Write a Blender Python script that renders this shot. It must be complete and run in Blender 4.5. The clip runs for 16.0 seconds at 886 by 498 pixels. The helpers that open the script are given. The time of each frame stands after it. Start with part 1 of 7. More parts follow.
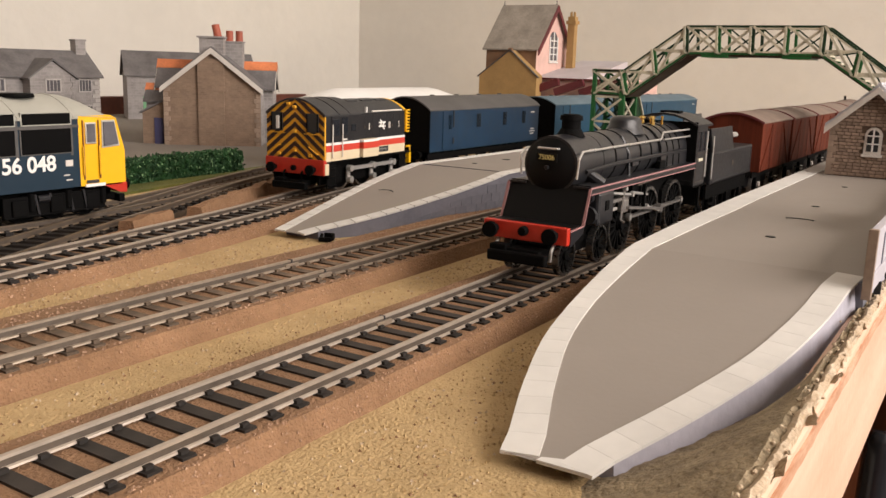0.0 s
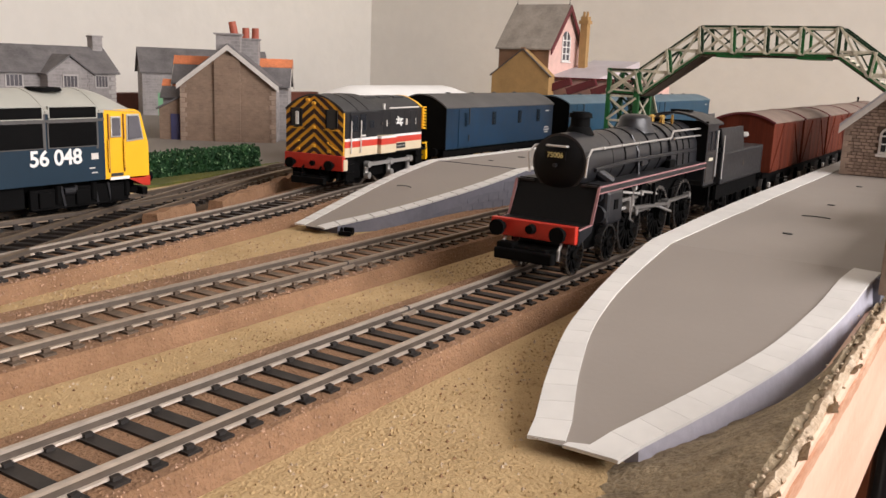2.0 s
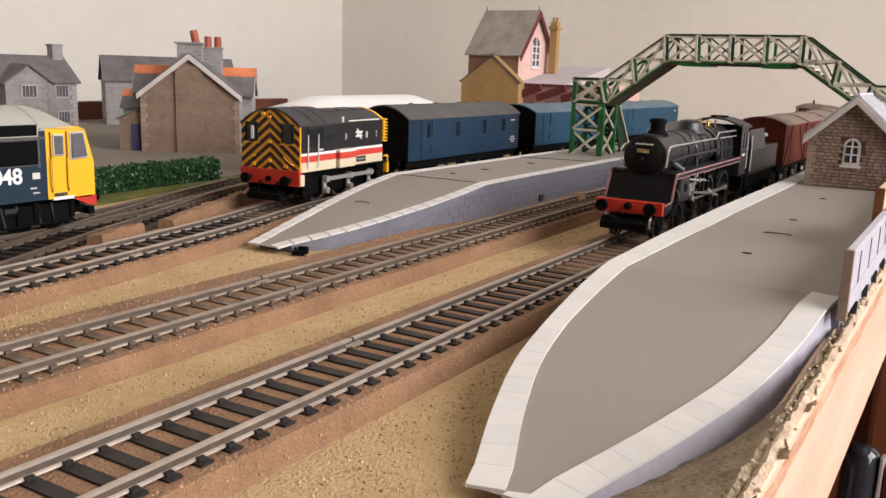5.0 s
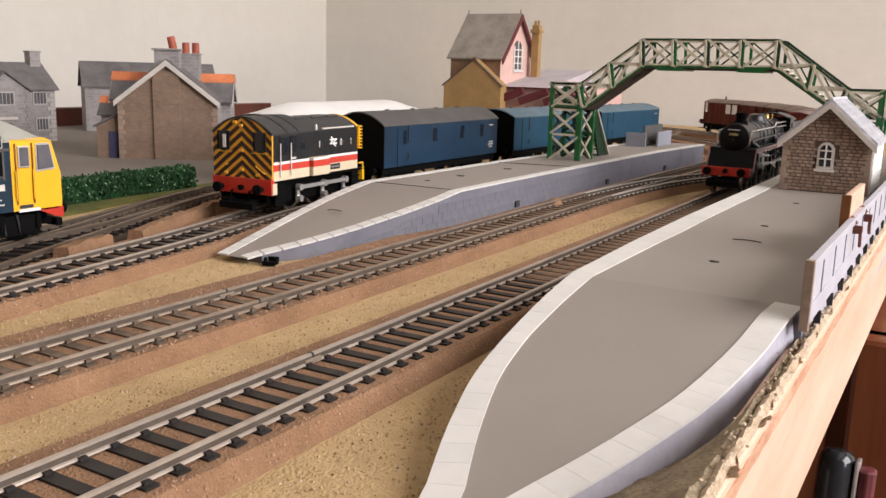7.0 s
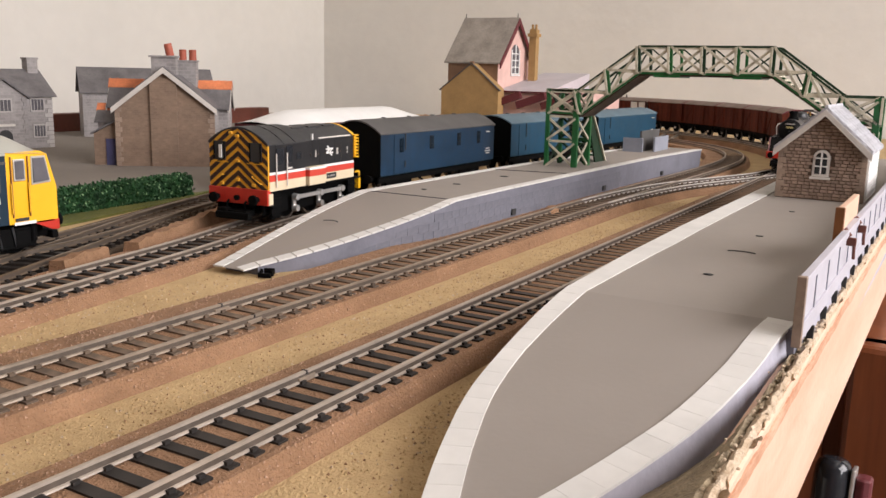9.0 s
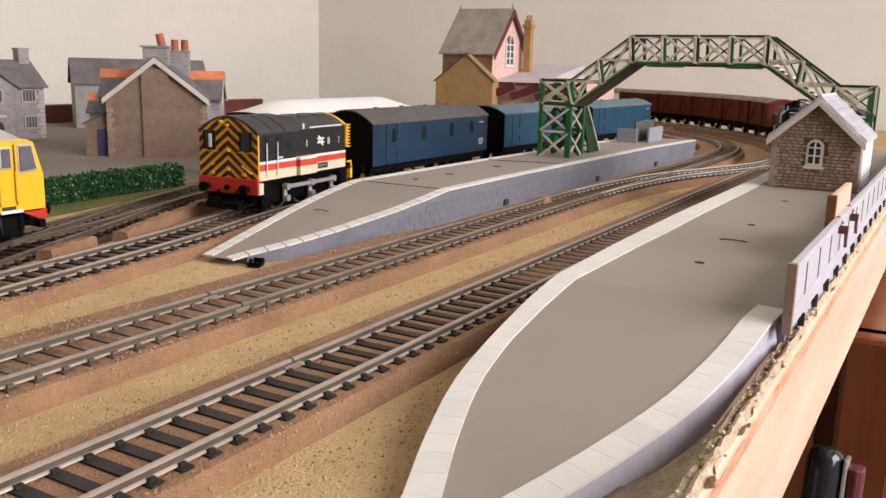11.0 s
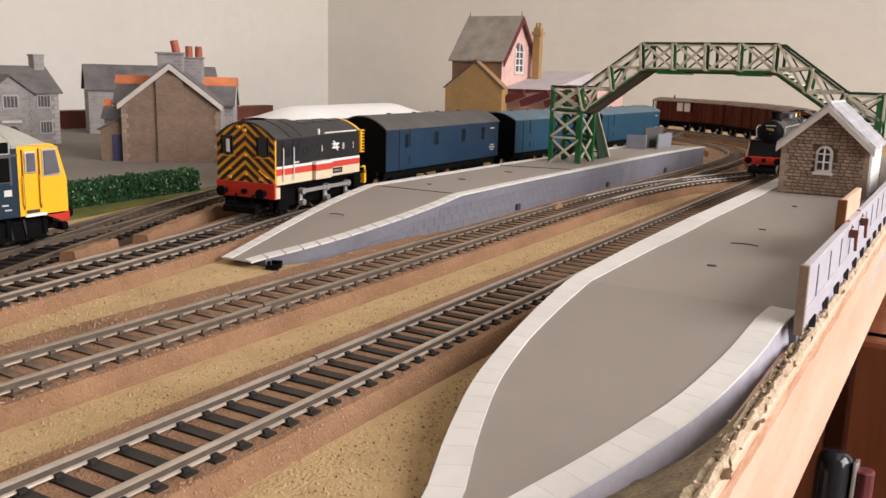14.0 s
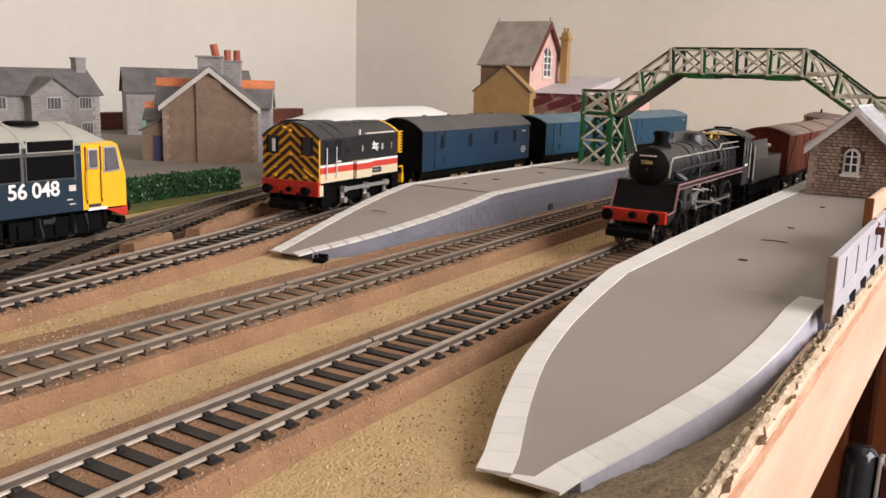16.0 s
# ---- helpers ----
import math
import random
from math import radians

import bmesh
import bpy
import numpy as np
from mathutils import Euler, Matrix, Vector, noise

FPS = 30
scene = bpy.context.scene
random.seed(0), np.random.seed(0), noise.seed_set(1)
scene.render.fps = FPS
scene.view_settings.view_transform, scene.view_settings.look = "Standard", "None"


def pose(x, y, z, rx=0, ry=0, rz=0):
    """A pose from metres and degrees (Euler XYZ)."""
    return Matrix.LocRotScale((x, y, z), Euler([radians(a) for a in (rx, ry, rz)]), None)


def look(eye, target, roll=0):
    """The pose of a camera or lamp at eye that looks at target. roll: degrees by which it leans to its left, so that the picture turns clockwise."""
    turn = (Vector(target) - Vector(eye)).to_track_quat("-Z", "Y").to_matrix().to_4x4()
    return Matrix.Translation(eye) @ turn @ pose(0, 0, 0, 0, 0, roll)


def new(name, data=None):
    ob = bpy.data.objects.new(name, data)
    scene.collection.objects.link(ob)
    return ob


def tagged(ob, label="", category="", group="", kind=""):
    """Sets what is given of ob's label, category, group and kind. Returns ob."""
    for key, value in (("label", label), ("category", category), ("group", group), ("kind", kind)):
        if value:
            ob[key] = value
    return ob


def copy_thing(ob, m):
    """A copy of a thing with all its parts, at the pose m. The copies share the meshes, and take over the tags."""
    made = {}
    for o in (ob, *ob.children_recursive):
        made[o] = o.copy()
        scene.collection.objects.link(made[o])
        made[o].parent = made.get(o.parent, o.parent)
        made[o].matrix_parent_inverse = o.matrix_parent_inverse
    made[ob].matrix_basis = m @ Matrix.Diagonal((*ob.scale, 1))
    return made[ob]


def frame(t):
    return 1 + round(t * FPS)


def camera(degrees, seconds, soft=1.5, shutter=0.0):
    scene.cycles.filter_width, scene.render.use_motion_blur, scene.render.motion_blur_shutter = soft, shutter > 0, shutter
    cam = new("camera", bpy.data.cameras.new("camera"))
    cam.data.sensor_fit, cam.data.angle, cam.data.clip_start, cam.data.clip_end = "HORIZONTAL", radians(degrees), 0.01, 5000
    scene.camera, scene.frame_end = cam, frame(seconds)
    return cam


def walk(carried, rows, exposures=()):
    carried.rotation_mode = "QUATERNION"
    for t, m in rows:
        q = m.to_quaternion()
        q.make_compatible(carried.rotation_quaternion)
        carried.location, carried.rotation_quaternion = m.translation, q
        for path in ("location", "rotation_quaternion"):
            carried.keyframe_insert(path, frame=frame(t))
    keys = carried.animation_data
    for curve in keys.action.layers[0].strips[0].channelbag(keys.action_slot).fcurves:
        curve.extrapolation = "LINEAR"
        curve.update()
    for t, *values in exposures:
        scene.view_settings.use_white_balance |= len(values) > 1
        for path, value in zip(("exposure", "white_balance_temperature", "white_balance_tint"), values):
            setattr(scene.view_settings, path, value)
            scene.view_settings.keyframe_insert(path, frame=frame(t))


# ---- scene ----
cam = camera(53.3, 16.0)
PATH = [
    (0, (-0.166, -0.108, 0.061), (1.492, 0.933, -0.344), 1.8),
    (0.5, (-0.172, -0.108, 0.06), (1.48, 0.944, -0.347), 1.9),
    (1, (-0.171, -0.108, 0.059), (1.484, 0.939, -0.345), 2.2),
    (1.5, (-0.17, -0.111, 0.061), (1.484, 0.941, -0.337), 1.8),
    (2, (-0.172, -0.107, 0.06), (1.477, 0.949, -0.347), 2.2),
    (2.5, (-0.171, -0.107, 0.062), (1.485, 0.941, -0.341), 2.0),
    (3, (-0.169, -0.105, 0.062), (1.489, 0.936, -0.347), 2.3),
    (3.5, (-0.169, -0.107, 0.064), (1.491, 0.934, -0.335), 2.0),
    (4, (-0.165, -0.107, 0.063), (1.504, 0.92, -0.337), 2.1),
    (6.5, (-0.157, -0.112, 0.067), (1.529, 0.89, -0.327), 1.7),
    (7, (-0.154, -0.113, 0.067), (1.536, 0.881, -0.327), 1.6),
    (7.5, (-0.15, -0.114, 0.068), (1.545, 0.869, -0.33), 1.3),
    (8, (-0.151, -0.115, 0.07), (1.543, 0.873, -0.323), 1.2),
    (8.5, (-0.152, -0.114, 0.07), (1.542, 0.874, -0.322), 1.3),
    (9, (-0.153, -0.114, 0.071), (1.538, 0.879, -0.321), 1.4),
    (11.5, (-0.15, -0.115, 0.069), (1.544, 0.868, -0.34), 1.4),
    (12, (-0.153, -0.114, 0.071), (1.538, 0.876, -0.33), 1.4),
    (12.5, (-0.154, -0.115, 0.071), (1.536, 0.877, -0.33), 1.3),
    (13, (-0.154, -0.115, 0.07), (1.537, 0.874, -0.332), 1.4),
    (13.5, (-0.156, -0.116, 0.07), (1.533, 0.879, -0.327), 1.4),
    (14, (-0.157, -0.115, 0.069), (1.531, 0.883, -0.324), 1.5),
    (14.5, (-0.161, -0.114, 0.069), (1.524, 0.891, -0.318), 1.8),
    (15, (-0.164, -0.112, 0.068), (1.513, 0.906, -0.32), 2.0),
    (15.5, (-0.166, -0.113, 0.069), (1.51, 0.906, -0.318), 1.9),
    (16, (-0.174, -0.117, 0.068), (1.49, 0.924, -0.316), 1.7),
]
walk(cam, [(t, look(eye, target, roll)) for t, eye, target, roll in PATH],
     exposures=((0, -0.08, 7020, 10), (1, -0.08, 6720, 10), (1.6, -0.08, 6490, 10), (3.5, -0.05, 6340, 10), (8, -0.02, 6330, 10), (11.5, -0.01, 6400, 10), (13.5, -0.09, 6440, 10), (16, -0.07, 6470, 10)))

# ---- light ----
world = bpy.data.worlds.new("world")
scene.world = world
world.use_nodes = True
wn = world.node_tree
sky = wn.nodes.new("ShaderNodeTexSky")
sky.sky_type, sky.sun_disc = "NISHITA", False
sky.sun_elevation, sky.sun_rotation = radians(40), radians(180)
wn.links.new(sky.outputs[0], wn.nodes["Background"].inputs[0])
wn.nodes["Background"].inputs[1].default_value = 0.12
scene.view_settings.exposure = 0.0

ROOM = dict(x0=-2.2, x1=1.3, y0=-1.5, y1=1.03, z0=-0.75, z1=1.55)


def area_lamp(name, m, sx, sy, watts, colour):
    d = bpy.data.lights.new(name, "AREA")
    d.shape, d.size, d.size_y, d.energy, d.color = "RECTANGLE", sx, sy, watts, colour
    ob = new(name, d)
    ob.matrix_world = m
    return ob


# the window stands in the wall at the viewer's right hand
area_lamp("window_light", look((0.15, -1.47, 0.75), (0.1, 0.3, -0.05)), 1.5, 1.1, 52, (1.0, 0.925, 0.905))


# ---- materials ----
def mat(name, colour, rough=0.6, metal=0.0, vary=0.15, scale=60.0, bump=0.0, bump_scale=300.0, second=None, spots=0.0, object_random=0.0, spec=0.5, transmission=0.0, brick=None, grain=None):
    """A surface with two scales of variation, grain relief and, where asked, a second colour in patches."""
    m = bpy.data.materials.new(name)
    m.use_nodes = True
    nt = m.node_tree
    b = nt.nodes["Principled BSDF"]
    co = nt.nodes.new("ShaderNodeTexCoord")
    n1 = nt.nodes.new("ShaderNodeTexNoise")
    n1.inputs["Scale"].default_value, n1.inputs["Detail"].default_value = scale, 4
    n2 = nt.nodes.new("ShaderNodeTexNoise")
    n2.inputs["Scale"].default_value, n2.inputs["Detail"].default_value = scale * 7.3, 3
    src = co.outputs["Object"]
    if grain:
        # streaks: the pattern is drawn out along the axes with small factors
        gm = nt.nodes.new("ShaderNodeMapping")
        gm.inputs["Scale"].default_value = grain
        nt.links.new(src, gm.inputs["Vector"])
        src = gm.outputs[0]
    nt.links.new(src, n1.inputs["Vector"])
    nt.links.new(src, n2.inputs["Vector"])
    add = nt.nodes.new("ShaderNodeMath")
    add.operation = "MULTIPLY_ADD"
    nt.links.new(n2.outputs[0], add.inputs[0])
    add.inputs[1].default_value = 0.5
    nt.links.new(n1.outputs[0], add.inputs[2])
    ramp = nt.nodes.new("ShaderNodeMapRange")
    ramp.inputs[1].default_value, ramp.inputs[2].default_value = 0.5, 1.0
    nt.links.new(add.outputs[0], ramp.inputs[0])
    mix = nt.nodes.new("ShaderNodeMix")
    mix.data_type = "RGBA"
    c2 = second or tuple(c * (1 - vary * 1.6) for c in colour)
    c1 = tuple(min(1, c * (1 + vary * 0.6)) for c in colour) if not second else colour
    mix.inputs[6].default_value, mix.inputs[7].default_value = (*c2, 1), (*c1, 1)
    nt.links.new(ramp.outputs[0], mix.inputs[0])
    out = mix.outputs[2]
    if brick:
        # printed courses: length and height of a block, joint colour
        bl, bh, jc = brick
        sp = nt.nodes.new("ShaderNodeSeparateXYZ")
        nt.links.new(co.outputs["Object"], sp.inputs[0])
        sm = nt.nodes.new("ShaderNodeMath")
        nt.links.new(sp.outputs[0], sm.inputs[0])
        nt.links.new(sp.outputs[1], sm.inputs[1])
        cb_ = nt.nodes.new("ShaderNodeCombineXYZ")
        nt.links.new(sm.outputs[0], cb_.inputs[0])
        nt.links.new(sp.outputs[2], cb_.inputs[1])
        bt = nt.nodes.new("ShaderNodeTexBrick")
        bt.inputs["Scale"].default_value = 1.0
        bt.inputs["Brick Width"].default_value, bt.inputs["Row Height"].default_value = bl, bh
        bt.inputs["Mortar Size"].default_value, bt.inputs["Mortar Smooth"].default_value = bh * 0.09, 0.4
        bt.inputs["Bias"].default_value = 0.0
        nt.links.new(cb_.outputs[0], bt.inputs["Vector"])
        nt.links.new(out, bt.inputs["Color1"])
        dk = nt.nodes.new("ShaderNodeHueSaturation")
        dk.inputs["Value"].default_value = 0.82
        nt.links.new(out, dk.inputs["Color"])
        nt.links.new(dk.outputs[0], bt.inputs["Color2"])
        bt.inputs["Mortar"].default_value = (*jc, 1)
        out = bt.outputs["Color"]
    if object_random:
        info = nt.nodes.new("ShaderNodeObjectInfo")
        hv = nt.nodes.new("ShaderNodeHueSaturation")
        mr = nt.nodes.new("ShaderNodeMapRange")
        mr.inputs[3].default_value, mr.inputs[4].default_value = 1 - object_random, 1 + object_random
        nt.links.new(info.outputs["Random"], mr.inputs[0])
        nt.links.new(mr.outputs[0], hv.inputs["Value"])
        nt.links.new(out, hv.inputs["Color"])
        out = hv.outputs[0]
    if spots:
        v = nt.nodes.new("ShaderNodeTexNoise")
        v.inputs["Scale"].default_value = scale * 14
        nt.links.new(co.outputs["Object"], v.inputs["Vector"])
        mr = nt.nodes.new("ShaderNodeMapRange")
        mr.inputs[1].default_value, mr.inputs[2].default_value = 0.62, 0.70
        nt.links.new(v.outputs[0], mr.inputs[0])
        mu = nt.nodes.new("ShaderNodeMath")
        mu.operation = "MULTIPLY"
        mu.inputs[1].default_value = spots
        nt.links.new(mr.outputs[0], mu.inputs[0])
        mx = nt.nodes.new("ShaderNodeMix")
        mx.data_type = "RGBA"
        mx.inputs[7].default_value = (*(c * 0.25 for c in colour), 1)
        nt.links.new(mu.outputs[0], mx.inputs[0])
        nt.links.new(out, mx.inputs[6])
        out = mx.outputs[2]
    nt.links.new(out, b.inputs["Base Color"])
    rr = nt.nodes.new("ShaderNodeMapRange")
    rr.inputs[3].default_value, rr.inputs[4].default_value = max(0.03, rough - 0.1), min(1, rough + 0.1)
    nt.links.new(n2.outputs[0], rr.inputs[0])
    nt.links.new(rr.outputs[0], b.inputs["Roughness"])
    b.inputs["Metallic"].default_value = metal
    b.inputs["Specular IOR Level"].default_value = spec
    b.inputs["Transmission Weight"].default_value = transmission
    if bump:
        nb = nt.nodes.new("ShaderNodeTexNoise")
        nb.inputs["Scale"].default_value, nb.inputs["Detail"].default_value = bump_scale, 5
        nt.links.new(co.outputs["Object"], nb.inputs["Vector"])
        bp = nt.nodes.new("ShaderNodeBump")
        bp.inputs["Strength"].default_value, bp.inputs["Distance"].default_value = min(1, bump), 0.001
        nt.links.new(nb.outputs[0], bp.inputs["Height"])
        nt.links.new(bp.outputs[0], b.inputs["Normal"])
    return m


M = dict(
    wall=mat("painted wallpaper", (0.735, 0.705, 0.643), 0.7, vary=0.04, scale=6, bump=0.8, bump_scale=45),
    ceiling=mat("white ceiling", (0.8, 0.79, 0.76), 0.8, vary=0.03, scale=5),
    carpet=mat("brown carpet", (0.2, 0.14, 0.1), 0.95, vary=0.3, scale=30),
    ground=mat("sandy scatter", (0.55, 0.39, 0.198), 0.95, scale=40, second=(0.42, 0.29, 0.138), bump=0.8, bump_scale=1300, spots=0.06),
    cork=mat("cork underlay", (0.335, 0.190, 0.103), 0.95, scale=60, second=(0.225, 0.124, 0.064), bump=1.0, bump_scale=1500, spots=0.2),
    tarmac=mat("grey card paving", (0.185, 0.16, 0.135), 0.9, vary=0.10, scale=12, bump=0.2, bump_scale=500),
    grass=mat("green flock", (0.17, 0.165, 0.035), 0.95, scale=60, second=(0.085, 0.10, 0.02), bump=1.0, bump_scale=900, spots=0.3),
    rail=mat("nickel silver rail", (0.50, 0.43, 0.36), 0.40, metal=0.6, vary=0.15, scale=50),
    rail_side=mat("dull rail web", (0.16, 0.13, 0.105), 0.45, metal=0.6, vary=0.2, scale=80),
    sleeper=mat("black-brown sleeper", (0.020, 0.015, 0.012), 0.6, vary=0.3, scale=200, object_random=0.25),
    platform=mat("grey platform paper", (0.275, 0.243, 0.213), 0.66, vary=0.05, scale=14, bump=0.05, bump_scale=600),
    white_edge=mat("white platform edging", (0.66, 0.645, 0.61), 0.7, vary=0.06, scale=40, object_random=0.03),
    edge_grey=mat("grey card edge", (0.10, 0.10, 0.115), 0.75, vary=0.15, scale=60, bump=0.3),
    platform_brick=mat("grey brick paper", (0.160, 0.160, 0.188), 0.8, vary=0.15, scale=60, object_random=0.05),
    # side platform's card: colour raised to stand in for window light the lip blocks
    wall_card_lit=mat("lavender card lightened as if lit", (0.42, 0.41, 0.47), 0.75, vary=0.12, scale=60, bump=0.2),
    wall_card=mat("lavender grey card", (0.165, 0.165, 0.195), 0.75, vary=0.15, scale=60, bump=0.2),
    green=mat("glossy green paint", (0.015, 0.13, 0.035), 0.35, vary=0.2, scale=120),
    green_dark=mat("dark bottle green paint", (0.006, 0.036, 0.014), 0.45, vary=0.2, scale=120),
    cream=mat("cream weathered paint", (0.60, 0.56, 0.43), 0.6, vary=0.25, scale=150),
    pine=mat("bare pine board", (0.72, 0.50, 0.37), 0.6, scale=30, second=(0.60, 0.375, 0.255), bump=0.2, grain=(0.35, 2.5, 2.5)),
    plaster=mat("torn plaster edge", (0.66, 0.54, 0.40), 0.95, scale=160, second=(0.40, 0.285, 0.175), bump=1.0, bump_scale=900),
    mortar=mat("dark recessed joint card", (0.115, 0.075, 0.052), 0.85, vary=0.2, scale=90),
    stone=mat("tan stone block", (0.385, 0.275, 0.205), 0.85, vary=0.30, scale=160, object_random=0.22),
    white=mat("white paint", (0.78, 0.77, 0.74), 0.6, vary=0.06, scale=60),
    offwhite=mat("off white paint", (0.62, 0.58, 0.53), 0.65, vary=0.1, scale=80),
    slate=mat("grey roof paper", (0.15, 0.14, 0.14), 0.8, vary=0.25, scale=70, bump=0.3),
    slate_light=mat("pale grey slates", (0.48, 0.48, 0.51), 0.7, vary=0.2, scale=70, object_random=0.15),
    brick_card=mat("brown brick paper", (0.285, 0.198, 0.138), 0.85, scale=110, second=(0.205, 0.138, 0.096), bump=0.3, brick=(0.0036, 0.0015, (0.235, 0.166, 0.118)), spots=0.12),
    stone_card=mat("grey stone paper", (0.36, 0.335, 0.325), 0.85, scale=120, second=(0.25, 0.232, 0.225), bump=0.3, brick=(0.006, 0.0028, (0.33, 0.305, 0.295))),
    terracotta=mat("orange ridge tile", (0.68, 0.22, 0.09), 0.7, vary=0.2, scale=100),
    chimney_red=mat("red chimney pot", (0.38, 0.09, 0.05), 0.6, vary=0.2, scale=100),
    tan=mat("tan card wall", (0.40, 0.245, 0.095), 0.8, vary=0.12, scale=60),
    pink=mat("pale pink brick paper", (0.70, 0.46, 0.40), 0.8, vary=0.1, scale=90),
    maroon=mat("maroon paint", (0.13, 0.02, 0.025), 0.55, vary=0.2, scale=80),
    skirting=mat("red brown wood", (0.13, 0.035, 0.02), 0.5, vary=0.25, scale=30),
    glass=mat("dark window glass", (0.02, 0.022, 0.026), 0.08, vary=0.1, scale=60),
    black=mat("satin black loco paint", (0.0155, 0.0160, 0.0185), 0.36, vary=0.25, scale=70),
    # deeper black for the engine's front, which puts its shade into the colour
    shaded_front_black=mat("black paint darkened as front shade", (0.0028, 0.0028, 0.003), 0.55, vary=0.2, scale=90, spec=0.2),
    tyre=mat("dark oiled steel tyre", (0.20, 0.19, 0.18), 0.28, metal=0.9, vary=0.1, scale=90),
    black_matt=mat("matt black plastic", (0.0032, 0.0031, 0.0031), 0.75, vary=0.2, scale=90, spec=0.08),
    loco_grey=mat("dark grey roof", (0.032, 0.032, 0.033), 0.55, vary=0.15, scale=80),
    red=mat("red buffer beam", (0.50, 0.028, 0.014), 0.4, vary=0.12, scale=80),
    line_red=mat("dull pink lining", (0.34, 0.17, 0.17), 0.5, vary=0.1, scale=80),
    bright=mat("bright steel", (0.68, 0.66, 0.63), 0.33, metal=0.7, vary=0.05, scale=30),
    brass=mat("brass", (0.75, 0.5, 0.16), 0.25, metal=1.0, vary=0.1, scale=90),
    yellow=mat("warning yellow", (0.82, 0.44, 0.01), 0.4, vary=0.05, scale=50),
    stripe_yellow=mat("orange yellow stripe", (0.84, 0.42, 0.03), 0.45, vary=0.06, scale=50),
    stripe_black=mat("brown black stripe", (0.035, 0.012, 0.008), 0.45, vary=0.1, scale=50),
    rail_blue=mat("rail blue paint", (0.0075, 0.024, 0.042), 0.5, vary=0.10, scale=60, spec=0.3),
    van_blue=mat("dark rail blue", (0.0075, 0.030, 0.064), 0.5, vary=0.3, scale=26, spec=0.35),
    cream_body=mat("ivory band", (0.66, 0.55, 0.38), 0.45, vary=0.06, scale=60),
    white_band=mat("white band", (0.76, 0.74, 0.72), 0.45, vary=0.04, scale=60),
    band_red=mat("red band", (0.55, 0.05, 0.03), 0.45, vary=0.06, scale=60),
    charcoal=mat("charcoal side", (0.010, 0.010, 0.012), 0.45, vary=0.15, scale=60),
    roof_pale=mat("pale grey roof", (0.36, 0.355, 0.31), 0.5, vary=0.06, scale=50),
    roof_grey=mat("grey van roof", (0.085, 0.080, 0.076), 0.75, vary=0.2, scale=40),
    bauxite=mat("streaked bauxite brown", (0.125, 0.028, 0.014), 0.65, scale=120, second=(0.055, 0.011, 0.006), spec=0.1, grain=(1.6, 1.6, 0.10), object_random=0.12),
    wagon_roof=mat("dusty wagon roof", (0.205, 0.150, 0.118), 0.85, vary=0.2, scale=50),
    coach_white=mat("white coach roof", (0.68, 0.67, 0.64), 0.6, vary=0.05, scale=40),
    edge_scatter=mat("grey-brown torn scatter", (0.40, 0.315, 0.20), 0.95, scale=150, second=(0.17, 0.13, 0.08), bump=1.0, bump_scale=900, spots=0.35),
    sleeper_dusty=mat("dusty brown sleeper", (0.155, 0.108, 0.072), 0.85, vary=0.3, scale=200, object_random=0.2),
    rail_brown=mat("brown tarnished rail", (0.38, 0.31, 0.24), 0.42, metal=0.6, vary=0.2, scale=60),
    leaf=mat("dark green foliage", (0.02, 0.09, 0.02), 0.8, scale=220, second=(0.008, 0.035, 0.012), object_random=0.0),
    leaf_light=mat("pale leaf fleck", (0.20, 0.34, 0.16), 0.8, vary=0.2, scale=200),
    door_blue=mat("blue door", (0.06, 0.06, 0.14), 0.6, vary=0.1),
    door_green=mat("pale green door", (0.16, 0.38, 0.20), 0.6, vary=0.1),
    wood=mat("brown wood", (0.26, 0.10, 0.03), 0.5, vary=0.25, scale=40),
    dark_wood=mat("dark mahogany", (0.27, 0.085, 0.032), 0.35, scale=16, second=(0.15, 0.042, 0.016), grain=(2.5, 2.5, 0.25)),
    grey_card=mat("grey card screen", (0.25, 0.26, 0.30), 0.75, vary=0.1, scale=60),
    gold=mat("pale yellow lettering", (0.75, 0.62, 0.25), 0.5, vary=0.05),
    rail_dull=mat("tarnished yard rail", (0.20, 0.15, 0.105), 0.42, metal=0.5, vary=0.25, scale=60),
    ballast=mat("dark brown ballast", (0.115, 0.078, 0.047), 0.95, scale=60, second=(0.055, 0.037, 0.024), bump=1.0, bump_scale=1400, spots=0.5),
    fence_white=mat("lavender white paint", (0.46, 0.445, 0.49), 0.6, vary=0.08, scale=60),
    roof_card=mat("weathered brown roof paper", (0.30, 0.265, 0.225), 0.8, vary=0.22, scale=60, bump=0.3),
    steel=mat("dull bright steel", (0.36, 0.34, 0.32), 0.35, metal=0.7, vary=0.15, scale=90),
    quoin=mat("dressed corner stone", (0.33, 0.245, 0.185), 0.85, vary=0.2, scale=90, object_random=0.12),
    # raised base colour paints a pale reflection onto these panes
    cab_glass=mat("glass with pale reflection in its colour", (0.12, 0.115, 0.125), 0.10, vary=0.15, scale=60),
    lavender=mat("pale lavender roof card", (0.52, 0.48, 0.50), 0.8, vary=0.08, scale=30),
    brown_card=mat("brown card wall", (0.25, 0.145, 0.085), 0.8, vary=0.15, scale=60),
    barge_brown=mat("reddish torn ply layer", (0.42, 0.20, 0.11), 0.9, scale=120, second=(0.62, 0.42, 0.29), grain=(0.5, 2, 2)),
    quoin_grey=mat("pale grey dressed stone", (0.46, 0.43, 0.41), 0.85, vary=0.12, scale=90),
    rail_pale=mat("pale new rail", (0.66, 0.62, 0.57), 0.45, metal=0.35, vary=0.12, scale=60),
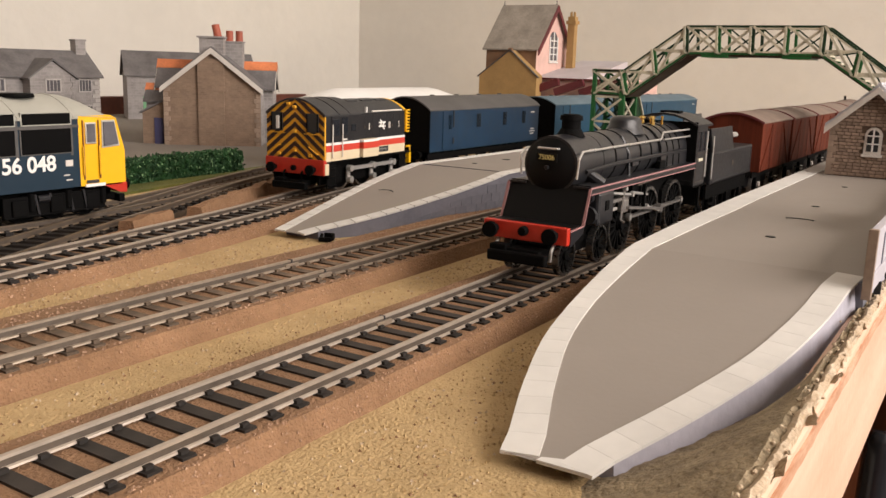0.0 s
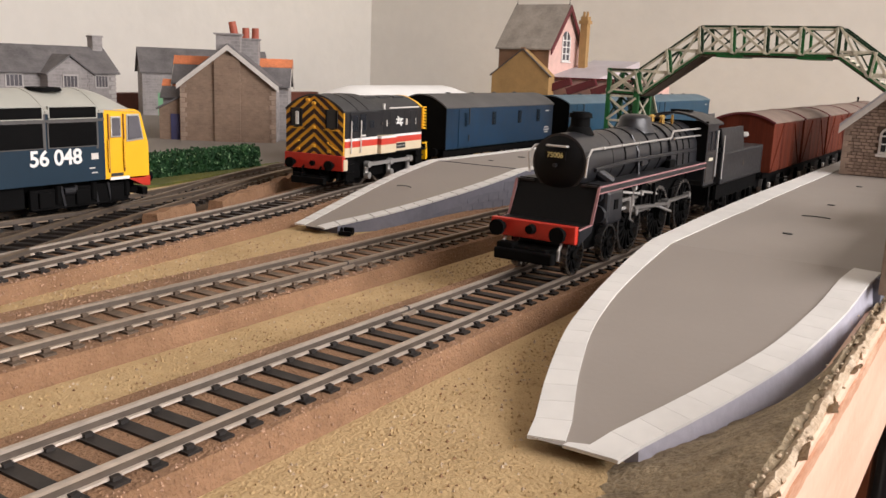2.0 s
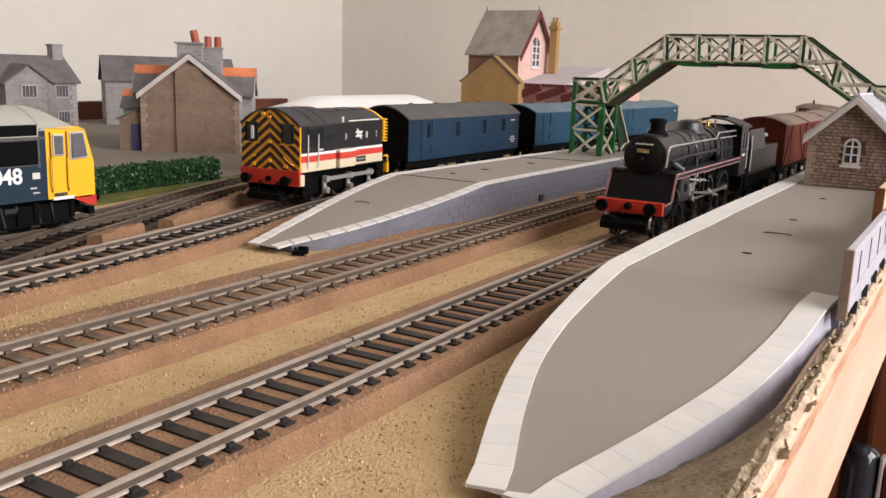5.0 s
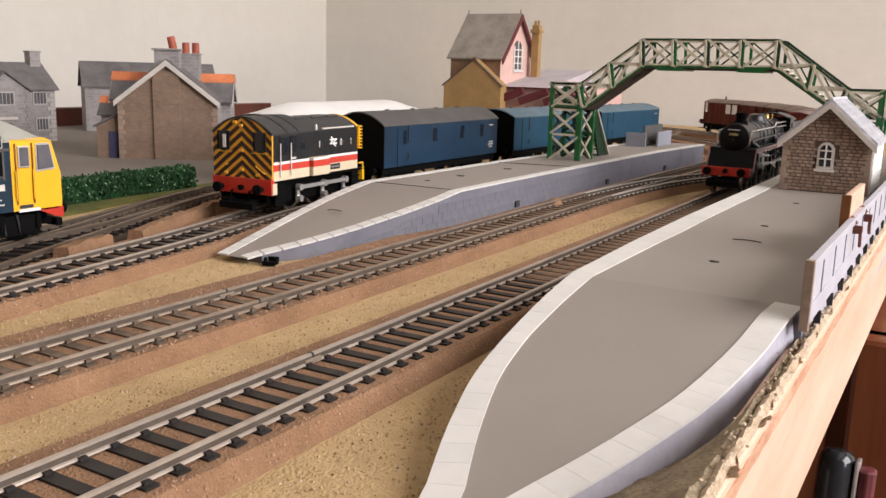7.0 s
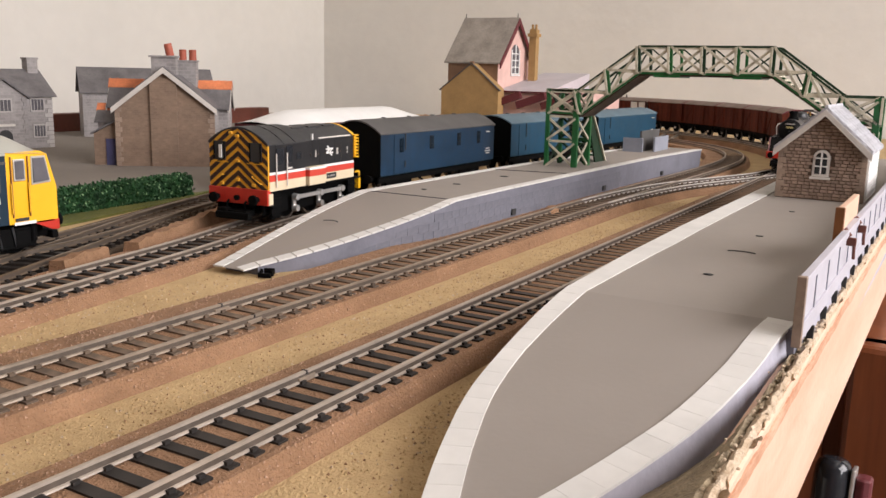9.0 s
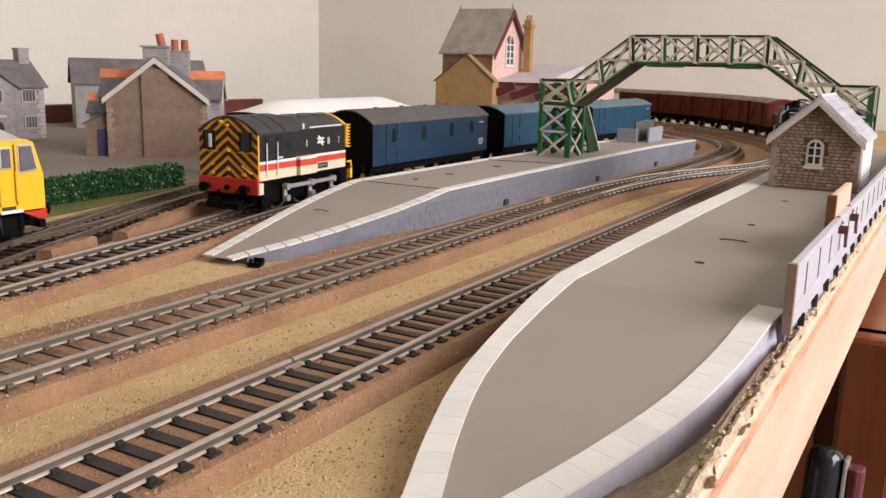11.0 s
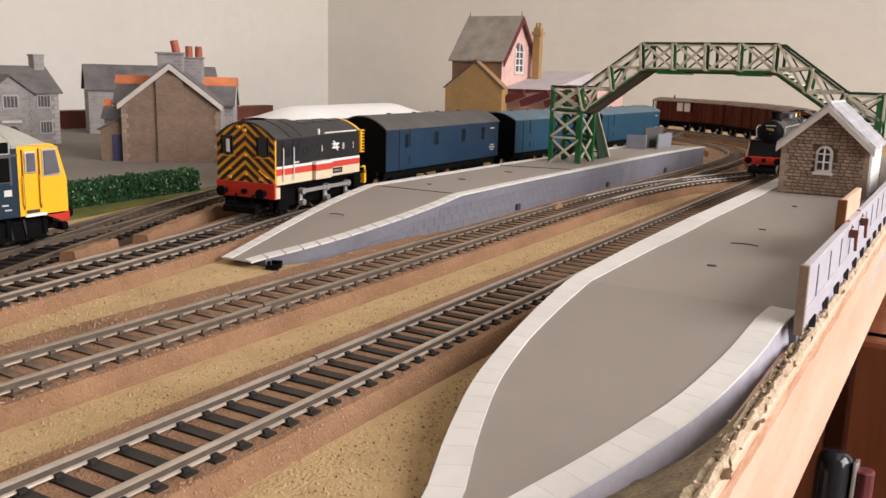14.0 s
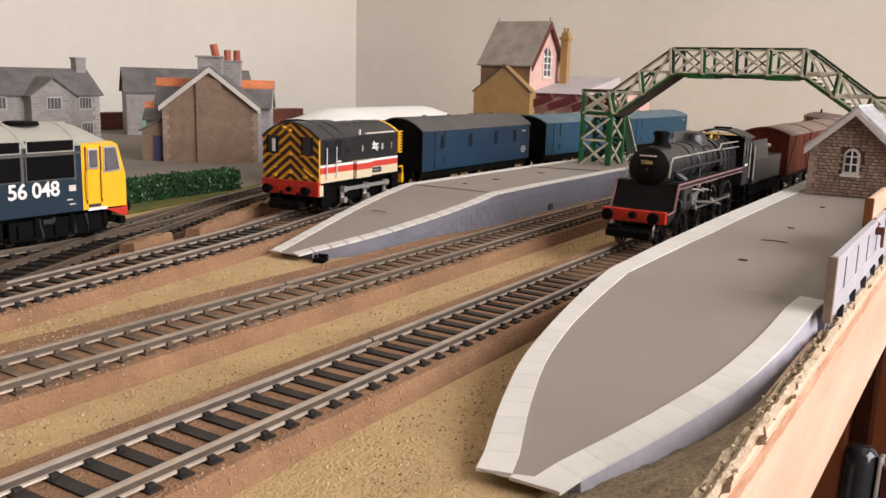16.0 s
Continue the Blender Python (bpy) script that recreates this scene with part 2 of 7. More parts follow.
    van_teal=mat("faded teal blue", (0.010, 0.056, 0.102), 0.5, vary=0.2, scale=26, spec=0.35),
    pink_grain=mat("pinkish cork granule", (0.46, 0.29, 0.19), 0.9, vary=0.3, scale=300),
    blue_roof=mat("pale blue-grey roof", (0.10, 0.155, 0.19), 0.7, vary=0.15, scale=40),
    sleeper_sand=mat("sand-dusted sleeper", (0.27, 0.19, 0.115), 0.9, vary=0.3, scale=200),
    walk_brown=mat("dark brown walkway", (0.075, 0.050, 0.032), 0.8, vary=0.3, scale=80),
    ink=mat("dark ink", (0.03, 0.03, 0.03), 0.7, vary=0.1),
)


# ---- mesh helpers ----
def thing(name, m=None, label="", category="", group="", kind=""):
    ob = new(name)
    ob.empty_display_size = 0.01
    ob.matrix_basis = m or Matrix()
    return tagged(ob, label, category, group, kind)


def part(name, bm, material, parent=None, label="", smooth=False):
    me = bpy.data.meshes.new(name)
    bmesh.ops.recalc_face_normals(bm, faces=bm.faces[:])
    bm.to_mesh(me)
    bm.free()
    me.materials.append(material)
    if smooth:
        me.polygons.foreach_set("use_smooth", [True] * len(me.polygons))
        me.set_sharp_from_angle(angle=radians(40))
    ob = new(name, me)
    ob.parent = parent
    if label:
        ob["label"] = label
    return ob


def solo(name, bm, material, label, category, group="", kind="", smooth=False):
    return tagged(part(name, bm, material, None, "", smooth), label, category, group, kind)


def B():
    return bmesh.new()


def box(bm, x0, x1, y0, y1, z0, z1, bevel=0.0, m=None):
    r = bmesh.ops.create_cube(bm, size=1)
    v = r["verts"]
    t = Matrix.Translation(((x0 + x1) / 2, (y0 + y1) / 2, (z0 + z1) / 2)) @ Matrix.Diagonal((abs(x1 - x0), abs(y1 - y0), abs(z1 - z0), 1))
    bmesh.ops.transform(bm, matrix=(m or Matrix()) @ t, verts=v)
    if bevel:
        es = {e for w in v for e in w.link_edges}
        bmesh.ops.bevel(bm, geom=list(es), offset=bevel, segments=2, affect="EDGES", profile=0.5)
    return bm


def abox(*a, **k):
    return box(B(), *a, **k)


def rod(bm, a, b, r0, r1=None, n=10):
    a, b = Vector(a), Vector(b)
    d = b - a
    m = Matrix.Translation((a + b) / 2) @ d.to_track_quat("Z", "Y").to_matrix().to_4x4()
    bmesh.ops.create_cone(bm, cap_ends=True, segments=n, radius1=r0, radius2=r0 if r1 is None else r1, depth=d.length, matrix=m)
    return bm


def arod(*a, **k):
    return rod(B(), *a, **k)


def beam(bm, a, b, w, h, up=(0, 0, 1)):
    """A square bar from a to b, w wide across and h high."""
    a, b = Vector(a), Vector(b)
    d = (b - a).normalized()
    side = d.cross(Vector(up))
    side = side.normalized() if side.length > 1e-6 else Vector((1, 0, 0))
    u = side.cross(d).normalized()
    vs = [bm.verts.new(p + side * sx * w / 2 + u * sz * h / 2) for p in (a, b) for sx, sz in ((-1, -1), (1, -1), (1, 1), (-1, 1))]
    for f in ((0, 1, 2, 3), (7, 6, 5, 4), (0, 4, 5, 1), (1, 5, 6, 2), (2, 6, 7, 3), (3, 7, 4, 0)):
        bm.faces.new([vs[i] for i in f])
    return bm


def prism(bm, pts, axis, a, b):
    """A flat outline pushed along an axis from a to b. pts are the two other coordinates in order x, y, z."""
    def at(p, v):
        return {"x": (v, p[0], p[1]), "y": (p[0], v, p[1]), "z": (p[0], p[1], v)}[axis]
    v0 = [bm.verts.new(at(p, a)) for p in pts]
    v1 = [bm.verts.new(at(p, b)) for p in pts]
    n = len(pts)
    bm.faces.new(v0[::-1])
    bm.faces.new(v1)
    for i in range(n):
        bm.faces.new((v0[i], v0[(i + 1) % n], v1[(i + 1) % n], v1[i]))
    return bm


def sweep(bm, path, profile, closed=True):
    """A profile of (across, up) pairs carried along a path of points."""
    rings = []
    for i, p in enumerate(path):
        d = (Vector(path[min(i + 1, len(path) - 1)]) - Vector(path[max(i - 1, 0)])).normalized()
        side = Vector((-d.y, d.x, 0)).normalized()
        rings.append([bm.verts.new(Vector(p) + side * a + Vector((0, 0, u))) for a, u in profile])
    n = len(profile)
    for r0, r1 in zip(rings, rings[1:]):
        for i in range(n if closed else n - 1):
            bm.faces.new((r0[i], r0[(i + 1) % n], r1[(i + 1) % n], r1[i]))
    if closed:
        bm.faces.new(rings[0][::-1])
        bm.faces.new(rings[-1])
    return bm


def arc_pts(cx, cy, r, a0, a1, n):
    return [(cx + r * math.cos(radians(a0 + (a1 - a0) * i / n)), cy + r * math.sin(radians(a0 + (a1 - a0) * i / n))) for i in range(n + 1)]


def lettering(name, text, size, m, material, parent, label="", weight=0.0):
    cu = bpy.data.curves.new(name, "FONT")
    cu.body, cu.size, cu.extrude, cu.align_x, cu.align_y = text, size, 0.00006, "CENTER", "CENTER"
    cu.offset, cu.space_character = size * weight, 0.97
    tmp = new(name, cu)
    me = bpy.data.meshes.new_from_object(tmp.evaluated_get(bpy.context.evaluated_depsgraph_get()))
    bpy.data.objects.remove(tmp)
    me.materials.clear()
    me.materials.append(material)
    me.transform(m)
    ob = new(name, me)
    ob.parent = parent
    if label:
        ob["label"] = label
    return ob


# ---- the room ----
G = -0.008   # top of the baseboard
P = 0.012    # top of the platforms
R = ROOM
solo("floor", abox(R["x0"], R["x1"], R["y0"], R["y1"], R["z0"] - 0.05, R["z0"]), M["carpet"], "brown carpeted room floor", "floor", kind="structure")
solo("ceiling", abox(R["x0"], R["x1"], R["y0"], R["y1"], R["z1"], R["z1"] + 0.05), M["ceiling"], "plain white ceiling", "ceiling", kind="structure")
solo("wall_north", abox(R["x0"] - 0.1, R["x1"], R["y1"], R["y1"] + 0.1, R["z0"], R["z1"]), M["wall"], "cream painted textured wall behind the layout", "wall", kind="structure")
solo("wall_east", abox(R["x1"], R["x1"] + 0.1, R["y0"], R["y1"] + 0.1, R["z0"], R["z1"]), M["wall"], "cream wall with patchy textured paper", "wall", kind="structure")
# never in view; dark only to keep fill light off west-facing surfaces
solo("wall_west", abox(R["x0"] - 0.1, R["x0"], R["y0"], R["y1"], R["z0"], R["z1"]), M["dark_wood"], "unseen dark wall added to cut bounced light", "wall", kind="structure")
bm = B()
wx0, wx1, wz0, wz1 = -0.65, 0.95, 0.15, 1.35
for a, b, c, d in ((R["x0"], wx0, R["z0"], R["z1"]), (wx1, R["x1"], R["z0"], R["z1"]), (wx0, wx1, R["z0"], wz0), (wx0, wx1, wz1, R["z1"])):
    box(bm, a, b, R["y0"] - 0.1, R["y0"], c, d)
solo("wall_south", bm, M["wall"], "cream wall with a window opening", "wall", kind="structure")


# ---- the baseboard ----
def lip_z(x):
    """Height of the torn, built-up lip along the board's front."""
    u = min(1.0, max(0.0, (x + 0.12) / 0.11))
    return 0.001 + 0.0054 * u * u * (3 - 2 * u)


def front_edge(x):
    return -0.0761 - (lip_z(x) + 0.006) / 2.3


bm = B()
xs = [-0.62 + 0.01 * i for i in range(int(1.9 / 0.01) + 1)]
edge = [(x, front_edge(x) - 0.004 + 0.0022 * noise.noise((x * 70, 0, 0)) + 0.0012 * noise.noise((x * 260, 3, 0))) for x in xs]
prism(bm, edge + [(1.28, 0.80), (-0.62, 0.80)], "z", G - 0.004, G)
solo("ground", bm, M["ground"], "baseboard covered with sandy scatter", "ground", kind="structure")


# ---- the tracks ----
GAUGE = 0.0165


def spline(pts, step=0.008):
    """A smooth line through points."""
    out = []
    pts = [Vector((*p[:2], 0)) for p in pts]
    for i in range(len(pts) - 1):
        p0, p1, p2, p3 = pts[max(i - 1, 0)], pts[i], pts[i + 1], pts[min(i + 2, len(pts) - 1)]
        n = max(2, int((p2 - p1).length / step))
        for k in range(n):
            u = k / n
            out.append(0.5 * ((2 * p1) + (p2 - p0) * u + (2 * p0 - 5 * p1 + 4 * p2 - p3) * u * u + (3 * p1 - p0 - 3 * p2 + p3) * u ** 3))
    return out + [pts[-1]]


CURVE_X, CURVE_R = 0.635, 0.49      # the main line is straight to CURVE_X, then turns left
MAIN_Y = GAUGE / 2


def main_line(s):
    """Place and heading on the main line at s metres from x = 0."""
    if s < CURVE_X:
        return Vector((s, MAIN_Y, 0)), 0.0
    a = (s - CURVE_X) / CURVE_R
    return Vector((CURVE_X + CURVE_R * math.sin(a), MAIN_Y + CURVE_R * (1 - math.cos(a)), 0)), a


sleeper_mesh = {}


def sleeper_data(half, colour):
    if (half, colour) not in sleeper_mesh:
        bm = B()
        box(bm, -0.00150, 0.00150, -half, half, -0.0048, -0.0025 if colour == "sleeper" else -0.0027)
        for y in (-GAUGE / 2, GAUGE / 2):
            for s in (-1, 1):
                box(bm, -0.0008, 0.0008, y + s * 0.0011 - 0.0005, y + s * 0.0011 + 0.0005, -0.0026, -0.0018)
        me = bpy.data.meshes.new("sleeper")
        bm.to_mesh(me)
        bm.free()
        me.materials.append(M[colour])
        sleeper_mesh[half, colour] = me
    return sleeper_mesh[half, colour]


WEB = [(-0.00045, -0.0018), (0.00045, -0.0018), (0.0004, -0.0006), (-0.0004, -0.0006)]
RAIL = [(-0.0009, -0.0024), (0.0009, -0.0024), (0.0008, -0.0020), (0.0003, -0.0017), (0.0003, -0.0007), (0.0006, -0.0006), (0.00055, -0.0001), (0.0003, 0), (-0.0003, 0), (-0.00055, -0.0001), (-0.0006, -0.0006), (-0.0003, -0.0007), (-0.0003, -0.0017), (-0.0008, -0.0020)]


def offset_line(path, d):
    out = []
    for i, p in enumerate(path):
        t = (path[min(i + 1, len(path) - 1)] - path[max(i - 1, 0)]).normalized()
        out.append(p + Vector((-t.y, t.x, 0)) * d)
    return out


def track(name, path, label, near=(-9, 9), pitch=0.007, half=0.0110, cork=0.0165, rail="rail", bed_mat="cork", drop=0.0, wood="sleeper", far=0.0223):
    """Rails, sleepers and a sloped cork bed along a path."""
    tr = thing(name, None, label, "railway track", "tracks of the layout")
    for side in (-1, 1):
        r = part("rail", sweep(B(), offset_line(path, side * GAUGE / 2), RAIL), M[rail], tr)
        part("web", sweep(B(), offset_line(path, side * GAUGE / 2), WEB), M["rail_side"], r, "dull tarnished rail web")
    if cork:
        w = cork
        bed = B()
        sweep(bed, path, [(-w + 0.0010, G - 0.001), (far + 0.0030, G - 0.001), (far, -0.0030 - drop), (-w + 0.0032, -0.0030 - drop)])
        part("track_bed", bed, M[bed_mat], tr, "dark loose ballast" if bed_mat == "ballast" else "brown granular cork underlay with sloping edges")
    rest = B()
    run, nxt = 0.0, 0.0
    for a, b in zip(path, path[1:]):
        L = (b - a).length
        while nxt <= run + L:
            p = a + (b - a) * ((nxt - run) / L)
            d = math.atan2(b.y - a.y, b.x - a.x) + random.uniform(-0.012, 0.012)
            if near[0] <= p.x <= near[1]:
                ob = new("sleeper", sleeper_data(half, wood if p.x < 0.12 else "sleeper_dusty"))
                ob.parent = tr
                ob.matrix_basis = Matrix.Translation(p) @ Matrix.Rotation(d, 4, "Z")
            else:
                rest_v = [rest.verts.new(p + Matrix.Rotation(d, 3, "Z") @ Vector((x, y, z))) for z in (-0.0048, -0.0023) for x, y in ((-0.0015, -half), (0.0015, -half), (0.0015, half), (-0.0015, half))]
                for f in ((4, 5, 6, 7), (0, 1, 5, 4), (1, 2, 6, 5), (2, 3, 7, 6), (3, 0, 4, 7)):
                    rest.faces.new([rest_v[i] for i in f])
            nxt += pitch
        run += L
    if rest.verts:
        tagged(part("distant_sleeper_row", rest, M["sleeper_sand"], tr), kind="stuff")
    else:
        rest.free()
    return tr


main_path = [main_line(-0.55 + 0.01 * i)[0] for i in range(262)]
track("main_track", main_path, "nickel rails on dark sleepers over brown cork", near=(-0.2, 0.75), far=0.0185)
loop_path = spline([(-0.55, 0.0685), (-0.2, 0.0685), (0.1, 0.0685), (0.36, 0.0685), (0.5, 0.0665), (0.6, 0.0655), (0.68, 0.070), (0.75, 0.085), (0.81, 0.113), (0.865, 0.158), (0.91, 0.22), (0.95, 0.33)])
track("loop_track", loop_path, "second line of rails on cork beside the island platform", near=(-0.2, 0.75), drop=0.0002, rail="rail_brown", wood="sleeper_dusty", far=0.0265)
bay_path = spline([(-0.5, 0.09), (-0.25, 0.106), (-0.1, 0.124), (0.03, 0.1435), (0.1, 0.156), (0.15, 0.169), (0.2, 0.178), (0.27, 0.182), (0.5, 0.182), (0.8, 0.19), (1.0, 0.22)])
track("bay_track", bay_path, "siding rails carrying the shunter and blue vans", near=(-0.15, 0.45), drop=0.0003)
yard_path = spline([(-0.35, 0.2), (-0.15, 0.2), (0.03, 0.2005), (0.09, 0.209), (0.15, 0.228), (0.22, 0.25), (0.32, 0.264), (0.6, 0.272), (0.9, 0.28)])
track("yard_track", yard_path, "yard siding of dark rails beside the hedge", near=(-0.15, 0.45), cork=0.0145, rail="rail_dull", bed_mat="ballast", drop=0.0006)
cross_path = spline([(-0.16, 0.117), (-0.09, 0.128), (-0.03, 0.148), (0.03, 0.175), (0.09, 0.2), (0.15, 0.2265), (0.2, 0.243)])
track("turnout_track", cross_path, "turnout rails leading from the siding to the yard", near=(-0.15, 0.45), cork=0.0145, rail="rail_dull", bed_mat="ballast", drop=0.0009)
link_path = spline([(0.33, 0.0684), (0.39, 0.0645), (0.45, 0.055), (0.51, 0.036), (0.57, 0.018), (0.64, 0.0095)])
track("crossover_track", link_path, "pale crossover rails joining the two running lines", near=(-0.15, 0.7), cork=0.0155, drop=0.0004, rail="rail_pale", wood="sleeper_dusty")


check = thing("check_rail", None, "white-painted check rails laid along the crossover", "rail")
mid = [q for q in link_path if 0.375 < q.x < 0.60]
for d in (-0.0060, 0.0108):
    part("white_strip", sweep(B(), offset_line(mid, d), [(-0.0006, -0.0032), (0.0006, -0.0032), (0.0006, -0.0012), (-0.0006, -0.0012)]), M["offwhite"], check)
# small metal joiners at the rail ends
for x, y in ((0.0381, 0.0685 + GAUGE / 2), (0.0346, 0.0685 - GAUGE / 2), (0.0385, 0.1453 + GAUGE / 2), (0.0400, 0.1453 - GAUGE / 2), (0.0050, MAIN_Y + GAUGE / 2)):
    jn = thing("rail_joiner", pose(x, y, 0, 0, 0, 12 if y > 0.1 else 0), "small metal joiner clasping two rail ends", "rail joiner", "rail joiners")
    part("sleeve", abox(-0.0030, 0.0030, -0.0009, 0.0009, -0.0024, -0.0012, 0.0001), M["rail_brown"], jn)
    part("gap", abox(-0.0002, 0.0002, -0.0008, 0.0008, -0.0008, 0.0001), M["ink"], jn)


# ---- platforms ----
def platform(name, left, right, x_ramp0, z0, x_ramp1, x_end, inner, label, foot=0.001):
    """left and right: edge lines as functions of x; the ramp rises from z0 at x_ramp0 to P at x_ramp1."""
    th = thing(name, None, label, "platform")
    n = 34
    xs = [x_ramp0 + (x_ramp1 - x_ramp0) * i / n for i in range(n + 1)] + [x_ramp1 + (x_end - x_ramp1) * i / 30 for i in range(1, 31)]

    def z(x):
        return min(P, z0 + (P - z0) * (x - x_ramp0) / (x_ramp1 - x_ramp0))
    top = B()
    rows = []
    for x in [q for q in xs if q > x_ramp0 + 0.005]:
        rows.append([top.verts.new((x, left(x), z(x))), top.verts.new((x, right(x), z(x))), top.verts.new((x, left(x) - 0.001, G - 0.001)), top.verts.new((x, right(x) + foot * min(1.0, max(0.0, (x - x_ramp0) / 0.06)), G - 0.001))])
    for a, b in zip(rows, rows[1:]):
        top.faces.new((a[0], b[0], b[1], a[1]))
        top.faces.new((a[0], a[2], b[2], b[0]))
        top.faces.new((a[1], b[1], b[3], a[3]))
        top.faces.new((a[2], a[3], b[3], b[2]))
    top.faces.new((rows[0][0], rows[0][1], rows[0][3], rows[0][2]))
    top.faces.new((rows[-1][0], rows[-1][1], rows[-1][3], rows[-1][2]))
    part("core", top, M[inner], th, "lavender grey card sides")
    # paved surface and white edging slabs
    deck = B()
    rr = []
    for x in xs:
        rr.append([deck.verts.new((x, left(x), z(x) + 0.0006)), deck.verts.new((x, right(x), z(x) + 0.0006))])
    for a, b in zip(rr, rr[1:]):
        deck.faces.new((a[0], b[0], b[1], a[1]))
    part("deck", deck, M["platform"], th, "smooth grey-brown paved surface")
    return th, z


def lerp_table(tab):
    def f(x):
        if x <= tab[0][0]:
            return tab[0][1]
        for (a, u), (b, v) in zip(tab, tab[1:]):
            if x <= b:
                k = (x - a) / (b - a)
                return u + (v - u) * k
        return tab[-1][1]
    return f


def smooth_table(tab):
    f = lerp_table(tab)
    return lambda x: sum(f(x + d) for d in (-0.008, -0.004, 0, 0.004, 0.008)) / 5


def edging(th, line, z, x0, x1, width, sgn, first, pitch, gap=0.00025):
    """White slabs along an edge, each a piece of its own; sgn points from the edge inward."""
    x = x0
    while x < x1 - 0.001:
        xe = min(x + pitch, x1)
        if xe - x > 0.002:
            bm = B()
            a0, a1 = Vector((x + gap, line(x + gap), 0)), Vector((xe - gap, line(xe - gap), 0))
            na, nb = [Vector((line(q - 0.003) - line(q + 0.003), 0.006, 0)).normalized() * sgn for q in (x, xe)]
            w = [min(width, first(q.x)) for q in (a0, a1)]
            o = -0.0006
            ps = [a0 + na * o, a1 + nb * o, a1 + nb * w[1], a0 + na * w[0]]
            lo = [bm.verts.new((p.x, p.y, z(min(p.x, 9)) + 0.0002)) for p in ps]
            hi = [bm.verts.new((p.x, p.y, z(min(p.x, 9)) + 0.0009)) for p in ps]
            bm.faces.new(hi)
            for i in range(4):
                bm.faces.new((lo[i], lo[(i + 1) % 4], hi[(i + 1) % 4], hi[i]))
            part("edging_slab", bm, M["white_edge"], th)
        x = xe


p1_left = smooth_table([(-0.0365, -0.0416), (-0.018, -0.0342), (0.008, -0.0266), (0.030, -0.0241), (0.055, -0.0225), (0.0714, -0.0226), (0.1, -0.0216), (0.132, -0.0205), (0.2, -0.0195), (0.3, -0.0200), (1.2, -0.0205)])
p1_right = smooth_table([(-0.0370, -0.0560), (-0.027, -0.0600), (-0.014, -0.0653), (0.001, -0.0703), (0.017, -0.0752), (0.044, -0.0794), (0.068, -0.0808), (0.076, -0.0838), (1.2, -0.0868)])
plat1, z1 = platform("side_platform", p1_left, p1_right, -0.0368, -0.0058, 0.072, 0.62, "wall_card_lit", "grey station platform with white edges and ramped pointed end", -0.0030)
edging(plat1, p1_left, z1, -0.0368, 0.62, 0.0090, -1, lerp_table([(-0.04, 0.0066), (0.03, 0.0046), (0.055, 0.0053), (0.0714, 0.0057), (0.1, 0.0064), (0.16, 0.0080), (0.62, 0.0078)]), 0.0062, 0.00003)
edging(plat1, p1_right, z1, -0.0368, 0.072, 0.0078, 1, lambda x: 0.0061, 0.0062, 0.00003)
# wedge slab that closes the pointed end between the two edgings
tx = -0.0367
bm = B()
wedge = [(tx, p1_right(tx) + 0.0004), (tx + 0.0022, p1_right(tx) + 0.0060), (tx + 0.0012, p1_left(tx) - 0.0069), (tx, p1_left(tx) - 0.0064)]
lo = [bm.verts.new((x, y, z1(x) + 0.0002)) for x, y in wedge]
hi = [bm.verts.new((x, y, z1(x) + 0.00088)) for x, y in wedge]
bm.faces.new(hi)
for i in range(4):
    bm.faces.new((lo[i], lo[(i + 1) % 4], hi[(i + 1) % 4], hi[i]))
part("edging_slab", bm, M["white_edge"], plat1)
p2_left = smooth_table([(0.093, 0.134), (0.115, 0.137), (0.151, 0.1412), (0.174, 0.1428), (0.202, 0.1415), (0.34, 0.1405), (0.54, 0.133), (0.6, 0.122)])
p2_right = smooth_table([(0.093, 0.121), (0.113, 0.1102), (0.133, 0.1020), (0.165, 0.0930), (0.193, 0.0878), (0.255, 0.0885), (0.335, 0.0876), (0.5, 0.0850), (0.6, 0.0780)])
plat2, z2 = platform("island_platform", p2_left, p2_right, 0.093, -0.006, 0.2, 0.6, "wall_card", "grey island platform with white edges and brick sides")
edging(plat2, p2_left, z2, 0.093, 0.6, 0.0045, -1, lambda x: 0.0045, 0.0068)
edging(plat2, p2_right, z2, 0.093, 0.6, 0.0045, 1, lambda x: 0.0045, 0.0068)


# printed blocks along the island platform's front wall
wall_blocks = thing("platform_wall", None, "grey block-faced side wall of the island platform", "wall", kind="structure")
block_mesh = bpy.data.meshes.new("block")
bm = B()
box(bm, 0.00006, 0.00674, 0.0001, 0.0006, 0.00006, 0.00394)
bm.to_mesh(block_mesh)
bm.free()
block_mesh.materials.append(M["platform_brick"])
for j in range(5):
    zb = G + 0.0003 + 0.004 * j
    x = 0.10 + (0.0034 if j % 2 else 0)
    while x < 0.42:
        if z2(x) > zb + 0.0042:
            a, b = Vector((x, p2_right(x), 0)), Vector((x + 0.0068, p2_right(x + 0.0068), 0))
            k = (zb + 0.002 - G) / (P - G)
            ob = new("block", block_mesh)
            ob.parent = wall_blocks
            ob.matrix_basis = Matrix.Translation((x, a.y + 0.001 * (1 - k) - 0.0004, zb)) @ Matrix.Rotation(math.atan2(b.y - a.y, b.x - a.x), 4, "Z")
        x += 0.0068


# ---- footbridge ----
def footbridge():
    br = thing("footbridge", None, "green and cream lattice footbridge spanning both platforms", "footbridge")
    xa, xb = 0.383, 0.405
    prof_top = [(0.1255, 0.0615), (0.1045, 0.0615), (0.0652, 0.0895), (-0.014, 0.0895), (-0.051, 0.0632), (-0.0705, 0.0632)]
